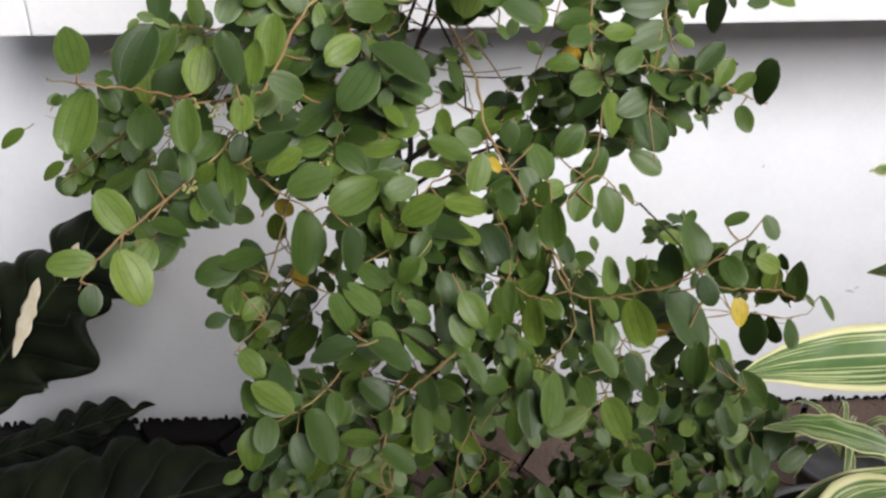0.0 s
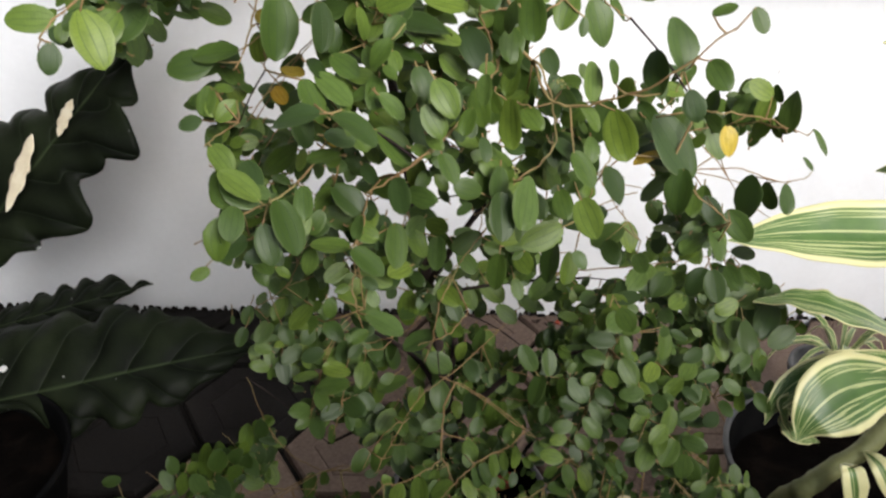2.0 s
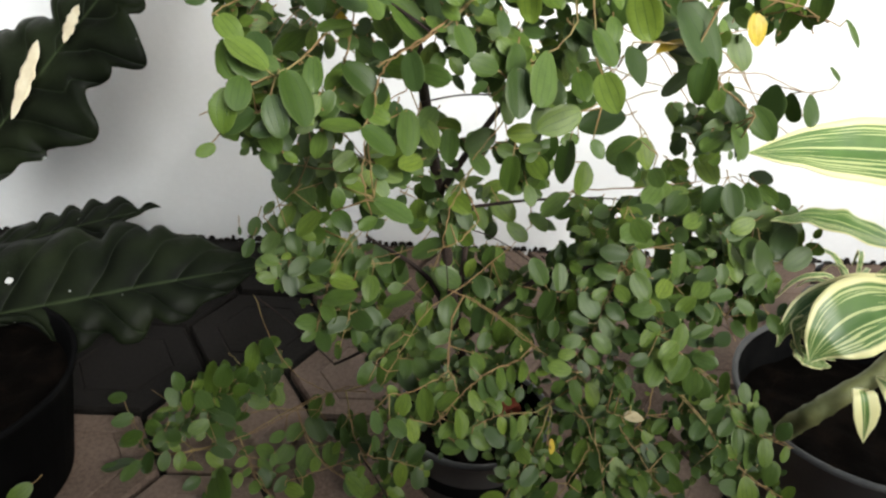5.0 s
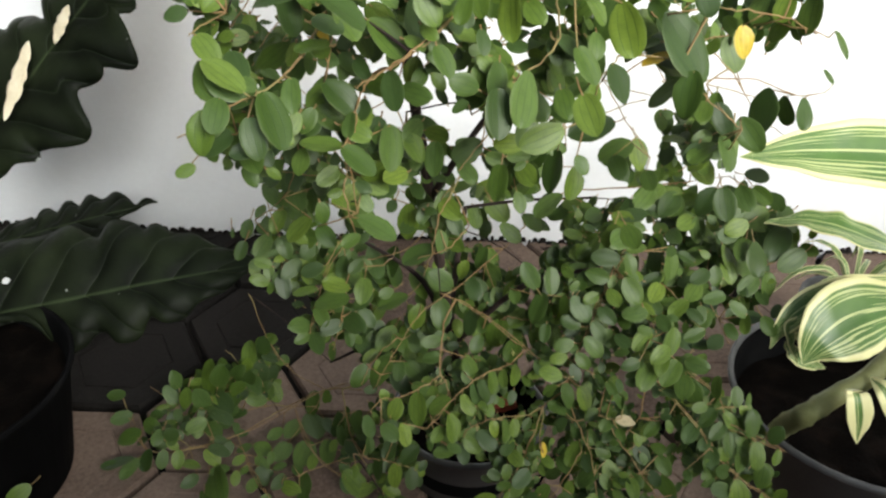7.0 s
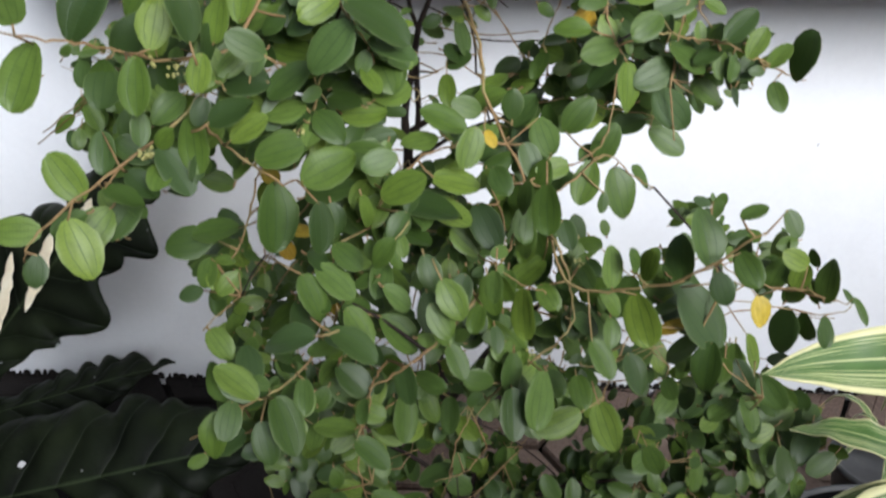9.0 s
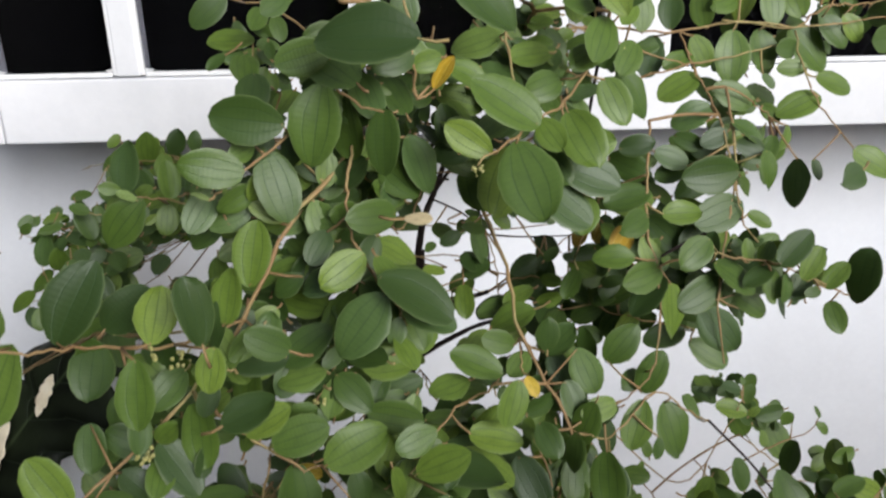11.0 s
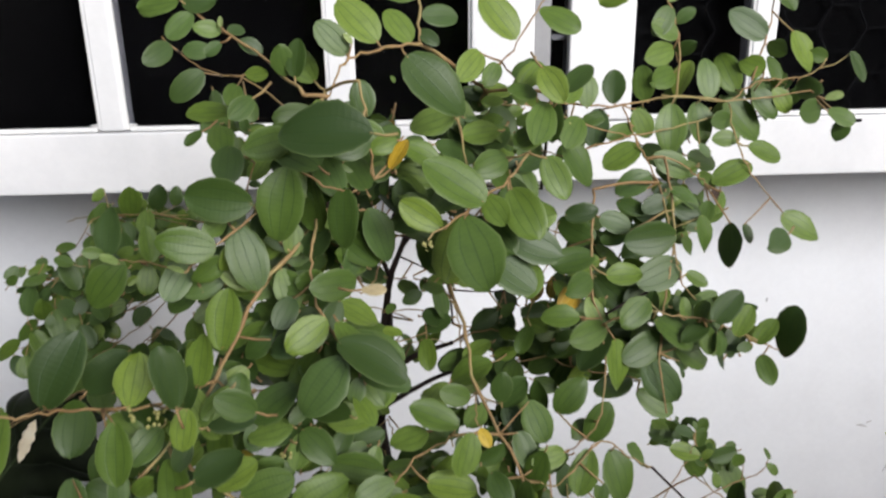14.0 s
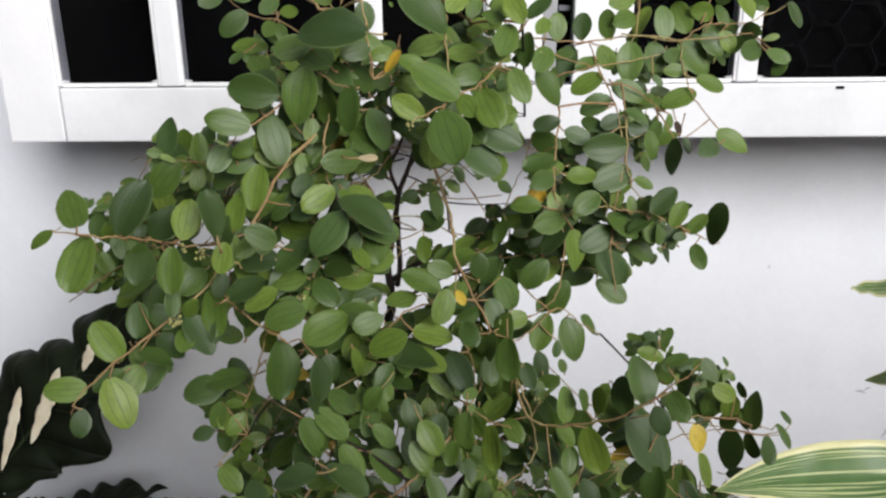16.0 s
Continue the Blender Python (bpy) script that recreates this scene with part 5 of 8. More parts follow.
wood([(0.09, 1.131, 0.136), (0.023, 1.198, 0.074), (-0.047, 1.194, 0.032), (-0.103, 1.129, 0.038), (-0.164, 1.097, 0.041), (-0.224, 1.088, 0.041), (-0.273, 1.154, 0.035), (-0.32, 1.225, 0.028)], 0.0013)
wood([(-0.103, 1.129, 0.038), (-0.071, 1.067, 0.044), (-0.034, 1.011, 0.049)], 0.0009)
wood([(-0.029, 1.2, 0.04), (0, 1.134, 0.038), (0.035, 1.072, 0.044), (0.073, 1.044, 0.046)], 0.0009)
wood([(0.213, 0.949, 0.564), (0.2, 0.931, 0.54), (0.195, 0.928, 0.508), (0.186, 0.939, 0.466)], 0.0008)
wood([(0.232, 0.961, 0.518), (0.209, 0.943, 0.5), (0.179, 0.941, 0.487)], 0.0008)
wood([(0.232, 0.901, 0.852), (0.217, 0.885, 0.854), (0.199, 0.878, 0.87), (0.178, 0.872, 0.895)], 0.0007)
wood([(0.156, 0.97, 0.825), (0.163, 0.933, 0.827), (0.178, 0.911, 0.823)], 0.0006)
wood([(0.22, 0.977, 0.867), (0.217, 0.995, 0.903), (0.211, 1.012, 0.927)], 0.0006)
wood([(0.319, 0.954, 1.058), (0.371, 0.964, 1.066), (0.426, 0.982, 1.074)], 0.0008)
wood([(0.258, 0.939, 1.093), (0.297, 0.946, 1.078), (0.346, 0.962, 1.061)], 0.0008)
wood([(0.371, 0.974, 1.09), (0.436, 0.983, 1.084), (0.495, 0.994, 1.088)], 0.0008)
wood([(0.163, 1.034, 0.857), (0.188, 1.028, 0.87), (0.211, 1.03, 0.865)], 0.0004)
wood([(0.23, 0.98, 0.898), (0.257, 0.974, 0.901), (0.29, 0.968, 0.9)], 0.0006)
wood([(0.208, 0.971, 0.382), (0.206, 0.943, 0.338), (0.217, 0.927, 0.319), (0.209, 0.91, 0.3), (0.193, 0.9, 0.286)], 0.0011)
wood([(0.207, 0.935, 0.337), (0.182, 0.918, 0.328), (0.164, 0.91, 0.324), (0.142, 0.901, 0.327)], 0.0009)
wood([(0.287, 0.948, 0.345), (0.258, 0.931, 0.344), (0.233, 0.914, 0.335), (0.211, 0.903, 0.314), (0.196, 0.894, 0.297)], 0.0009)
wood([(0.31, 0.928, 0.285), (0.286, 0.919, 0.291), (0.26, 0.911, 0.291), (0.238, 0.902, 0.285)], 0.0008)
wood([(0.196, 0.909, 0.299), (0.206, 0.899, 0.275), (0.223, 0.892, 0.262)], 0.0006)
wood([(0.096, 0.982, 0.157), (0.123, 0.969, 0.164), (0.153, 0.963, 0.163), (0.179, 0.956, 0.159)], 0.0009)
wood([(0.201, 1.094, 0.343), (0.238, 1.08, 0.336), (0.289, 1.058, 0.31), (0.336, 1.056, 0.267)], 0.0007)
wood([(0.012, 1.051, 0.947), (-0.159, 1.294, 0.797), (-0.264, 1.362, 0.776), (-0.357, 1.398, 0.799)], 0.0007)
wood([(-0.036, 1.125, 0.954), (-0.137, 1.291, 0.917), (-0.21, 1.338, 0.903), (-0.245, 1.358, 0.891)], 0.0007)
wood([(-0.114, 1.298, 0.824), (-0.2, 1.349, 0.775), (-0.275, 1.374, 0.744), (-0.342, 1.391, 0.719)], 0.0007)
wood([(-0.002, 1.086, 0.921), (-0.073, 1.23, 0.886), (-0.134, 1.302, 0.874)], 0.0007)
wood([(-0.011, 1.012, 0.939), (-0.101, 1.148, 0.838), (-0.208, 1.249, 0.749)], 0.0007)
wood([(0.053, 1.02, 0.999), (0.02, 1.093, 0.991), (-0.006, 1.13, 0.995)], 0.0007)
wood([(0.118, 1.042, 0.807), (0.097, 1.005, 0.81), (0.072, 0.942, 0.795), (0.033, 0.92, 0.743)], 0.0007)
wood([(0.118, 1.075, 0.744), (0.088, 0.998, 0.745), (0.046, 0.956, 0.723), (0.025, 0.93, 0.689)], 0.0007)
wood([(-0.03, 0.894, 0.898), (-0.042, 0.858, 0.921), (-0.089, 0.89, 0.891), (-0.145, 0.923, 0.852)], 0.0007)

# leaves, cluster by cluster: foot of the blade, way to its tip, turn about its rib, 1 yellowed, 2 dry, 3 young, 4 dead
leaves([(0.046, 0.864, 1.175, -0.006, 0.001, 0.006, 40, 3), (0.273, 0.928, 1.17, -0.006, 0, 0.002, -29, 3), (0.074, 0.857, 1.153, 0, 0.001, 0.006, -21, 3),
        (0.11, 0.741, 1.129, -0.009, -0.012, -0.007, -27), (0.127, 0.847, 1.122, -0.014, -0.006, 0.02, -18), (0.151, 0.82, 1.145, -0.004, 0.002, 0.006, 29, 3),
        (0.18, 0.857, 1.135, 0.034, -0.012, -0.034, -17), (0.23, 0.918, 1.13, -0.016, -0.018, -0.016, -20), (0.241, 0.914, 1.123, -0.01, -0.011, -0.014, -12),
        (0.248, 0.899, 1.117, 0.016, -0.005, 0.006, 24), (0.26, 0.853, 1.127, 0.01, -0.018, -0.016, 15), (0.281, 0.928, 1.169, 0.011, 0.002, 0.007, -50, 3)])
leaves([(0.041, 0.92, 1.081, -0.012, -0.004, -0.008, 10), (0.049, 1.002, 1.061, -0.001, -0.005, -0.015, -8), (0.051, 0.954, 1.064, 0.001, -0.029, -0.02, -13),
        (0.077, 0.899, 1.106, 0.005, -0.01, -0.013, -8), (0.093, 0.807, 1.061, -0.038, -0.004, 0.006, -20), (0.113, 0.811, 1.081, -0.009, -0.016, -0.038, 8),
        (0.117, 0.816, 1.097, -0.027, -0.006, -0.007, -27), (0.12, 0.849, 1.071, 0.002, -0.015, -0.036, 44), (0.121, 0.9, 1.093, -0.027, -0.011, 0.002, -16),
        (0.121, 0.904, 1.053, -0.013, -0.012, -0.024, -21, 1), (0.143, 0.818, 1.066, -0.003, -0.013, -0.032, 28), (0.157, 0.845, 1.081, 0.018, 0.002, 0.013, -6)])
leaves([(0.157, 0.826, 1.104, -0.004, 0.003, 0.021, -1), (0.159, 0.813, 1.094, -0.02, -0.013, -0.005, -24), (0.16, 0.903, 1.07, -0.018, -0.007, -0.024, 19),
        (0.163, 0.764, 1.107, -0.048, 0.001, 0.005, 11), (0.169, 0.953, 1.08, -0.005, -0.006, -0.019, 41, 1), (0.169, 0.828, 1.073, 0.01, 0.005, 0.017, -37, 1),
        (0.176, 0.854, 1.082, 0.024, -0.004, -0.009, -14), (0.213, 0.91, 1.091, -0.032, -0.005, -0.009, 18), (0.223, 0.813, 1.056, -0.035, 0.006, 0.024, 14),
        (0.224, 0.823, 1.058, 0.01, -0.017, -0.013, 11), (0.239, 0.825, 1.061, 0.013, -0.023, -0.024, 14), (0.241, 0.929, 1.093, 0.01, -0.014, -0.03, -23)])
leaves([(0.241, 0.858, 1.072, -0.022, -0.015, -0.005, -20), (0.259, 0.859, 1.11, -0.019, -0.001, 0.004, 21), (0.264, 0.854, 1.073, 0.012, -0.011, -0.025, 9),
        (0.264, 0.854, 1.106, -0.01, -0.023, -0.02, -12), (0.277, 0.868, 1.109, 0.017, 0.005, 0.017, -29), (0.284, 0.937, 1.095, -0.004, -0.01, -0.029, 37),
        (0.293, 0.944, 1.063, 0.019, -0.012, -0.031, -30), (0.301, 0.94, 1.105, -0.011, -0.014, -0.011, -9), (0.303, 0.941, 1.081, -0.013, -0.02, -0.017, -10),
        (0.311, 0.956, 1.085, 0, 0.006, 0.025, 5), (0.044, 0.853, 0.999, -0.018, -0.007, -0.018, 12), (0.048, 0.824, 1.022, -0.011, -0.016, -0.018, -18)])
leaves([(0.055, 0.791, 1.027, -0.009, 0.001, 0.005, 59, 3), (0.074, 0.79, 1.041, -0.03, -0.009, 0.008, -14), (0.074, 0.821, 1.048, -0.011, -0.013, -0.004, -26),
        (0.08, 0.818, 1.045, 0.012, -0.015, -0.034, -14), (0.088, 0.847, 1.04, 0.024, -0.007, -0.018, 8), (0.09, 0.931, 0.993, 0.012, -0.004, -0.008, -5, 1),
        (0.093, 0.838, 1.006, 0.022, -0.012, -0.005, 8), (0.109, 0.82, 0.999, -0.009, -0.016, -0.013, -13), (0.116, 0.905, 1.041, 0.014, -0.011, -0.029, -13, 1),
        (0.124, 0.912, 1.014, -0.01, -0.006, -0.014, -23, 1), (0.13, 0.8, 0.993, -0.022, -0.016, -0.012, -13), (0.138, 0.768, 0.993, 0.039, -0.009, -0.015, -32)])
leaves([(0.147, 0.817, 1.009, -0.023, -0.021, 0.004, -21), (0.152, 0.77, 1.022, 0.014, 0, 0, -36, 2), (0.154, 0.851, 1.044, 0.013, -0.01, -0.032, -38),
        (0.198, 0.811, 1.042, -0.024, 0.002, 0.016, -17), (0.21, 0.811, 1.049, 0.012, -0.032, -0.033, 9), (0.235, 0.832, 1.031, 0.036, -0.006, -0.013, -1),
        (0.256, 0.839, 1.009, -0.005, -0.016, -0.016, -1), (0.286, 0.9, 1.02, 0.023, -0.003, 0.005, 20), (0.288, 0.935, 1.006, 0.023, -0.019, -0.009, 26),
        (0.308, 0.896, 0.992, -0.031, -0.002, -0.005, 14), (0.316, 0.925, 1.011, 0.024, -0.002, -0.008, 1), (0.333, 0.94, 1.018, 0.018, -0.01, -0.006, 26)])
leaves([(0.341, 0.927, 1, -0.023, -0.003, -0.007, 16), (0.359, 0.945, 1.037, -0.027, -0.006, -0.011, 5), (0.367, 0.931, 1.022, -0.019, -0.005, -0.007, -5),
        (0.369, 0.934, 1.028, 0.023, -0.006, -0.01, -28), (0.369, 0.909, 1.001, -0.037, -0.013, -0.001, -21), (0.371, 0.927, 1.015, 0.021, -0.002, -0.005, 15),
        (0.39, 0.92, 1.012, 0.001, -0.011, -0.025, -34), (0.402, 0.94, 1.017, -0.006, -0.007, -0.017, 25), (0.412, 0.943, 1.023, -0.002, -0.006, -0.016, -34),
        (0.413, 0.923, 1.005, -0.004, -0.013, -0.031, 67), (0.418, 0.912, 1.007, 0.004, -0.006, -0.013, -18), (0.44, 0.889, 1.006, -0.02, -0.017, -0.003, -11)])
leaves([(0.447, 0.918, 1.011, 0.027, -0.008, -0.016, -10), (0.448, 1.052, 0.997, 0.003, -0.007, -0.016, -36, 4), (0.455, 1.054, 0.993, -0.004, -0.004, -0.01, 73, 4),
        (-0.031, 0.742, 0.975, -0.015, -0.017, -0.035, 2), (-0.026, 0.715, 0.989, 0.003, -0.012, 0.028, 39), (-0.014, 0.79, 0.952, 0.002, -0.026, -0.022, -23),
        (-0.01, 0.739, 0.975, 0.017, 0.008, 0.038, -1), (0.022, 0.74, 0.937, 0.002, -0.009, -0.018, -39), (0.028, 0.733, 0.97, 0, -0.014, -0.03, 8),
        (0.03, 0.748, 0.969, 0.007, 0.007, 0.028, 26), (0.06, 0.73, 0.977, -0.005, 0.007, 0.032, 50), (0.061, 0.745, 0.969, -0.004, -0.008, -0.021, 1)])
leaves([(0.061, 0.768, 0.969, 0.004, 0.009, 0.028, -22), (0.062, 0.735, 0.931, 0.026, 0.004, 0.013, -24), (0.067, 0.802, 0.974, 0.005, 0.01, 0.035, -7),
        (0.07, 0.853, 0.953, 0.024, -0.008, -0.017, -41), (0.087, 0.879, 0.978, 0.028, 0, 0.011, -19), (0.089, 0.78, 0.943, -0.035, 0, 0.002, 8),
        (0.096, 0.807, 0.978, -0.017, -0.003, -0.009, 3), (0.098, 0.738, 0.969, -0.018, -0.009, 0.014, -4), (0.11, 0.803, 0.949, -0.029, -0.007, -0.019, 12),
        (0.114, 0.808, 0.933, -0.009, -0.012, -0.005, -13), (0.134, 0.824, 0.971, 0.039, -0.008, -0.02, -35), (0.142, 0.77, 0.983, -0.024, -0.013, -0.028, 15)])
leaves([(0.148, 0.784, 0.963, -0.004, -0.006, -0.014, 1), (0.149, 0.778, 0.97, 0.029, -0.004, -0.007, -27), (0.168, 1.002, 0.935, 0.018, -0.006, -0.008, -3),
        (0.204, 0.92, 0.96, -0.017, -0.001, 0.004, 35), (0.266, 0.908, 0.935, -0.011, -0.007, -0.019, 22), (0.292, 0.864, 0.96, -0.026, -0.002, 0.003, 19),
        (0.297, 0.902, 0.966, -0.013, -0.019, -0.008, -1, 1), (0.301, 0.884, 0.967, 0.008, -0.008, -0.019, -8), (0.303, 0.882, 0.981, -0.021, -0.019, -0.003, -19),
        (0.314, 0.879, 0.945, -0.028, -0.018, -0.002, -11), (0.315, 0.893, 0.978, 0.026, -0.002, 0.002, -11), (0.316, 0.88, 0.941, -0.022, -0.01, -0.024, 34)])
leaves([(0.322, 0.883, 0.934, 0.001, -0.013, -0.035, -38), (0.339, 0.868, 0.97, -0.021, -0.014, -0.013, -5), (0.348, 0.885, 0.946, -0.001, 0.006, 0.02, -49),
        (0.35, 0.887, 0.946, 0.027, -0.01, -0.017, -29), (0.359, 0.891, 0.931, -0.031, -0.017, -0.011, -10), (0.371, 0.881, 0.947, -0.002, 0.004, 0.016, 16),
        (0.374, 0.91, 0.979, -0.034, -0.013, -0.01, -6), (0.376, 0.905, 0.973, 0.016, -0.004, -0.008, -13), (0.377, 0.877, 0.947, 0.007, 0.004, 0.015, -31),
        (0.383, 0.863, 0.953, 0.019, 0.004, 0.021, -11), (0.385, 0.878, 0.943, 0.001, -0.006, -0.019, 13), (0.386, 0.879, 0.944, -0.02, -0.006, -0.009, 31)])
leaves([(0.392, 0.875, 0.942, 0.003, -0.007, -0.018, -30), (0.401, 0.867, 0.94, 0.01, 0.002, 0.022, -7), (0.415, 0.869, 0.932, -0.012, -0.005, 0, -8),
        (0.416, 0.867, 0.934, 0.015, 0.005, 0.016, -28), (-0.036, 0.715, 0.872, -0.029, -0.007, 0.002, -2), (-0.024, 0.722, 0.877, 0.017, -0.016, -0.03, -24),
        (-0.02, 0.739, 0.881, -0.02, 0.005, 0.028, 0), (-0.013, 0.764, 0.917, -0.001, -0.009, -0.026, -9), (-0.006, 0.737, 0.891, 0.025, -0.004, -0.01, -51),
        (0.003, 0.751, 0.896, 0.02, -0.007, -0.014, -33), (0.022, 0.757, 0.909, 0.013, -0.005, 0.013, 17), (0.023, 0.758, 0.909, 0.02, -0.01, -0.027, -36)])
leaves([(0.042, 0.767, 0.926, 0.003, -0.013, -0.033, 12), (0.069, 0.75, 0.916, 0.023, 0.002, 0.015, -11), (0.078, 0.765, 0.899, 0.031, 0, 0.011, -3),
        (0.087, 0.773, 0.882, 0.005, -0.018, -0.042, -39), (0.105, 0.805, 0.921, -0.028, -0.005, -0.005, 27), (0.105, 0.768, 0.883, 0.034, 0.006, 0.018, -3),
        (0.109, 0.847, 0.924, 0.039, 0, 0.001, -42), (0.11, 0.805, 0.918, 0.019, -0.018, -0.012, -5), (0.12, 0.746, 0.88, 0.004, -0.011, -0.03, -43),
        (0.122, 0.829, 0.909, 0.032, 0, 0.003, -9), (0.166, 0.773, 0.9, -0.022, -0.012, -0.004, -8), (0.185, 0.812, 0.871, 0.033, -0.002, -0.006, -26)])
leaves([(0.19, 0.954, 0.906, 0.001, -0.009, -0.025, 17), (0.208, 0.839, 0.895, -0.032, 0.002, 0.016, 24), (0.214, 0.81, 0.908, -0.007, -0.011, -0.026, -22),
        (0.218, 0.866, 0.9, -0.021, -0.007, 0.01, -7), (0.221, 0.829, 0.899, 0.006, -0.009, -0.009, 0, 1), (0.226, 0.805, 0.882, 0.009, -0.018, -0.013, 5),
        (0.239, 0.877, 0.888, 0.018, -0.008, 0.024, 6), (0.248, 0.846, 0.885, 0.01, -0.011, -0.024, -12), (0.25, 0.81, 0.871, -0.004, -0.01, -0.022, 56),
        (0.258, 0.865, 0.898, 0.01, -0.019, -0.023, 4), (0.259, 0.774, 0.883, 0, -0.014, -0.03, 31), (0.262, 0.954, 0.883, -0.009, -0.025, -0.011, 9)])
leaves([(0.278, 0.867, 0.886, 0.018, -0.004, 0.026, 1), (0.28, 0.84, 0.871, -0.024, -0.01, -0.002, -1), (0.296, 0.836, 0.876, -0.01, -0.014, -0.028, 9),
        (0.305, 0.879, 0.871, -0.015, -0.014, -0.004, -1), (0.345, 0.89, 0.913, 0.022, -0.017, -0.025, 16), (0.37, 0.74, 0.876, 0.016, 0.002, 0.007, -36),
        (0.374, 0.896, 0.908, 0.003, -0.004, -0.012, -50), (0.396, 0.74, 0.882, 0.008, -0.007, -0.015, -7), (0.422, 0.87, 0.924, 0.007, -0.009, -0.02, 25),
        (0.434, 0.86, 0.926, 0.007, 0.009, 0.035, -57), (-0.039, 0.709, 0.86, -0.002, -0.008, -0.019, -13), (0.031, 0.81, 0.824, -0.035, -0.006, -0.006, 5)])
leaves([(0.045, 0.902, 0.842, 0.015, -0.014, -0.007, 1, 1), (0.05, 0.812, 0.831, -0.035, -0.005, -0.003, 30), (0.105, 0.751, 0.828, 0.014, -0.012, -0.028, -47),
        (0.112, 0.761, 0.829, 0.026, -0.009, -0.018, -37), (0.122, 0.772, 0.839, 0.02, -0.014, -0.011, -9), (0.124, 0.829, 0.846, 0.027, -0.011, -0.024, -34),
        (0.127, 0.679, 0.827, -0.031, -0.002, -0.003, 41), (0.131, 0.693, 0.822, 0.03, -0.006, -0.012, -44), (0.141, 0.824, 0.863, -0.008, -0.024, -0.011, -16),
        (0.152, 0.804, 0.861, -0.005, -0.023, -0.013, -13), (0.154, 0.776, 0.87, 0.029, -0.008, 0.018, 4), (0.163, 0.803, 0.859, 0.043, -0.01, -0.008, -45)])
leaves([(0.166, 0.744, 0.857, -0.015, -0.006, -0.016, 17), (0.172, 0.758, 0.869, -0.009, -0.016, -0.011, 0), (0.186, 0.85, 0.813, 0.012, -0.007, 0.003, 10),
        (0.187, 0.737, 0.816, 0.014, -0.007, -0.021, -11), (0.194, 0.738, 0.833, 0.014, -0.015, -0.02, 0), (0.209, 0.776, 0.817, -0.009, -0.016, -0.023, 5),
        (0.215, 0.818, 0.85, 0.015, -0.024, -0.024, 5), (0.22, 0.744, 0.812, -0.007, -0.008, -0.017, 20), (0.228, 0.749, 0.834, -0.001, -0.008, -0.02, 35),
        (0.237, 0.793, 0.827, -0.012, -0.01, 0, -5), (0.247, 0.767, 0.812, 0.001, -0.014, -0.033, 43), (0.25, 0.812, 0.843, -0.001, -0.012, -0.027, 46)])
leaves([(0.277, 0.833, 0.832, 0.007, -0.015, -0.017, 3), (0.302, 0.863, 0.864, 0.012, -0.001, 0.03, -5), (0.303, 0.822, 0.858, -0.001, -0.005, -0.014, -22),
        (0.312, 0.846, 0.868, 0.011, -0.013, -0.035, -23), (0.32, 0.77, 0.822, -0.003, 0.004, 0.017, 37), (0.339, 0.852, 0.849, -0.01, 0.004, 0.017, 40),
        (0.354, 0.776, 0.813, -0.008, 0.007, 0.03, -42), (0.362, 0.753, 0.836, -0.006, 0.01, 0.036, 21), (0.38, 0.794, 0.813, 0.007, -0.01, -0.022, 17),
        (0.382, 0.765, 0.842, 0.009, -0.019, -0.016, 18), (0.013, 0.823, 0.774, -0.019, -0.003, -0.005, 8), (0.022, 0.824, 0.801, -0.007, -0.008, -0.022, 4)])
leaves([(0.024, 0.823, 0.799, 0.015, 0, 0.001, -27), (0.032, 0.772, 0.772, 0.018, -0.015, -0.015, -18), (0.042, 0.822, 0.79, -0.014, -0.014, -0.011, -7),
        (0.054, 0.903, 0.778, 0.012, -0.015, -0.01, -8, 1), (0.065, 0.881, 0.8, 0.021, -0.004, -0.003, -36, 1), (0.099, 0.753, 0.807, 0.009, -0.009, -0.026, -38),
        (0.103, 0.74, 0.755, 0.001, -0.013, -0.021, 8), (0.106, 0.826, 0.765, 0.01, -0.005, -0.011, -35, 1), (0.133, 0.83, 0.774, 0.015, -0.005, -0.014, -44),
        (0.133, 0.744, 0.808, 0.017, -0.008, -0.025, -37), (0.152, 0.768, 0.788, 0.027, -0.009, -0.021, -26), (0.167, 0.762, 0.755, 0.005, -0.017, -0.024, 33)])
leaves([(0.197, 0.866, 0.795, -0.006, -0.013, -0.026, 21), (0.199, 0.75, 0.777, 0.011, -0.013, -0.018, -27), (0.218, 0.816, 0.81, -0.02, 0.006, 0.019, 11),
        (0.232, 0.793, 0.763, 0.02, -0.015, -0.018, 12), (0.241, 0.738, 0.753, 0.002, -0.02, -0.029, -24), (0.261, 0.743, 0.764, -0.004, -0.023, -0.032, -39),
        (0.261, 0.809, 0.792, 0.012, -0.018, -0.011, 4), (0.268, 0.849, 0.792, -0.027, -0.011, -0.019, 26), (0.288, 0.833, 0.765, 0.015, -0.017, -0.016, 0),
        (0.29, 0.821, 0.803, 0.009, -0.015, -0.013, 11), (0.294, 0.717, 0.758, 0.008, -0.026, -0.017, 17), (0.294, 0.765, 0.774, 0.015, -0.014, -0.022, -28)])
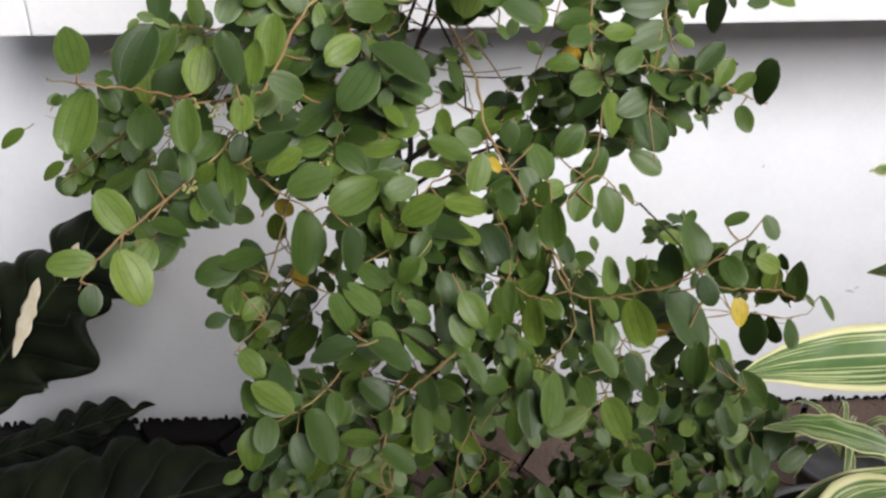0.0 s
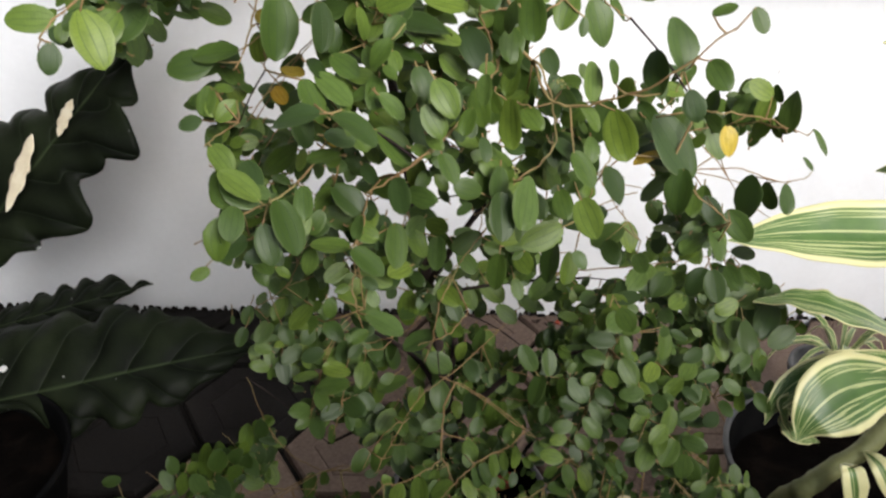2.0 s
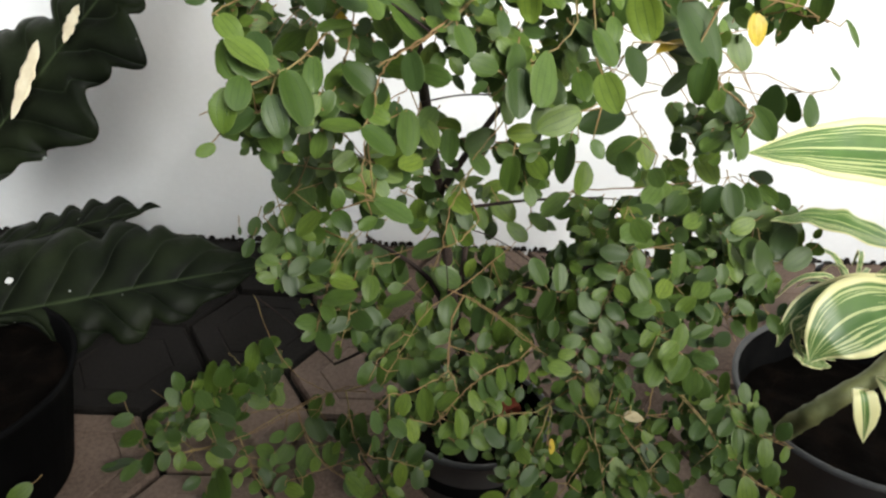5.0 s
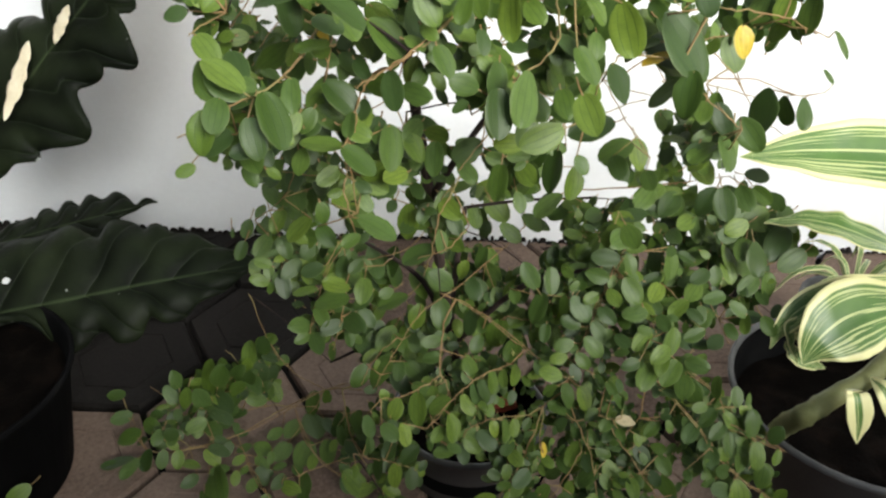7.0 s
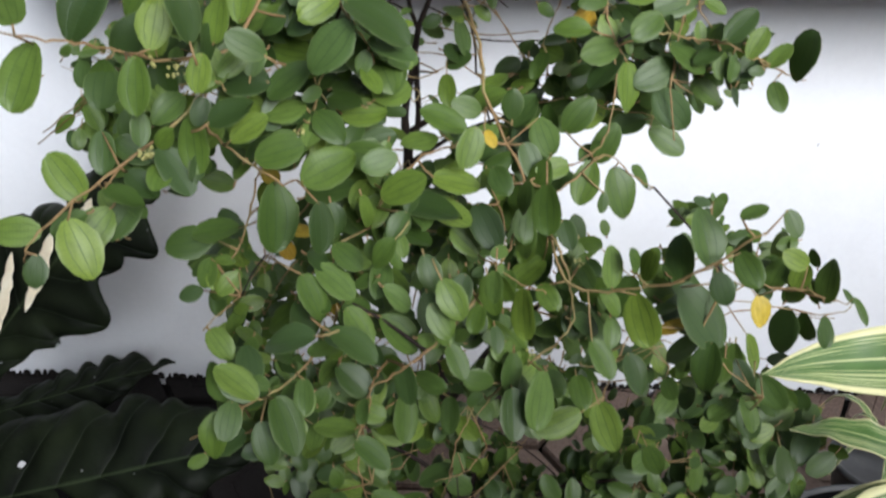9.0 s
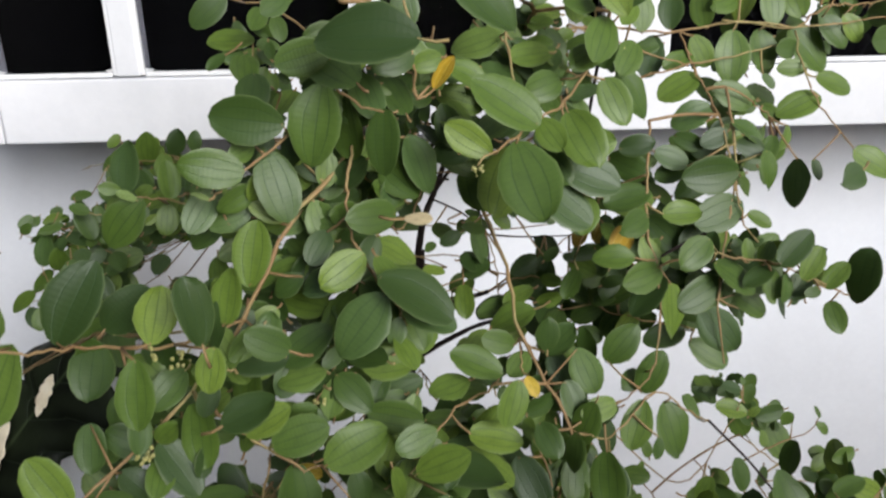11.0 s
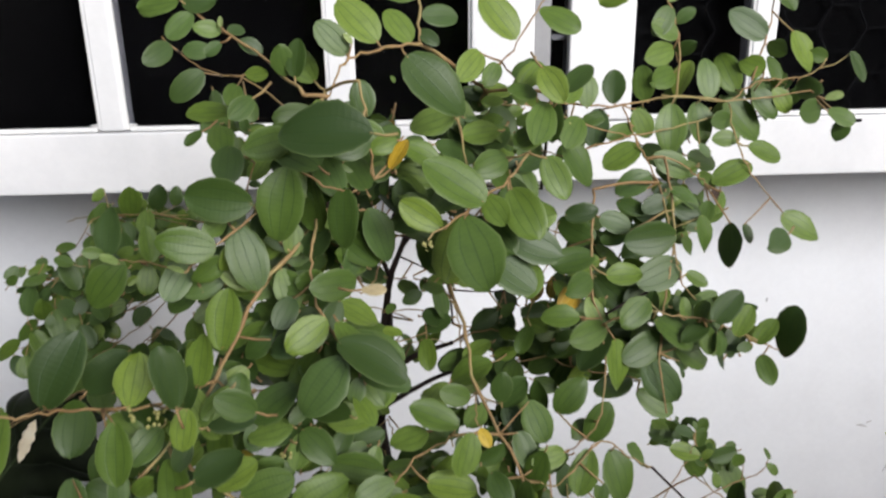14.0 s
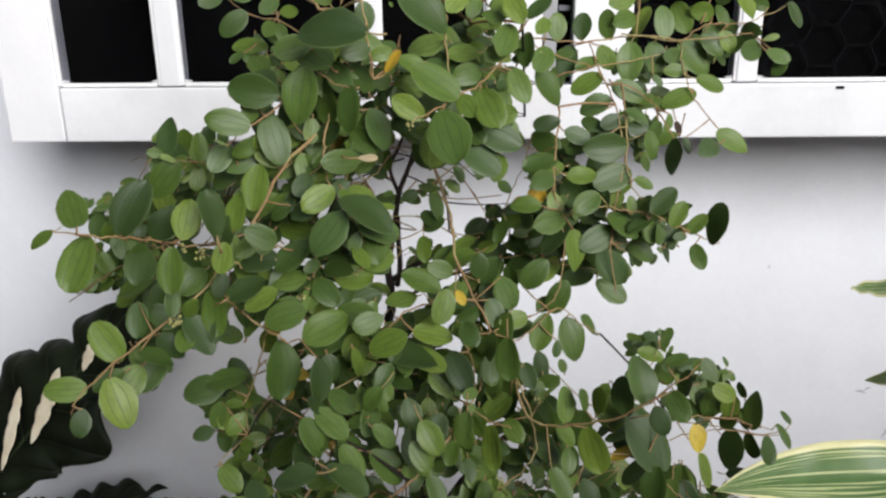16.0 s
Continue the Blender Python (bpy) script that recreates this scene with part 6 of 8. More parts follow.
leaves([(0.299, 0.782, 0.803, 0.017, -0.005, -0.015, -32), (0.306, 0.776, 0.807, 0.001, 0.009, 0.028, 30), (0.32, 0.769, 0.762, 0.01, -0.018, -0.023, -35),
        (0.324, 0.783, 0.801, 0.01, -0.014, -0.036, 31), (0.367, 0.832, 0.781, 0.033, -0.015, -0.044, -21), (0.378, 0.832, 0.75, -0.024, -0.005, -0.008, 54, 1),
        (0.426, 0.834, 0.773, 0.005, -0.009, -0.024, -16, 1), (0.443, 0.858, 0.765, 0.006, -0.004, 0.027, -19), (0.458, 0.849, 0.77, 0.004, -0.004, 0.024, -19),
        (0.46, 0.837, 0.795, -0.021, -0.003, 0.013, -6), (0.475, 0.832, 0.767, 0.004, 0.011, 0.033, -63), (0.498, 0.839, 0.769, 0.013, -0.009, -0.019, -42)])
leaves([(0.042, 0.781, 0.697, -0.011, -0.021, -0.011, -20), (0.045, 0.729, 0.735, -0.002, -0.019, -0.025, 9), (0.051, 0.736, 0.737, -0.014, 0.012, 0.024, -25),
        (0.056, 0.73, 0.743, -0.001, -0.022, -0.016, -19), (0.058, 0.769, 0.692, 0.015, -0.021, -0.013, -10), (0.06, 0.732, 0.725, -0.012, -0.005, -0.007, 24),
        (0.075, 0.724, 0.749, -0.028, 0.009, 0.02, 41), (0.076, 0.721, 0.734, 0.009, -0.016, -0.024, -6), (0.079, 0.742, 0.744, -0.013, 0.003, 0.007, -2),
        (0.079, 0.741, 0.742, -0.02, -0.005, -0.007, 31), (0.086, 0.728, 0.749, 0.016, -0.021, -0.032, -44), (0.108, 0.843, 0.742, 0.032, -0.008, -0.012, -47)])
leaves([(0.117, 0.781, 0.738, 0.027, -0.011, -0.017, -23), (0.132, 0.762, 0.695, -0.031, 0, 0.003, 47), (0.135, 0.739, 0.706, 0.024, -0.01, -0.016, -36),
        (0.14, 0.764, 0.722, -0.004, -0.01, -0.016, 33), (0.163, 0.808, 0.695, 0.002, -0.022, -0.031, -40), (0.222, 0.753, 0.737, -0.011, -0.005, -0.006, 20),
        (0.229, 0.752, 0.746, -0.021, -0.007, 0.009, -11), (0.292, 0.765, 0.714, -0.031, -0.014, -0.01, -10), (0.298, 0.841, 0.725, 0.008, -0.005, -0.003, 16),
        (0.315, 0.821, 0.727, -0.016, -0.005, -0.005, 24), (0.392, 0.815, 0.743, -0.01, -0.021, -0.029, 40), (0.417, 0.852, 0.705, -0.008, -0.021, -0.011, 22)])
leaves([(0.425, 0.85, 0.705, 0.01, -0.014, -0.023, 12), (0.443, 0.842, 0.696, 0.017, -0.017, -0.023, 27), (0.03, 0.74, 0.687, -0.014, -0.005, -0.006, -12),
        (0.043, 0.781, 0.678, -0.003, -0.006, -0.009, 4), (0.052, 0.787, 0.666, 0.01, -0.011, -0.014, -29), (0.111, 0.864, 0.643, -0.001, -0.009, -0.013, -36),
        (0.122, 0.809, 0.655, -0.016, -0.014, -0.008, -6), (0.135, 0.843, 0.63, 0.027, -0.004, 0.02, 10), (0.139, 0.799, 0.638, 0.01, -0.008, -0.012, -14),
        (0.141, 0.76, 0.638, 0.031, -0.009, -0.012, -42), (0.152, 0.856, 0.663, -0.022, -0.002, -0.001, 8), (0.174, 0.837, 0.675, 0.014, -0.013, -0.02, -34)])
leaves([(0.198, 0.846, 0.665, -0.001, -0.016, -0.026, 25), (0.247, 0.878, 0.649, 0.028, -0.002, 0.003, 12), (0.305, 0.779, 0.687, 0.008, -0.009, -0.012, -13),
        (0.306, 0.889, 0.641, -0.007, -0.021, -0.034, 50), (0.427, 0.83, 0.685, 0.011, -0.017, -0.023, -29), (0.428, 0.854, 0.675, -0.017, -0.01, -0.002, 0),
        (0.428, 0.838, 0.674, -0.024, -0.008, -0.012, 45), (0.434, 0.831, 0.667, -0.002, -0.008, -0.01, -41), (0.447, 0.862, 0.68, -0.005, -0.013, -0.008, 16),
        (0.105, 0.788, 0.613, 0.015, -0.014, -0.009, -1), (0.111, 0.803, 0.628, -0.005, -0.012, -0.016, -34), (0.144, 0.754, 0.626, -0.014, -0.006, -0.007, 15)])
leaves([(-0.007, 1.047, 1.128, -0.015, -0.023, -0.011, -36), (0.006, 1.029, 1.125, 0.022, -0.002, 0, 12), (0.062, 0.979, 1.111, 0.017, -0.001, 0.001, 37),
        (0.387, 1.002, 1.121, -0.026, -0.018, -0.005, -23), (0.389, 1.004, 1.118, 0.012, -0.012, 0.008, 28), (0.464, 1.011, 1.123, 0.007, -0.02, -0.005, 46),
        (0.486, 1.016, 1.132, 0.013, -0.013, -0.031, -25), (0.534, 1.015, 1.115, 0.011, -0.008, -0.023, -25), (0.023, 1.018, 1.11, -0.025, -0.01, -0.02, -13),
        (0.036, 0.998, 1.071, 0.005, -0.029, -0.017, -19), (0.041, 1.019, 1.077, -0.035, -0.003, 0.002, 19), (0.053, 0.994, 1.102, -0.005, -0.019, -0.012, -21)])
leaves([(0.242, 0.965, 1.093, -0.029, -0.003, -0.001, -1), (0.327, 0.983, 1.08, -0.007, -0.01, -0.028, 10), (0.335, 0.975, 1.084, 0.002, 0.008, 0.026, -13),
        (0.351, 0.969, 1.068, -0.022, -0.004, -0.007, 8), (0.353, 0.979, 1.08, 0.01, -0.009, -0.021, 18), (0.354, 0.961, 1.055, -0.029, -0.006, -0.014, 19),
        (0.362, 0.982, 1.084, -0.004, 0.005, 0.027, -38), (0.381, 0.98, 1.083, -0.003, -0.018, -0.033, 9), (0.387, 0.996, 1.104, -0.023, -0.02, -0.004, -21),
        (0.389, 0.992, 1.086, 0.007, 0.006, 0.028, -45), (0.4, 0.966, 1.054, 0.009, -0.004, -0.009, -8), (0.403, 0.99, 1.082, 0.005, -0.014, -0.031, -15)])
leaves([(0.416, 0.995, 1.083, -0.002, 0.007, 0.031, 6), (0.429, 0.981, 1.07, -0.019, -0.012, 0, -24), (0.431, 0.965, 1.058, -0.022, -0.001, 0, -6),
        (0.432, 1.005, 1.081, 0.026, -0.013, -0.03, -8), (0.438, 0.998, 1.088, -0.013, 0.009, 0.028, -29), (0.441, 0.973, 1.05, 0.026, -0.004, -0.009, -12),
        (0.451, 0.998, 1.089, 0.018, -0.009, -0.021, -4), (0.461, 1.003, 1.103, -0.023, -0.011, 0.009, -42), (0.467, 0.998, 1.09, 0.014, -0.006, -0.018, 8),
        (0.475, 1.006, 1.092, -0.007, 0.005, 0.022, 18), (0.491, 1.011, 1.091, 0.008, -0.025, -0.004, 44), (0.504, 0.987, 1.082, 0.014, 0, 0.005, -31, 3)])
leaves([(0.507, 0.997, 1.073, -0.024, -0.018, 0, -26), (0.509, 0.991, 1.072, 0.023, -0.003, -0.008, -7), (0.516, 1.015, 1.11, -0.017, -0.004, 0.006, -39),
        (0.529, 0.999, 1.065, -0.009, -0.008, -0.017, 31), (0.114, 0.965, 1.01, -0.016, -0.003, -0.007, 25, 1), (0.363, 0.958, 1.048, 0.029, -0.004, -0.013, 7),
        (0.397, 0.954, 1.035, 0.012, -0.006, -0.011, 26), (0.436, 0.951, 1.041, -0.031, -0.007, -0.01, 15), (-0.188, 1.342, 0.936, -0.014, -0.005, -0.014, -19),
        (-0.089, 1.184, 0.953, 0.002, -0.023, -0.02, -14), (-0.052, 0.958, 0.98, -0.009, -0.007, -0.015, 4), (-0.045, 0.941, 0.989, -0.013, -0.007, 0.004, -14)])
leaves([(-0.043, 0.941, 0.987, 0.004, 0.01, 0.035, -15), (-0.033, 0.934, 0.983, -0.013, 0.001, 0.007, 37, 3), (-0.03, 0.938, 0.983, -0.028, -0.011, -0.03, -8),
        (-0.019, 0.957, 0.974, -0.002, -0.011, -0.021, -15), (-0.01, 0.936, 0.983, -0.002, 0.006, 0.026, 38), (0.112, 1.03, 0.939, 0.026, -0.004, -0.009, -49, 2),
        (0.156, 0.967, 0.988, 0.001, -0.008, -0.02, 27), (0.187, 0.926, 0.957, -0.014, -0.006, -0.006, -10), (0.197, 0.971, 0.948, 0.009, -0.012, -0.028, -44),
        (0.211, 0.958, 0.959, 0.014, -0.004, -0.009, -10), (0.219, 0.954, 0.974, 0.01, -0.005, -0.014, -27), (0.262, 0.925, 0.935, 0.017, -0.013, -0.006, 13)])
leaves([(0.288, 1.002, 0.931, -0.01, -0.013, -0.011, 1, 1), (0.306, 0.993, 0.942, -0.014, -0.014, -0.015, 4, 1), (0.316, 0.927, 0.965, 0.024, -0.012, -0.023, 22),
        (0.369, 0.921, 0.956, -0.012, -0.013, -0.01, 2), (-0.223, 1.32, 0.871, -0.026, 0, -0.002, 23), (-0.203, 1.323, 0.884, 0.009, -0.029, -0.013, -19),
        (-0.198, 1.327, 0.904, 0.012, 0.004, 0.018, -15), (-0.197, 1.333, 0.901, 0, -0.018, -0.016, -21), (-0.187, 1.331, 0.911, -0.026, -0.002, -0.01, 18),
        (-0.169, 1.315, 0.904, 0.002, -0.031, -0.026, -25), (-0.164, 1.328, 0.905, 0.02, 0.009, 0.028, 20), (-0.159, 1.314, 0.903, 0.009, -0.012, -0.022, -8)])
leaves([(-0.155, 1.325, 0.904, 0.009, -0.017, 0.041, 31), (-0.151, 1.228, 0.9, 0.002, -0.019, -0.046, 7), (-0.126, 1.224, 0.898, 0.013, -0.034, -0.015, -16),
        (-0.11, 1.276, 0.926, 0.011, -0.003, 0.03, 22), (-0.106, 1.271, 0.886, 0.049, -0.009, -0.011, -6), (-0.095, 1.273, 0.927, -0.001, -0.02, -0.014, -19),
        (-0.087, 1.277, 0.93, 0.005, -0.003, 0.023, 24), (-0.081, 1.24, 0.904, -0.039, -0.001, -0.007, 27), (-0.076, 1.136, 0.923, 0.008, -0.016, -0.037, 20),
        (-0.075, 1.2, 0.895, -0.027, -0.002, -0.001, 25), (-0.069, 1.263, 0.924, -0.025, -0.009, -0.022, 21), (-0.048, 1.183, 0.91, -0.01, -0.019, -0.017, -20)])
leaves([(0.163, 1.109, 0.898, -0.034, -0.002, 0.004, 31), (0.23, 1.015, 0.887, 0.028, -0.016, -0.013, 11), (0.239, 0.92, 0.9, -0.034, -0.005, -0.01, 30),
        (0.252, 1.002, 0.907, -0.021, -0.01, -0.01, -11), (0.275, 0.976, 0.885, 0.01, -0.013, 0.02, 4), (0.301, 0.941, 0.898, -0.017, -0.003, -0.002, 26),
        (0.303, 0.941, 0.898, 0.017, -0.007, -0.02, -31), (0.348, 0.921, 0.88, -0.031, -0.006, -0.005, 13), (0.349, 0.915, 0.874, 0.028, -0.008, -0.017, -1),
        (0.374, 0.908, 0.913, 0.024, -0.007, -0.012, -10), (-0.33, 1.273, 0.812, -0.032, -0.01, -0.018, 20), (-0.302, 1.332, 0.843, -0.014, -0.012, -0.01, -19)])
leaves([(-0.286, 1.268, 0.843, 0.013, -0.006, 0.013, 42), (-0.286, 1.32, 0.84, 0.031, -0.003, 0.005, -37), (-0.267, 1.305, 0.843, -0.017, -0.011, -0.034, 21),
        (-0.257, 1.302, 0.83, 0.034, -0.005, -0.009, -39), (-0.25, 1.294, 0.829, -0.022, -0.01, -0.029, 17), (-0.243, 1.271, 0.847, -0.025, -0.002, -0.002, 31),
        (-0.237, 1.266, 0.813, 0.011, -0.023, -0.029, -22), (-0.234, 1.283, 0.818, 0.019, -0.025, -0.009, -24), (-0.232, 1.296, 0.864, 0.019, -0.012, -0.034, -29),
        (-0.208, 1.269, 0.866, -0.022, 0.001, 0.008, 17), (-0.199, 1.272, 0.821, -0.012, -0.017, -0.011, -19), (-0.197, 1.284, 0.857, 0.003, -0.01, -0.027, 11)])
leaves([(-0.186, 1.263, 0.821, 0.015, -0.026, -0.008, -17), (-0.157, 1.272, 0.815, -0.038, -0.009, -0.006, -12), (-0.137, 1.31, 0.869, -0.049, -0.015, -0.04, 17),
        (-0.116, 1.203, 0.869, -0.006, -0.021, -0.011, -17), (-0.096, 1.163, 0.855, -0.001, -0.03, -0.006, -21), (-0.084, 1.124, 0.831, 0.017, -0.019, -0.019, -12),
        (-0.082, 1.103, 0.841, -0.01, -0.019, -0.052, 32), (0.168, 1.072, 0.855, 0.011, -0.003, -0.008, -38), (0.177, 1.073, 0.845, -0.008, -0.014, -0.014, -5),
        (0.185, 1.067, 0.848, 0.008, 0, 0.018, 6), (0.189, 1.089, 0.834, -0.009, -0.009, -0.013, -7), (0.195, 1.073, 0.842, 0.01, 0.004, 0.015, -25)])
leaves([(0.248, 1.032, 0.837, -0.026, -0.018, -0.012, -6), (-0.297, 1.292, 0.761, -0.032, -0.006, -0.018, 21), (-0.285, 1.274, 0.751, 0, -0.017, -0.023, -21),
        (-0.272, 1.275, 0.782, 0.019, -0.011, -0.031, -34), (-0.269, 1.264, 0.805, 0.008, 0.008, 0.037, -7), (-0.267, 1.283, 0.792, -0.024, -0.008, -0.022, 22),
        (-0.264, 1.286, 0.773, -0.01, -0.016, -0.035, 15), (-0.251, 1.266, 0.799, 0.008, -0.014, 0.031, 36), (-0.214, 1.244, 0.772, 0.002, -0.025, -0.017, -22),
        (-0.205, 1.252, 0.794, -0.022, -0.006, -0.012, 4), (-0.201, 1.263, 0.809, -0.02, -0.008, -0.019, 17), (-0.197, 1.222, 0.765, 0.043, -0.005, -0.005, -48)])
leaves([(-0.195, 1.234, 0.806, 0.013, -0.013, -0.024, -13), (-0.176, 1.199, 0.772, 0.014, -0.018, -0.053, -45), (-0.152, 1.152, 0.788, -0.045, -0.007, -0.018, 25),
        (-0.128, 1.154, 0.808, 0.018, -0.01, -0.022, -24), (0.012, 0.857, 0.759, 0, -0.01, -0.023, 7), (0.036, 0.944, 0.788, 0.001, -0.007, 0.029, 11),
        (0.045, 0.952, 0.766, 0.02, -0.006, -0.008, -15), (0.108, 0.929, 0.788, -0.001, -0.014, -0.03, -55), (0.128, 1.06, 0.81, -0.026, -0.016, -0.011, -8),
        (0.14, 0.868, 0.77, 0.023, -0.018, -0.012, -1), (0.173, 0.959, 0.767, -0.007, -0.027, -0.033, -1), (0.189, 0.92, 0.796, -0.017, -0.003, 0.014, -1)])
leaves([(0.191, 0.891, 0.769, -0.016, -0.006, 0.006, 2), (0.199, 0.887, 0.786, 0.011, -0.019, -0.024, 4), (0.204, 0.882, 0.807, -0.043, -0.004, -0.001, 40),
        (0.303, 0.967, 0.778, 0.007, -0.01, -0.029, -29), (0.441, 1.025, 0.764, -0.017, 0.001, 0.006, 23), (0.443, 1.027, 0.767, -0.001, 0.002, 0.008, 14),
        (0.444, 1.021, 0.752, 0.007, 0.005, 0.017, -29), (-0.321, 1.392, 0.738, 0.011, -0.02, -0.046, -8), (-0.309, 1.294, 0.742, 0.017, -0.017, -0.021, -25),
        (-0.202, 1.23, 0.748, -0.033, -0.009, -0.024, 8), (0.014, 0.942, 0.743, 0.021, -0.013, -0.033, -40), (0.023, 0.931, 0.699, -0.005, -0.007, -0.009, 18, 3)])
leaves([(0.025, 0.845, 0.736, -0.001, -0.007, -0.009, -17), (0.031, 0.886, 0.702, -0.001, -0.01, -0.024, 24), (0.037, 1.002, 0.72, 0.021, -0.006, -0.008, -40),
        (0.044, 1.005, 0.701, -0.013, -0.014, -0.022, 0), (0.076, 0.873, 0.735, -0.029, -0.011, -0.021, 29), (0.159, 0.957, 0.742, 0.014, -0.016, -0.028, -4),
        (0.24, 0.923, 0.693, 0, -0.013, -0.027, -42), (0.272, 0.904, 0.705, 0.006, -0.019, -0.024, 1), (0.447, 1.02, 0.743, -0.029, 0.001, 0.009, 19),
        (0.469, 1.02, 0.705, -0.005, 0.005, 0.016, 26), (0.497, 1.034, 0.722, -0.015, -0.007, 0.013, -18), (0.521, 1.038, 0.718, 0.013, -0.004, -0.009, -13)])
leaves([(0.524, 1.037, 0.724, -0.006, 0.003, 0.011, 36), (0.011, 0.979, 0.663, -0.014, -0.006, -0.012, 36), (0.081, 0.94, 0.661, 0.03, -0.015, -0.022, -28),
        (0.239, 0.897, 0.643, -0.027, -0.009, -0.015, -10), (0.315, 0.897, 0.64, -0.018, -0.009, -0.001, -4), (0.331, 0.942, 0.687, 0.009, -0.017, -0.021, 2),
        (0.368, 0.957, 0.641, -0.046, -0.011, -0.01, 21), (0.472, 1.071, 0.684, -0.017, -0.003, 0.03, -11), (0.515, 1.073, 0.653, -0.015, 0.01, 0.038, 3),
        (0.531, 1.019, 0.658, -0.007, -0.018, -0.045, 53), (0.553, 1.03, 0.646, 0.007, -0.01, -0.03, 58), (0.566, 1.015, 0.65, 0.007, -0.011, -0.032, -22)])
leaves([(0.593, 1.015, 0.664, -0.012, 0.004, 0.014, 39), (0.046, 0.944, 0.629, -0.015, -0.018, -0.025, 6), (0.055, 0.974, 0.607, 0.001, -0.03, -0.016, -16),
        (0.07, 0.973, 0.595, 0.006, -0.012, -0.018, -37), (0.162, 0.927, 0.608, 0.019, -0.019, -0.005, 3), (0.197, 1.001, 0.609, -0.033, 0.004, 0.006, 16),
        (0.217, 0.917, 0.616, 0.018, -0.014, -0.019, -32), (0.259, 0.921, 0.61, -0.005, -0.021, -0.03, 35), (0.277, 0.957, 0.595, 0.016, -0.022, -0.014, 13),
        (0.303, 0.975, 0.602, -0.031, -0.01, -0.01, 38), (0.341, 0.997, 0.574, -0.001, -0.019, -0.031, -23), (0.386, 1.031, 0.572, 0.01, -0.026, -0.018, 10)])
leaves([(0.414, 1.066, 0.572, -0.039, -0.014, -0.016, 28), (0.496, 1.02, 0.624, 0.011, -0.016, -0.036, -42), (0, 1.036, 0.521, 0.022, -0.015, -0.021, -45),
        (0.013, 1.048, 0.546, -0.002, -0.032, -0.018, -15), (0.037, 1.024, 0.524, 0.01, -0.027, -0.016, -15), (0.043, 1.005, 0.56, 0.004, -0.026, -0.018, -10),
        (0.058, 1.029, 0.523, -0.001, -0.017, -0.026, 36), (0.062, 1.032, 0.539, 0.008, -0.014, -0.021, -26), (0.066, 1.032, 0.544, -0.012, -0.019, -0.007, -9),
        (0.084, 1.007, 0.548, 0.015, -0.022, -0.014, -2), (0.15, 1.023, 0.513, -0.006, -0.016, -0.008, -8), (0.166, 1.014, 0.514, 0, -0.025, -0.033, 28)])
leaves([(0.171, 0.968, 0.562, 0.013, -0.016, -0.009, 5), (0.189, 1.069, 0.537, -0.006, -0.028, -0.01, -7), (0.2, 0.988, 0.533, 0.02, -0.025, -0.006, 0),
        (0.202, 0.954, 0.516, 0.004, -0.014, -0.021, -32), (0.21, 0.979, 0.525, 0.013, -0.015, -0.021, -5), (0.21, 0.995, 0.542, -0.011, -0.018, -0.022, -16),
        (0.278, 0.952, 0.565, 0.006, -0.014, -0.018, -11), (0.283, 1.039, 0.524, -0.014, -0.018, -0.002, 0), (0.286, 1.011, 0.546, 0.018, -0.016, -0.004, 7),
        (0.384, 0.963, 0.525, -0.011, -0.016, -0.02, 44), (0.393, 0.956, 0.529, 0.009, -0.029, -0.011, 11), (0.399, 0.955, 0.519, -0.023, -0.026, 0.001, 12)])
leaves([(0.427, 1.115, 0.556, 0.008, -0.022, -0.033, -14), (0.431, 1.059, 0.541, 0.004, -0.029, -0.009, 25), (0.444, 1.063, 0.518, -0.024, -0.029, -0.014, 6),
        (0.47, 1.124, 0.523, 0.016, -0.02, -0.002, 16), (0.485, 1.087, 0.535, 0.009, 0.004, 0.008, -21), (0.496, 0.991, 0.558, 0.007, -0.02, -0.031, 13),
        (0.515, 1.164, 0.514, 0.017, -0.036, -0.023, 8), (0.522, 1.078, 0.513, -0.023, -0.019, -0.026, 30), (0.546, 1.075, 0.518, 0.011, -0.026, -0.02, 23),
        (-0.01, 1.076, 0.471, -0.01, -0.012, -0.011, -16), (0.02, 1.009, 0.468, 0.012, -0.015, -0.019, -7), (0.022, 1.033, 0.491, -0.013, -0.016, -0.024, 6)])
leaves([(0.059, 1.003, 0.498, -0.027, -0.014, -0.023, 25), (0.189, 1.096, 0.474, 0.005, -0.016, -0.025, -30), (0.198, 0.961, 0.491, -0.036, -0.013, -0.013, 36),
        (0.21, 0.975, 0.494, 0.017, -0.021, -0.002, 7), (0.253, 1.163, 0.462, -0.009, -0.009, -0.014, 44, 3), (0.348, 1.11, 0.481, -0.034, -0.015, -0.023, 42),
        (0.362, 1.012, 0.48, -0.024, 0.001, 0.003, 47), (0.368, 1.025, 0.458, -0.018, -0.02, -0.001, 8), (0.374, 1.011, 0.488, -0.013, 0.002, 0.005, 25),
        (0.378, 1.118, 0.466, -0.022, -0.015, -0.024, 40), (0.384, 1.027, 0.465, -0.018, -0.01, -0.006, 5), (0.398, 1.088, 0.474, -0.01, -0.013, -0.021, 3)])
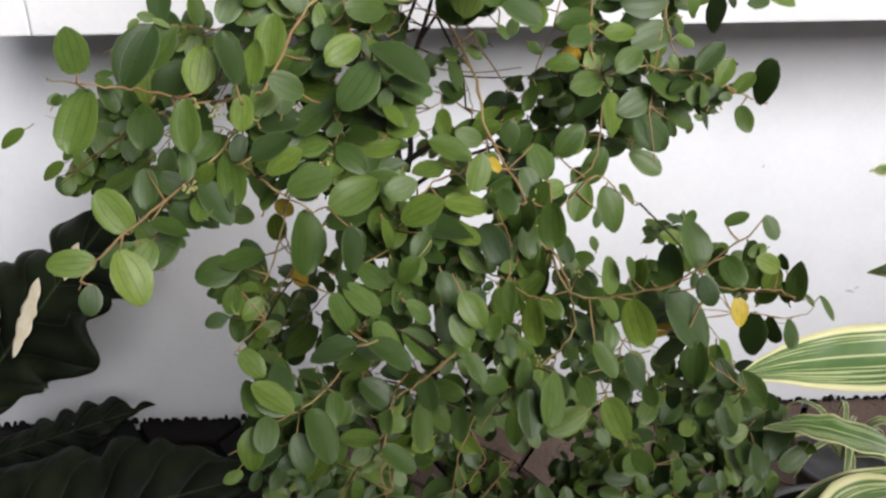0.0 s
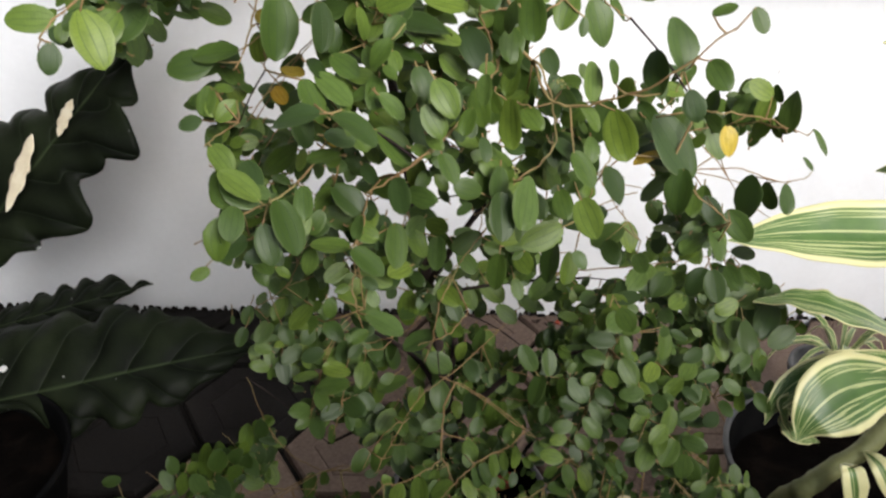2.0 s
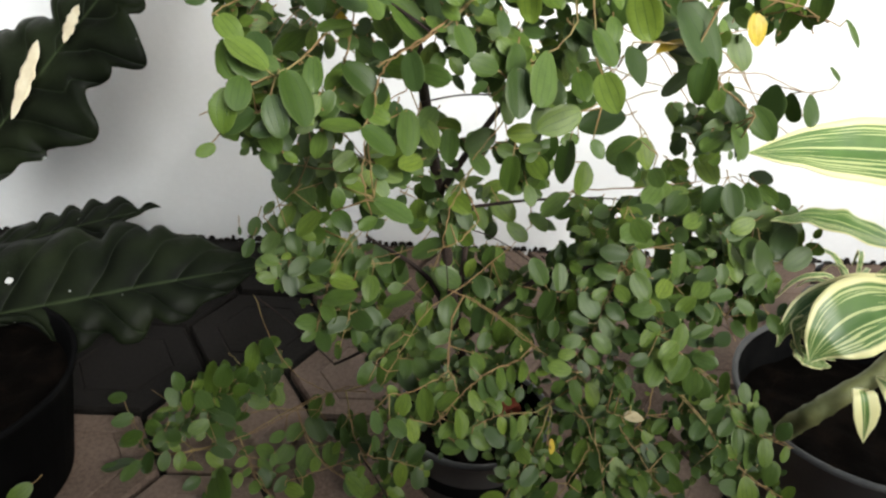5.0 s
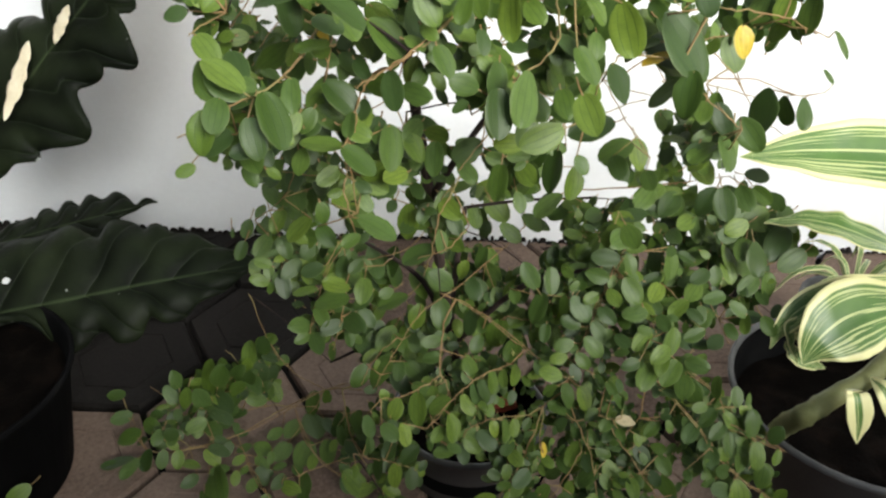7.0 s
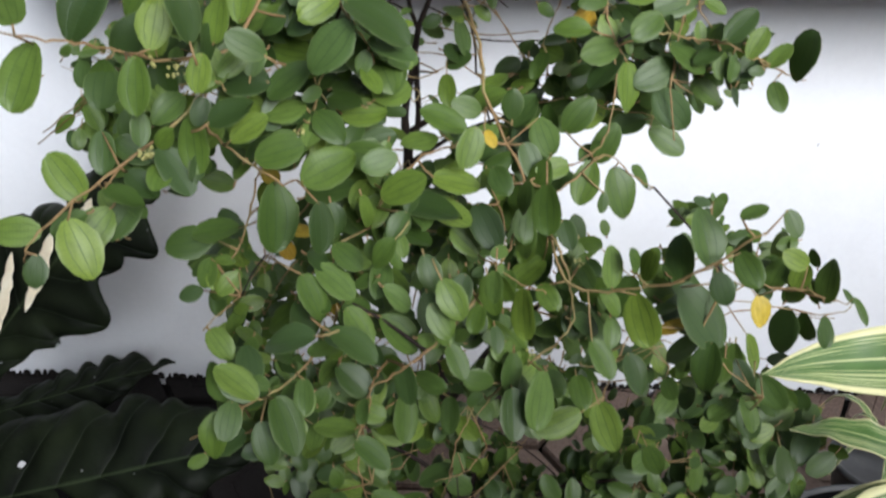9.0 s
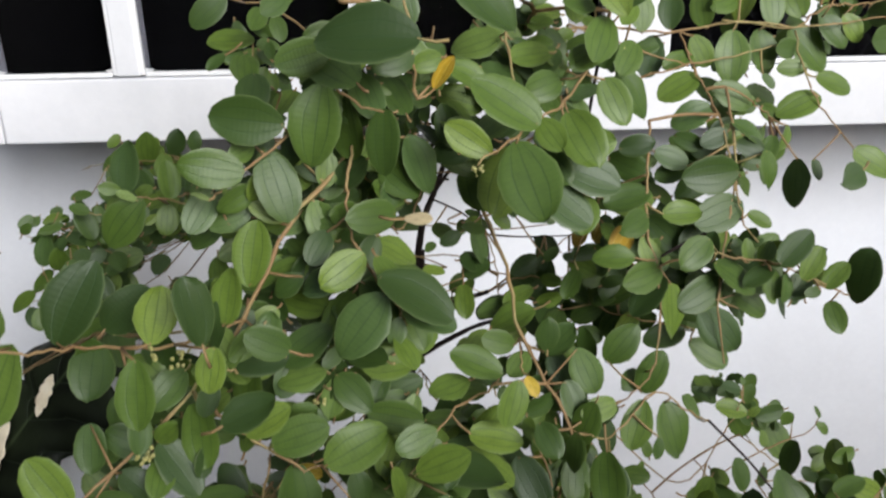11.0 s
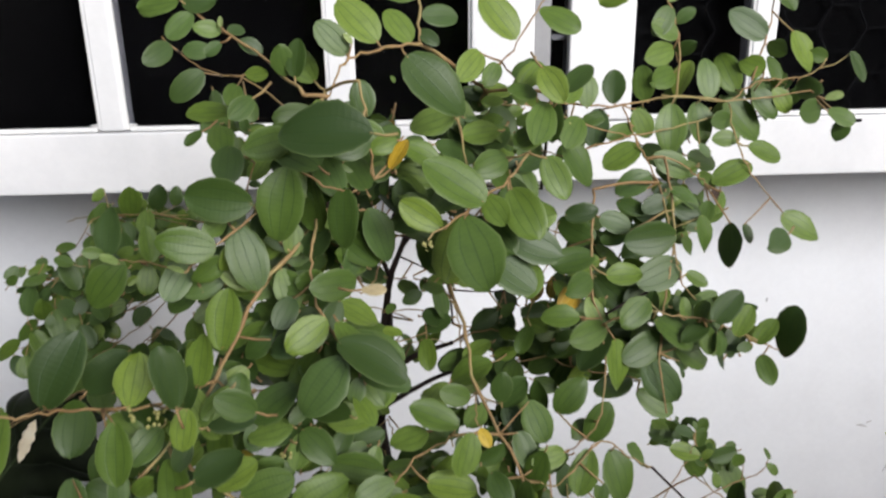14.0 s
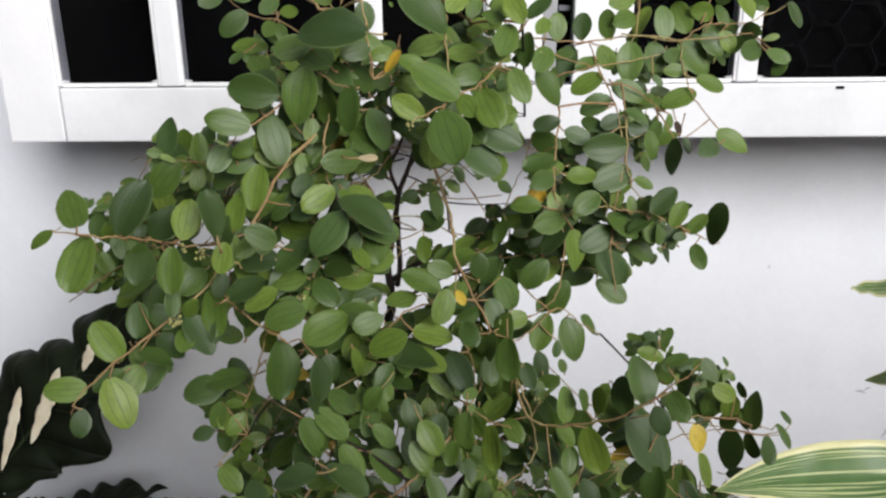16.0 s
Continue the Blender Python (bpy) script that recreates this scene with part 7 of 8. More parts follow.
leaves([(0.399, 0.973, 0.474, -0.033, 0.001, 0.004, 4), (0.404, 0.975, 0.482, 0.009, -0.014, -0.018, -18), (0.405, 0.97, 0.454, 0.018, -0.017, -0.024, -4),
        (0.424, 0.972, 0.492, -0.022, -0.002, -0.002, 37), (0.43, 1.045, 0.501, -0.026, -0.017, -0.01, 8), (0.453, 1.031, 0.461, -0.008, -0.022, -0.029, 57),
        (0.463, 1.009, 0.467, -0.001, -0.019, -0.028, -30), (0.464, 1.009, 0.473, -0.007, -0.014, -0.006, 14), (0.473, 1.069, 0.46, 0.005, -0.028, -0.003, 17),
        (0.486, 1.102, 0.492, -0.023, -0.031, -0.012, 15), (0.489, 1.099, 0.489, -0.014, -0.023, -0.013, 20), (0.506, 1.087, 0.467, -0.023, -0.022, -0.002, 9)])
leaves([(0.509, 1.087, 0.47, 0.004, -0.018, -0.029, -21), (0.518, 1.074, 0.478, 0.009, -0.008, -0.01, -8), (0.548, 1.046, 0.473, -0.027, -0.013, -0.002, 3),
        (0.557, 1.047, 0.485, -0.029, -0.01, -0.01, 8), (0.563, 1.058, 0.457, -0.014, -0.028, -0.014, 19), (0.566, 1.042, 0.463, 0.006, -0.025, -0.034, -19),
        (0.57, 1.091, 0.51, 0.017, -0.021, -0.013, 19), (0.593, 1.084, 0.48, -0.038, -0.018, -0.006, 10), (0.597, 1.106, 0.494, 0.011, -0.024, -0.011, 19),
        (0.602, 1.211, 0.467, 0.036, -0.001, -0.003, -17), (0.611, 1.071, 0.468, -0.023, -0.032, -0.03, 15), (0.626, 1.096, 0.477, -0.025, -0.018, 0, 10)])
leaves([(0.629, 1.107, 0.454, 0.009, -0.016, -0.026, 18), (-0.064, 1.106, 0.418, 0.002, -0.007, -0.009, -57), (-0.043, 1.087, 0.413, -0.009, -0.014, -0.021, 4),
        (-0.041, 1.114, 0.429, -0.007, -0.014, -0.021, 3), (-0.007, 1.107, 0.39, -0.012, -0.025, -0.019, -13), (-0.006, 1.066, 0.435, -0.014, -0.025, -0.016, -11),
        (0.005, 1.083, 0.393, -0.01, -0.012, 0.002, 0), (0.027, 1.078, 0.394, -0.019, -0.025, -0.012, -12), (0.045, 1.086, 0.431, 0.021, -0.012, -0.015, 9),
        (0.049, 1.085, 0.429, -0.015, -0.025, -0.023, -6), (0.059, 1.058, 0.398, -0.028, -0.006, -0.008, 13), (0.084, 1.072, 0.406, -0.006, -0.016, -0.024, 20)])
leaves([(0.108, 1.053, 0.413, -0.015, -0.018, -0.009, 0), (0.11, 1.117, 0.398, 0.014, -0.027, -0.037, -48), (0.143, 1.121, 0.392, -0.01, -0.025, -0.032, 37),
        (0.152, 0.962, 0.433, -0.015, -0.012, -0.002, -4), (0.205, 1.063, 0.414, -0.009, -0.02, -0.01, 2), (0.239, 1.184, 0.422, 0.011, -0.018, -0.027, -26),
        (0.257, 1.18, 0.439, 0.032, -0.018, -0.028, -13), (0.258, 1.083, 0.418, -0.01, -0.016, -0.024, 36), (0.258, 1.081, 0.393, 0.019, -0.018, -0.01, -4),
        (0.261, 1.086, 0.415, 0.008, -0.017, -0.012, 1), (0.276, 1.128, 0.426, 0.027, -0.012, -0.019, -6), (0.279, 1.21, 0.442, -0.033, -0.005, -0.005, 37)])
leaves([(0.29, 1.027, 0.4, 0.002, -0.022, -0.011, 4), (0.302, 1.127, 0.44, 0.028, -0.009, -0.014, -25), (0.312, 0.979, 0.428, -0.017, 0.01, 0.028, -7),
        (0.323, 0.99, 0.416, -0.014, -0.019, -0.03, 40), (0.329, 0.981, 0.419, -0.001, 0.015, 0.029, 18), (0.344, 0.98, 0.421, -0.001, -0.013, -0.021, 52),
        (0.351, 0.974, 0.424, 0.02, -0.016, -0.023, -10), (0.353, 0.98, 0.425, -0.002, 0.008, 0.016, -4), (0.36, 0.979, 0.427, 0.005, 0.011, 0.021, -30),
        (0.363, 0.96, 0.391, -0.023, 0.004, 0.01, 15), (0.374, 0.96, 0.4, 0.015, -0.012, -0.018, -7), (0.38, 0.966, 0.415, 0.018, -0.017, -0.009, 3)])
leaves([(0.381, 0.974, 0.428, -0.018, -0.009, -0.005, 5), (0.389, 0.971, 0.437, 0.011, -0.02, -0.008, 4), (0.391, 0.975, 0.447, -0.027, 0.002, 0.007, -3),
        (0.397, 0.938, 0.399, 0.013, -0.02, -0.001, 0), (0.436, 0.963, 0.413, -0.03, -0.005, -0.002, 31), (0.438, 0.951, 0.397, -0.019, -0.017, -0.016, 18),
        (0.446, 0.961, 0.411, 0.01, -0.02, -0.006, 10), (0.452, 0.99, 0.434, -0.015, -0.027, -0.007, 15), (0.454, 1, 0.441, -0.024, -0.011, -0.013, 21),
        (0.455, 0.927, 0.394, -0.02, -0.02, -0.006, 17), (0.464, 0.948, 0.405, -0.007, -0.019, -0.027, -21), (0.485, 0.983, 0.405, 0.016, -0.014, -0.007, 9)])
leaves([(0.486, 0.988, 0.414, -0.022, -0.011, -0.015, 31), (0.504, 0.963, 0.391, -0.024, -0.007, -0.009, 18), (0.504, 1.012, 0.423, -0.018, -0.023, -0.011, 19),
        (0.513, 1.015, 0.436, -0.024, -0.018, -0.002, 16), (0.516, 0.998, 0.393, -0.014, -0.018, -0.016, 21), (0.524, 1.031, 0.435, 0, -0.014, -0.021, -2),
        (0.529, 1.074, 0.431, 0.017, 0.001, 0.002, -38), (0.53, 0.996, 0.417, -0.026, -0.005, -0.006, 23), (0.53, 1.081, 0.428, -0.031, -0.012, -0.016, 30),
        (0.539, 1.002, 0.403, 0.022, -0.009, -0.013, -15), (0.549, 1.032, 0.408, -0.009, 0.014, 0.027, 13), (0.561, 0.997, 0.391, -0.004, -0.013, -0.02, 51)])
leaves([(0.585, 1.051, 0.409, -0.024, -0.019, -0.015, 13), (0.586, 1.045, 0.393, 0.008, -0.02, -0.008, 17), (0.599, 1.057, 0.413, -0.001, -0.02, -0.03, -28),
        (0.631, 1.045, 0.45, -0.032, -0.013, -0.019, 2), (0.632, 1.066, 0.445, 0.015, -0.02, 0, 15), (0.657, 1.098, 0.437, 0.004, -0.003, 0.015, -25),
        (-0.013, 1.072, 0.362, -0.024, -0.008, 0.01, 10), (-0.012, 1.074, 0.362, -0.001, -0.01, -0.014, -50), (0.002, 1.071, 0.377, 0.008, -0.018, -0.027, -14),
        (0.05, 1.041, 0.35, 0.015, -0.022, -0.015, -6), (0.053, 1.045, 0.372, -0.032, -0.005, -0.003, 61), (0.084, 1.046, 0.333, 0.026, -0.029, -0.002, -16)])
leaves([(0.084, 1.031, 0.334, -0.026, -0.017, -0.003, 0), (0.093, 1.037, 0.379, -0.034, 0.004, 0.009, 33), (0.094, 1.027, 0.372, -0.044, -0.005, -0.001, 41),
        (0.101, 1.064, 0.331, 0.019, -0.013, -0.018, -8), (0.109, 1.057, 0.384, -0.001, -0.031, -0.016, -7), (0.148, 1.006, 0.338, 0.016, -0.02, -0.01, -12),
        (0.163, 1.059, 0.357, -0.04, -0.01, -0.011, 46), (0.165, 1.107, 0.364, 0.02, -0.024, -0.029, -40), (0.18, 1.037, 0.362, -0.01, -0.019, -0.026, 11),
        (0.204, 1.046, 0.366, 0.001, -0.032, -0.025, -5), (0.207, 0.981, 0.349, -0.023, -0.012, 0.005, 5), (0.208, 0.97, 0.334, -0.024, -0.003, -0.001, 28)])
leaves([(0.21, 1.112, 0.379, 0.022, -0.015, -0.02, -30), (0.218, 1.037, 0.384, -0.03, 0, 0.025, 0), (0.232, 0.939, 0.34, 0.007, -0.009, -0.013, -19),
        (0.235, 0.959, 0.345, 0.009, -0.021, -0.015, -3), (0.237, 1.058, 0.389, 0.012, -0.024, -0.018, 1), (0.242, 0.925, 0.333, 0.009, -0.013, -0.019, -42),
        (0.243, 1.006, 0.379, -0.006, -0.018, -0.027, 40), (0.252, 0.93, 0.336, 0.01, -0.016, -0.021, -42), (0.253, 0.997, 0.348, -0.01, -0.017, -0.015, 0),
        (0.255, 1.063, 0.378, 0.007, -0.018, -0.027, -15), (0.256, 1.002, 0.375, -0.004, -0.013, -0.02, 28), (0.263, 0.941, 0.341, 0.006, -0.016, -0.023, -44)])
leaves([(0.268, 1.05, 0.381, 0.016, -0.016, -0.025, -10), (0.277, 1.022, 0.353, -0.015, -0.019, -0.028, 37), (0.278, 0.943, 0.342, 0.001, -0.013, -0.018, 36),
        (0.29, 0.942, 0.35, 0.003, -0.014, -0.021, -38), (0.298, 0.978, 0.361, -0.016, -0.018, -0.023, 26), (0.31, 1.048, 0.35, -0.02, -0.026, -0.006, 8),
        (0.316, 1.031, 0.332, 0.016, -0.015, -0.021, -12), (0.332, 1.013, 0.354, 0.007, -0.015, -0.021, -43), (0.338, 0.894, 0.374, -0.026, 0.002, 0.005, 28),
        (0.338, 0.922, 0.337, -0.016, -0.005, -0.009, 47), (0.348, 0.932, 0.333, 0.007, -0.018, -0.024, -37), (0.348, 0.934, 0.369, -0.02, -0.002, -0.003, 21)])
leaves([(0.355, 0.946, 0.381, -0.023, -0.006, -0.005, 14), (0.357, 0.939, 0.371, 0.016, -0.011, -0.013, -3), (0.362, 0.924, 0.343, -0.009, 0.009, 0.017, 16),
        (0.366, 0.95, 0.385, 0.022, -0.013, -0.016, -12), (0.38, 0.93, 0.349, 0.006, -0.015, -0.01, 9), (0.387, 0.903, 0.363, 0.009, -0.014, -0.007, 9),
        (0.395, 0.9, 0.349, 0.014, -0.011, -0.014, -46), (0.408, 0.899, 0.345, -0.008, -0.009, -0.013, 54), (0.422, 0.912, 0.384, -0.02, -0.009, -0.002, 14),
        (0.441, 0.928, 0.369, -0.016, -0.027, -0.016, 13), (0.467, 0.925, 0.377, -0.019, -0.024, -0.018, 21), (0.474, 0.926, 0.376, 0.024, -0.016, 0.001, 4)])
leaves([(0.479, 0.924, 0.358, -0.008, -0.029, -0.011, 26), (0.482, 0.922, 0.356, 0.01, -0.016, -0.026, 25), (0.503, 0.905, 0.331, -0.018, -0.007, -0.001, 17),
        (0.511, 0.906, 0.339, -0.001, 0.011, 0.024, -59), (0.531, 0.98, 0.372, -0.018, -0.018, -0.007, 24), (0.536, 0.991, 0.381, 0.011, -0.016, -0.012, 15),
        (0.581, 1.002, 0.385, 0.011, -0.021, -0.013, 18), (0.599, 1.013, 0.374, 0.008, 0.009, 0.015, -35), (0.04, 1.033, 0.313, -0.014, -0.017, -0.002, 2),
        (0.042, 1.033, 0.326, -0.022, -0.022, 0.015, 12), (0.044, 1.039, 0.31, 0.013, -0.028, -0.012, -8), (0.085, 1.044, 0.315, 0.01, -0.013, -0.019, -40)])
leaves([(0.093, 1.059, 0.287, 0.03, -0.017, -0.013, -6), (0.115, 0.994, 0.3, -0.014, -0.018, -0.025, -20), (0.123, 0.907, 0.298, 0.009, -0.014, -0.022, -43),
        (0.142, 0.896, 0.295, 0.02, -0.016, -0.009, -16), (0.145, 1.005, 0.304, -0.025, -0.022, -0.03, 30), (0.146, 0.991, 0.291, 0.023, -0.016, -0.02, -30),
        (0.146, 1.054, 0.313, -0.019, -0.029, -0.018, -3), (0.149, 0.921, 0.308, -0.01, 0.002, 0.013, 9), (0.161, 0.922, 0.312, -0.009, -0.017, -0.022, 23),
        (0.163, 1.005, 0.298, 0.03, -0.016, -0.025, -38), (0.165, 0.901, 0.294, 0.008, -0.016, -0.022, -38), (0.167, 1.019, 0.328, 0.012, -0.018, -0.014, -5)])
leaves([(0.182, 0.929, 0.315, 0.001, -0.021, -0.034, 28), (0.201, 0.939, 0.317, -0.005, -0.015, -0.019, 24), (0.213, 0.906, 0.286, -0.013, -0.02, -0.007, 13),
        (0.214, 0.949, 0.318, -0.006, -0.011, -0.017, -4), (0.218, 0.904, 0.307, 0.01, -0.02, -0.025, -40), (0.22, 0.919, 0.316, -0.025, -0.009, -0.014, 40),
        (0.231, 0.916, 0.325, 0.015, -0.014, -0.018, -29), (0.235, 0.898, 0.277, 0.019, -0.012, -0.012, -8), (0.25, 0.903, 0.283, 0.023, -0.012, -0.017, -30),
        (0.253, 0.906, 0.285, -0.022, -0.009, -0.011, 6), (0.259, 0.925, 0.311, 0.008, -0.012, -0.017, -33), (0.267, 0.913, 0.291, 0.006, -0.012, -0.017, -35)])
leaves([(0.28, 0.915, 0.29, 0.008, -0.015, -0.021, -50), (0.293, 0.92, 0.288, 0.001, -0.012, -0.019, -25), (0.324, 0.891, 0.281, 0.002, -0.011, -0.014, -45, 1),
        (0.353, 0.928, 0.286, -0.009, -0.011, -0.015, 35), (0.353, 0.921, 0.296, -0.022, 0.005, 0.013, 43), (0.365, 0.936, 0.326, 0.013, -0.017, -0.021, -22),
        (0.367, 0.952, 0.279, 0.007, -0.024, -0.032, -35), (0.4, 0.899, 0.314, -0.015, -0.012, -0.01, 22), (0.401, 0.893, 0.317, 0.023, -0.003, -0.002, -45, 2),
        (0.405, 0.891, 0.306, 0.004, -0.016, -0.003, 12), (0.409, 0.921, 0.276, -0.015, -0.017, -0.004, 22), (0.431, 0.911, 0.28, 0.007, -0.009, -0.013, -19)])
leaves([(0.455, 0.909, 0.308, 0.011, -0.006, 0.006, -13), (0.459, 0.918, 0.294, -0.017, -0.011, -0.015, 27), (0.463, 0.909, 0.304, 0.007, -0.008, -0.013, -23),
        (0.496, 0.905, 0.306, -0.016, -0.019, -0.014, 26), (0.51, 0.895, 0.293, -0.013, -0.013, -0.008, 26), (0.513, 0.89, 0.285, -0.003, -0.023, -0.015, 25),
        (0.515, 0.909, 0.323, -0.017, -0.011, -0.018, 34), (0.524, 0.907, 0.32, 0.016, -0.012, -0.019, -26), (0.526, 0.901, 0.311, -0.018, -0.016, -0.012, 19),
        (0.534, 0.883, 0.273, -0.001, 0.015, 0.029, 11), (0.538, 0.908, 0.326, -0.002, 0.012, 0.021, 12), (0.541, 0.911, 0.328, 0.008, -0.008, -0.011, -12)])
leaves([(0.552, 0.886, 0.301, 0.002, 0.016, 0.029, 13), (0.558, 0.885, 0.299, 0.003, -0.02, -0.026, -10), (0.574, 0.884, 0.296, 0.007, 0.002, 0.025, -24),
        (0.584, 0.882, 0.292, -0.005, -0.011, -0.016, -13), (0.225, 1.078, 0.231, 0.011, -0.014, -0.023, -48), (0.227, 0.892, 0.26, -0.026, -0.001, -0.002, 35),
        (0.232, 0.897, 0.27, 0.006, -0.022, -0.012, -6), (0.281, 0.894, 0.217, -0.016, -0.001, 0.011, 12), (0.289, 0.904, 0.232, -0.003, -0.014, -0.014, 6),
        (0.289, 0.912, 0.244, 0.015, -0.021, -0.002, -4), (0.294, 0.917, 0.256, -0.013, -0.02, -0.003, 17), (0.304, 0.896, 0.219, -0.006, -0.014, -0.02, -3)])
leaves([(0.31, 0.924, 0.267, 0.006, -0.012, -0.017, 17), (0.314, 0.901, 0.227, -0.018, -0.018, -0.013, 12), (0.324, 0.887, 0.264, 0.013, -0.015, -0.004, -1),
        (0.337, 0.887, 0.217, -0.019, -0.014, -0.018, 42), (0.372, 0.919, 0.256, -0.015, -0.018, -0.023, 38), (0.38, 0.925, 0.269, 0.011, -0.015, -0.01, 2),
        (0.389, 0.914, 0.251, 0.02, -0.006, -0.007, -24), (0.392, 0.903, 0.237, -0.021, -0.015, -0.023, 51), (0.397, 0.896, 0.229, 0.011, -0.01, -0.016, -18),
        (0.403, 0.908, 0.241, 0.009, -0.016, -0.021, -9), (0.408, 0.889, 0.217, 0.011, -0.023, -0.004, -1), (0.415, 0.888, 0.234, 0.01, -0.014, 0.002, -6)])
leaves([(0.421, 0.914, 0.265, -0.018, -0.014, -0.002, 23), (0.427, 0.884, 0.237, 0.004, -0.025, -0.008, 6), (0.428, 0.888, 0.239, 0.012, -0.016, -0.006, 4),
        (0.433, 0.909, 0.263, 0.018, -0.014, -0.018, -15), (0.446, 0.861, 0.211, 0.012, -0.008, 0.021, -31), (0.448, 0.866, 0.22, -0.023, -0.004, -0.004, 11),
        (0.449, 0.889, 0.245, 0.01, -0.016, -0.01, 7), (0.459, 0.902, 0.256, 0.011, -0.022, -0.009, 7), (0.461, 0.884, 0.242, 0.015, -0.014, -0.022, 25),
        (0.474, 0.87, 0.226, 0.001, -0.016, -0.007, 9), (0.485, 0.877, 0.26, 0.002, -0.015, -0.004, 11), (0.534, 0.875, 0.258, -0.02, -0.009, 0.016, 6)])
leaves([(0.536, 0.865, 0.241, -0.025, -0.007, 0.01, 19), (0.542, 0.872, 0.253, 0.007, -0.022, -0.029, -4), (0.544, 0.875, 0.259, 0.004, 0.014, 0.027, 21),
        (0.568, 0.866, 0.244, 0.004, 0.011, 0.026, -21), (0.573, 0.866, 0.24, 0, -0.019, -0.024, -24), (0.585, 0.861, 0.233, 0.009, -0.003, 0.019, -33),
        (0.592, 0.859, 0.229, 0.002, -0.008, -0.012, -13), (-0.058, 1.175, 0.16, -0.002, -0.006, 0.035, 18), (0.115, 0.993, 0.181, 0.005, -0.013, -0.019, -42),
        (0.132, 0.97, 0.168, -0.005, -0.018, -0.026, 44), (0.149, 0.983, 0.187, -0.011, -0.016, -0.023, 10), (0.154, 0.964, 0.164, -0.004, -0.02, -0.026, 21)])
leaves([(0.16, 0.963, 0.163, 0.019, 0.01, 0.023, -22), (0.173, 0.959, 0.162, 0.002, -0.018, -0.023, -26), (0.192, 0.963, 0.17, -0.009, -0.012, -0.006, 12),
        (0.277, 0.883, 0.197, -0.031, -0.004, -0.005, 57), (0.291, 0.887, 0.205, -0.003, -0.019, -0.025, -24), (0.365, 0.882, 0.208, -0.021, -0.009, -0.011, 30),
        (0.39, 0.894, 0.207, 0.009, -0.024, -0.009, 5), (0.393, 0.884, 0.207, -0.015, -0.017, -0.008, 16), (0.422, 0.882, 0.202, -0.005, -0.019, -0.004, 24),
        (-0.318, 0.945, 0.12, -0.025, -0.023, -0.012, -7, 0), (-0.198, 1.17, 0.09, -0.006, 0.004, 0.033, 25), (-0.182, 1.168, 0.096, -0.006, -0.019, -0.028, 18)])
leaves([(-0.123, 1.13, 0.132, 0.013, 0.001, 0.041, 9), (-0.116, 1.181, 0.107, 0.019, -0.004, 0.025, 10), (-0.1, 1.203, 0.098, 0.026, -0.027, -0.013, -23),
        (-0.095, 1.201, 0.113, 0.003, 0.018, 0.038, -12), (-0.04, 1.181, 0.143, -0.027, 0.002, 0.009, 49), (0.055, 1.132, 0.092, -0.002, -0.017, -0.022, -40),
        (0.081, 1.126, 0.099, 0.007, -0.022, -0.028, 25), (0.1, 0.974, 0.145, -0.001, -0.01, -0.014, -43), (-0.305, 1.214, 0.036, -0.031, -0.004, -0.003, 16),
        (-0.277, 1.167, 0.037, -0.033, -0.013, -0.005, 9), (-0.247, 1.123, 0.044, -0.037, -0.01, -0.013, 36), (-0.245, 1.135, 0.056, 0.028, -0.022, -0.001, -21)])
leaves([(-0.222, 1.183, 0.043, -0.024, -0.005, -0.005, 56), (-0.22, 1.085, 0.047, -0.011, -0.021, -0.026, 21), (-0.209, 1.174, 0.055, -0.018, 0.014, 0.025, 21),
        (-0.199, 1.166, 0.052, -0.016, -0.025, -0.018, -6), (-0.198, 1.086, 0.086, -0.007, -0.024, -0.009, -11), (-0.197, 1.079, 0.055, -0.003, -0.02, -0.023, -20),
        (-0.177, 1.08, 0.054, 0.003, -0.023, -0.018, -14), (-0.175, 1.084, 0.072, -0.015, -0.01, 0.023, 24), (-0.172, 1.07, 0.038, 0.031, -0.006, -0.004, -71),
        (-0.154, 1.178, 0.07, -0.001, 0.028, 0.052, -33), (-0.153, 1.126, 0.048, -0.012, -0.011, -0.005, -3), (-0.152, 1.151, 0.069, -0.012, -0.004, 0.042, 27)])
leaves([(-0.151, 1.193, 0.064, 0.034, -0.034, -0.01, -22), (-0.151, 1.134, 0.055, 0.028, -0.019, -0.006, -18), (-0.146, 1.139, 0.075, 0.04, -0.008, -0.01, -59),
        (-0.145, 1.127, 0.07, -0.029, -0.017, -0.008, 5), (-0.142, 1.087, 0.046, 0.025, -0.013, -0.014, -17), (-0.135, 1.088, 0.053, 0.033, -0.007, -0.009, -57),
        (-0.124, 1.185, 0.076, 0.028, -0.003, 0.018, -8), (-0.105, 1.108, 0.045, -0.01, -0.021, -0.011, -11), (-0.096, 1.189, 0.072, -0.018, -0.008, -0.009, 4),
        (-0.087, 1.057, 0.039, 0, -0.02, -0.011, -13), (-0.079, 1.079, 0.045, -0.015, -0.017, 0.001, 4), (-0.077, 1.203, 0.081, -0.002, 0.009, 0.037, 18)])
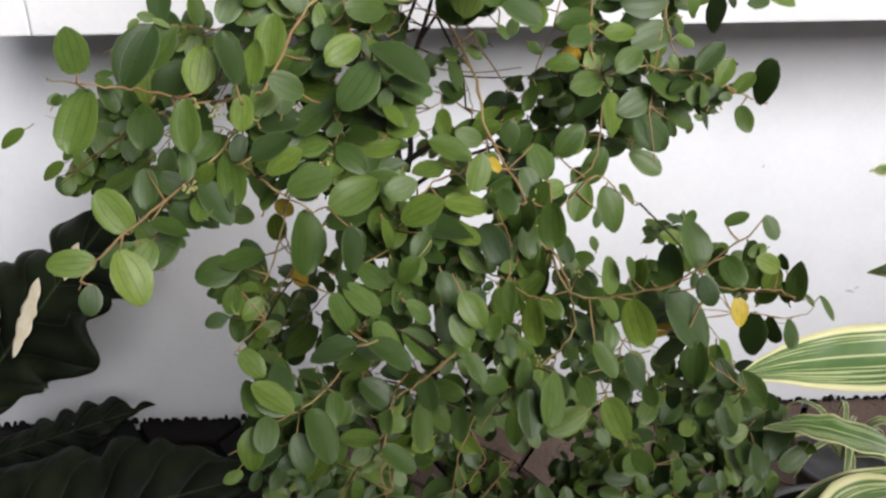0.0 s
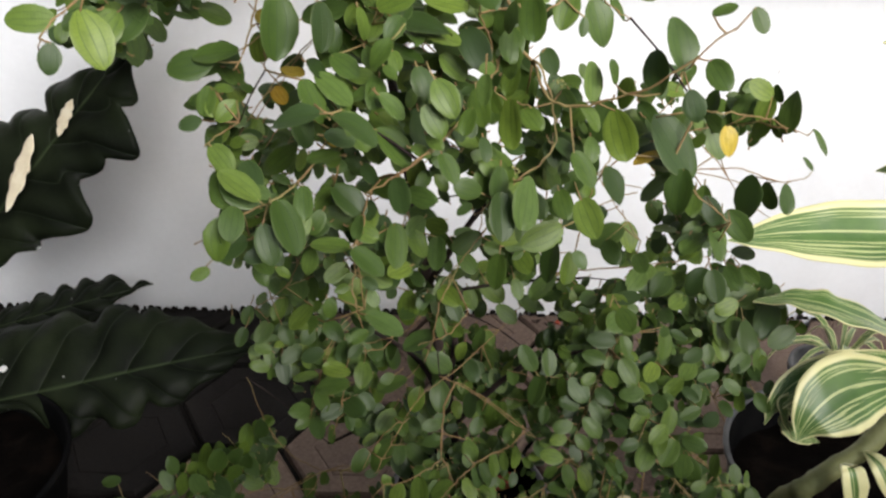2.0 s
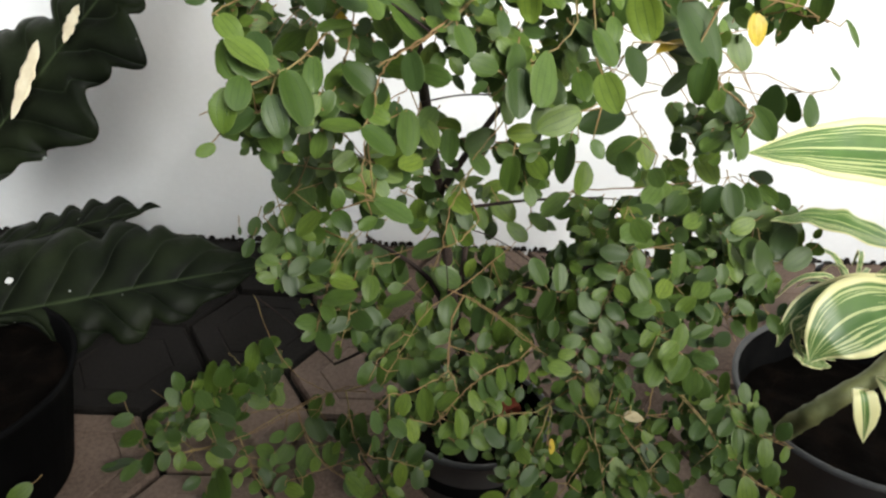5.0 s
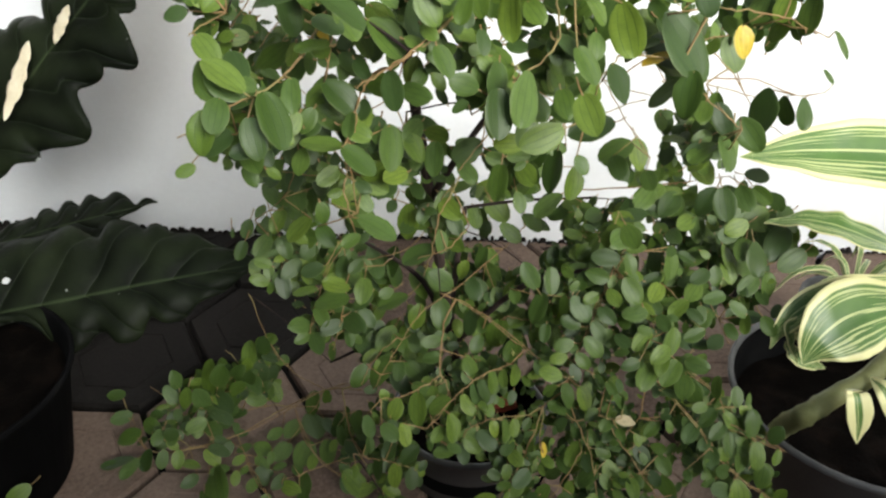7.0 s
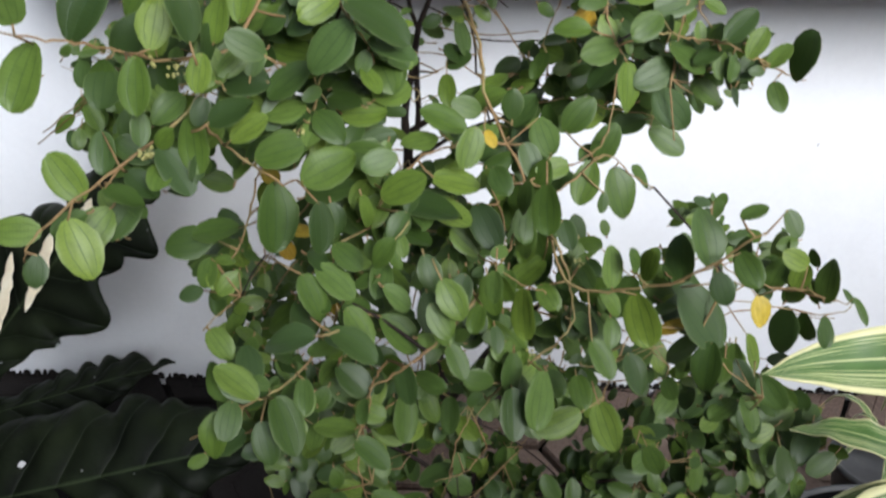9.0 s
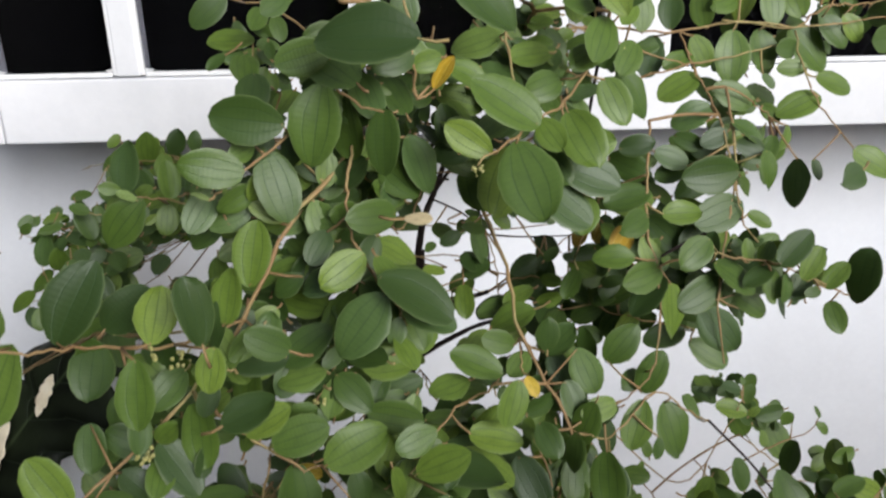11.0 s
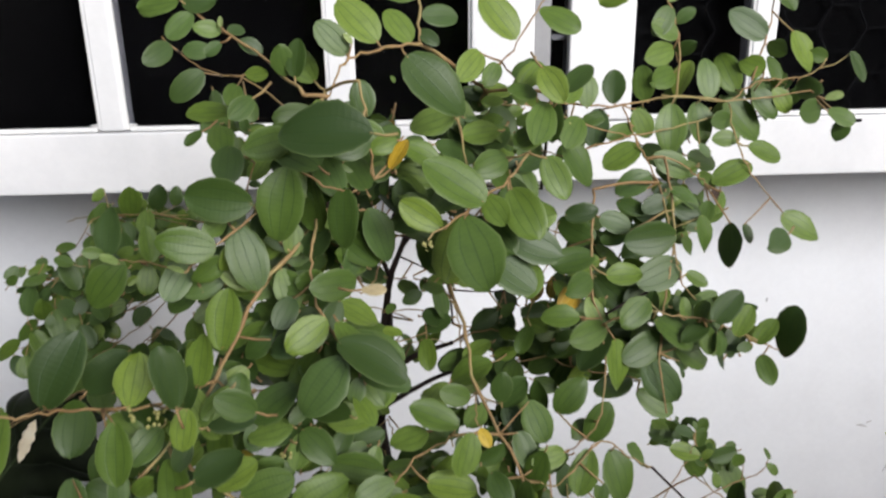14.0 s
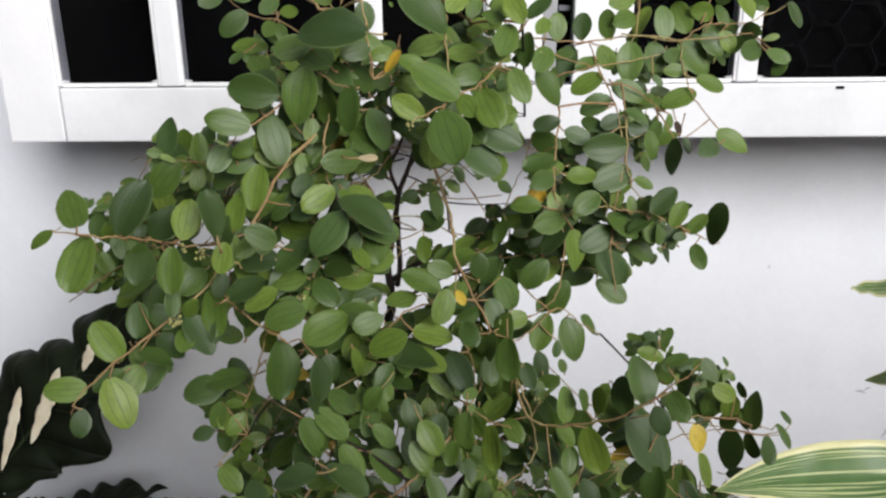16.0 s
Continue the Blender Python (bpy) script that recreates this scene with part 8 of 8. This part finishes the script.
leaves([(-0.075, 1.245, 0.046, 0.017, -0.021, -0.026, -32), (-0.075, 1.113, 0.036, 0.03, -0.013, -0.004, -22), (-0.069, 1.189, 0.052, -0.035, 0.001, 0.01, 7),
        (-0.067, 1.092, 0.033, 0.021, -0.02, -0.013, -25), (-0.057, 1.065, 0.041, 0.015, -0.019, -0.021, -28), (-0.052, 1.038, 0.044, -0.009, -0.024, 0, 4),
        (-0.029, 1.007, 0.049, -0.009, -0.023, -0.015, -3), (-0.019, 1.04, 0.031, 0.03, -0.017, 0.004, -27), (-0.015, 1.052, 0.039, -0.016, -0.023, -0.007, -1),
        (-0.008, 1.073, 0.037, 0.016, -0.017, -0.001, -25), (0, 1.229, 0.044, 0, -0.037, -0.023, 24), (0.011, 1.063, 0.033, 0.006, -0.041, -0.01, 20)])
leaves([(0.023, 1.214, 0.062, -0.001, -0.014, -0.019, -45), (0.036, 1.13, 0.036, 0.003, -0.038, -0.014, -26), (0.054, 1.119, 0.076, 0.011, -0.018, -0.026, -49),
        (0.069, 1.097, 0.069, 0.018, -0.024, -0.012, -20), (0.069, 1.052, 0.051, 0.037, -0.021, -0.026, -38), (0.07, 1.05, 0.045, 0.009, -0.022, -0.016, -16),
        (0.072, 1.076, 0.04, 0.003, -0.017, -0.02, 35), (0.077, 1.081, 0.034, -0.02, 0.004, 0.008, 45), (0.126, 1.008, 0.051, 0.015, -0.028, -0.011, -10),
        (0.129, 1.018, 0.058, 0.026, -0.007, -0.006, -26), (0.147, 1.007, 0.049, 0.021, -0.022, 0.005, -24), (-0.267, 1.077, 0.02, -0.03, -0.004, 0, 51)])
leaves([(-0.246, 1.082, 0.026, -0.047, -0.007, -0.006, 70), (-0.238, 1.083, 0.029, -0.021, -0.033, -0.008, 32), (-0.146, 1.061, 0.021, -0.018, -0.023, 0, 6),
        (-0.133, 1.066, 0.02, 0.03, 0.008, 0.006, -48), (-0.128, 1.026, 0.025, 0.014, -0.043, 0.005, -94), (-0.127, 1.073, 0.021, 0.025, -0.071, 0.007, 5),
        (-0.041, 1.162, 0.022, -0.019, -0.024, 0.001, 10), (-0.027, 1.133, 0.022, -0.01, -0.043, 0.003, 9), (-0.016, 1.18, 0.023, -0.019, -0.037, 0.001, 7),
        (-0.007, 1.2, 0.021, 0.026, -0.056, 0.003, -45), (0.006, 1.036, 0.02, 0.017, -0.022, 0, -21), (0.007, 1.14, 0.02, -0.01, -0.051, 0.003, 8)])
leaves([(0.018, 1.111, 0.022, -0.003, -0.028, -0.001, -7), (0.021, 1.181, 0.03, 0.018, -0.025, -0.009, -43), (0.085, 1.033, 0.026, 0.032, 0.005, 0.011, -48)])
inner_leaves()
buds([(-0.015, 0.822, 0.941), (0.03, 0.756, 0.961), (0.041, 0.764, 0.955), (0.021, 0.746, 0.909), (0.101, 0.794, 0.91), (0.039, 0.759, 0.957), (0.021, 0.747, 0.911), (0.019, 0.749, 0.909), (0.185, 0.94, 0.717), (0.254, 0.784, 0.753), (0.287, 0.805, 0.814), (0.297, 0.939, 1.075), (0.189, 0.783, 1.042), (0.29, 0.959, 0.354), (0.204, 0.927, 0.335)])

foliage = link_mesh("foliage", JOINED[0], JOINED[1], M_leaves, tree, JOINED[2])
place(foliage, tree)
tagged(foliage, "many small green oval leaves", kind="stuff")
place(link_mesh("petiole", STALKS[0], STALKS[1], M_twig, tree), tree)["kind"] = "stuff"


# ---- pavers ----
def paver_mesh(r, mat):
    """A hexagon block with rounded shoulders and a shallow ring pressed into its face."""
    prof = [(1.0, -0.02), (1.0, -0.006), (0.965, 0.0), (0.64, 0.0), (0.62, -0.0022), (0.60, 0.0)]
    verts, faces = [], []
    for q, z in prof:
        for s in range(6):
            a = math.pi / 3 * s
            verts.append((q * r * math.cos(a), q * r * math.sin(a), z))
    for i in range(len(prof) - 1):
        for s in range(6):
            a, b = i * 6 + s, i * 6 + (s + 1) % 6
            faces.append((a, b, b + 6, a + 6))
    faces.append(tuple(range((len(prof) - 1) * 6, len(prof) * 6)))
    ob = link_mesh("paver", verts, faces, mat, None, smooth=False)
    me = ob.data
    bpy.data.objects.remove(ob)
    return me


def pave():
    R = 0.1426
    near, dark, rest_v, rest_f = paver_mesh(R * 0.955, M_paver), paver_mesh(R * 0.955, M_dark_paver), [], []
    step_x, step_y = R * 1.5, R * 1.732
    prng = random.Random(5)
    src_v = [v.co.copy() for v in near.vertices]
    src_f = [tuple(p.vertices) for p in near.polygons]
    for i in range(-18, 20):
        for j in range(-20, 4):
            x, y = -0.358 + i * step_x, 1.341 + (j + (0.5 if i % 2 else 0.0)) * step_y
            if y > WALL_Y + 0.06 or y < -1.0:
                continue
            m = pose(x, y, prng.uniform(-0.004, 0.003), prng.uniform(-1.2, 1.2), prng.uniform(-1.2, 1.2), prng.uniform(-1, 1))
            if -1.2 < x < 1.6 and 0.5 < y < 1.99:
                # pavers on the left towards the wall get the darker colour
                dark_area = (x < 0.0 and y > 1.23) or (x < -0.42 and y > 1.1)
                ob = new("paver", dark if dark_area else near)
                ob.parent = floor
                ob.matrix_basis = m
            else:
                o = len(rest_v)
                rest_v.extend([m @ v for v in src_v])
                rest_f.extend([tuple(k + o for k in f) for f in src_f])
    far = link_mesh("pavers", rest_v, rest_f, M_paver, floor, smooth=False)
    tagged(far, "clay hexagon pavers", kind="stuff")


pave()
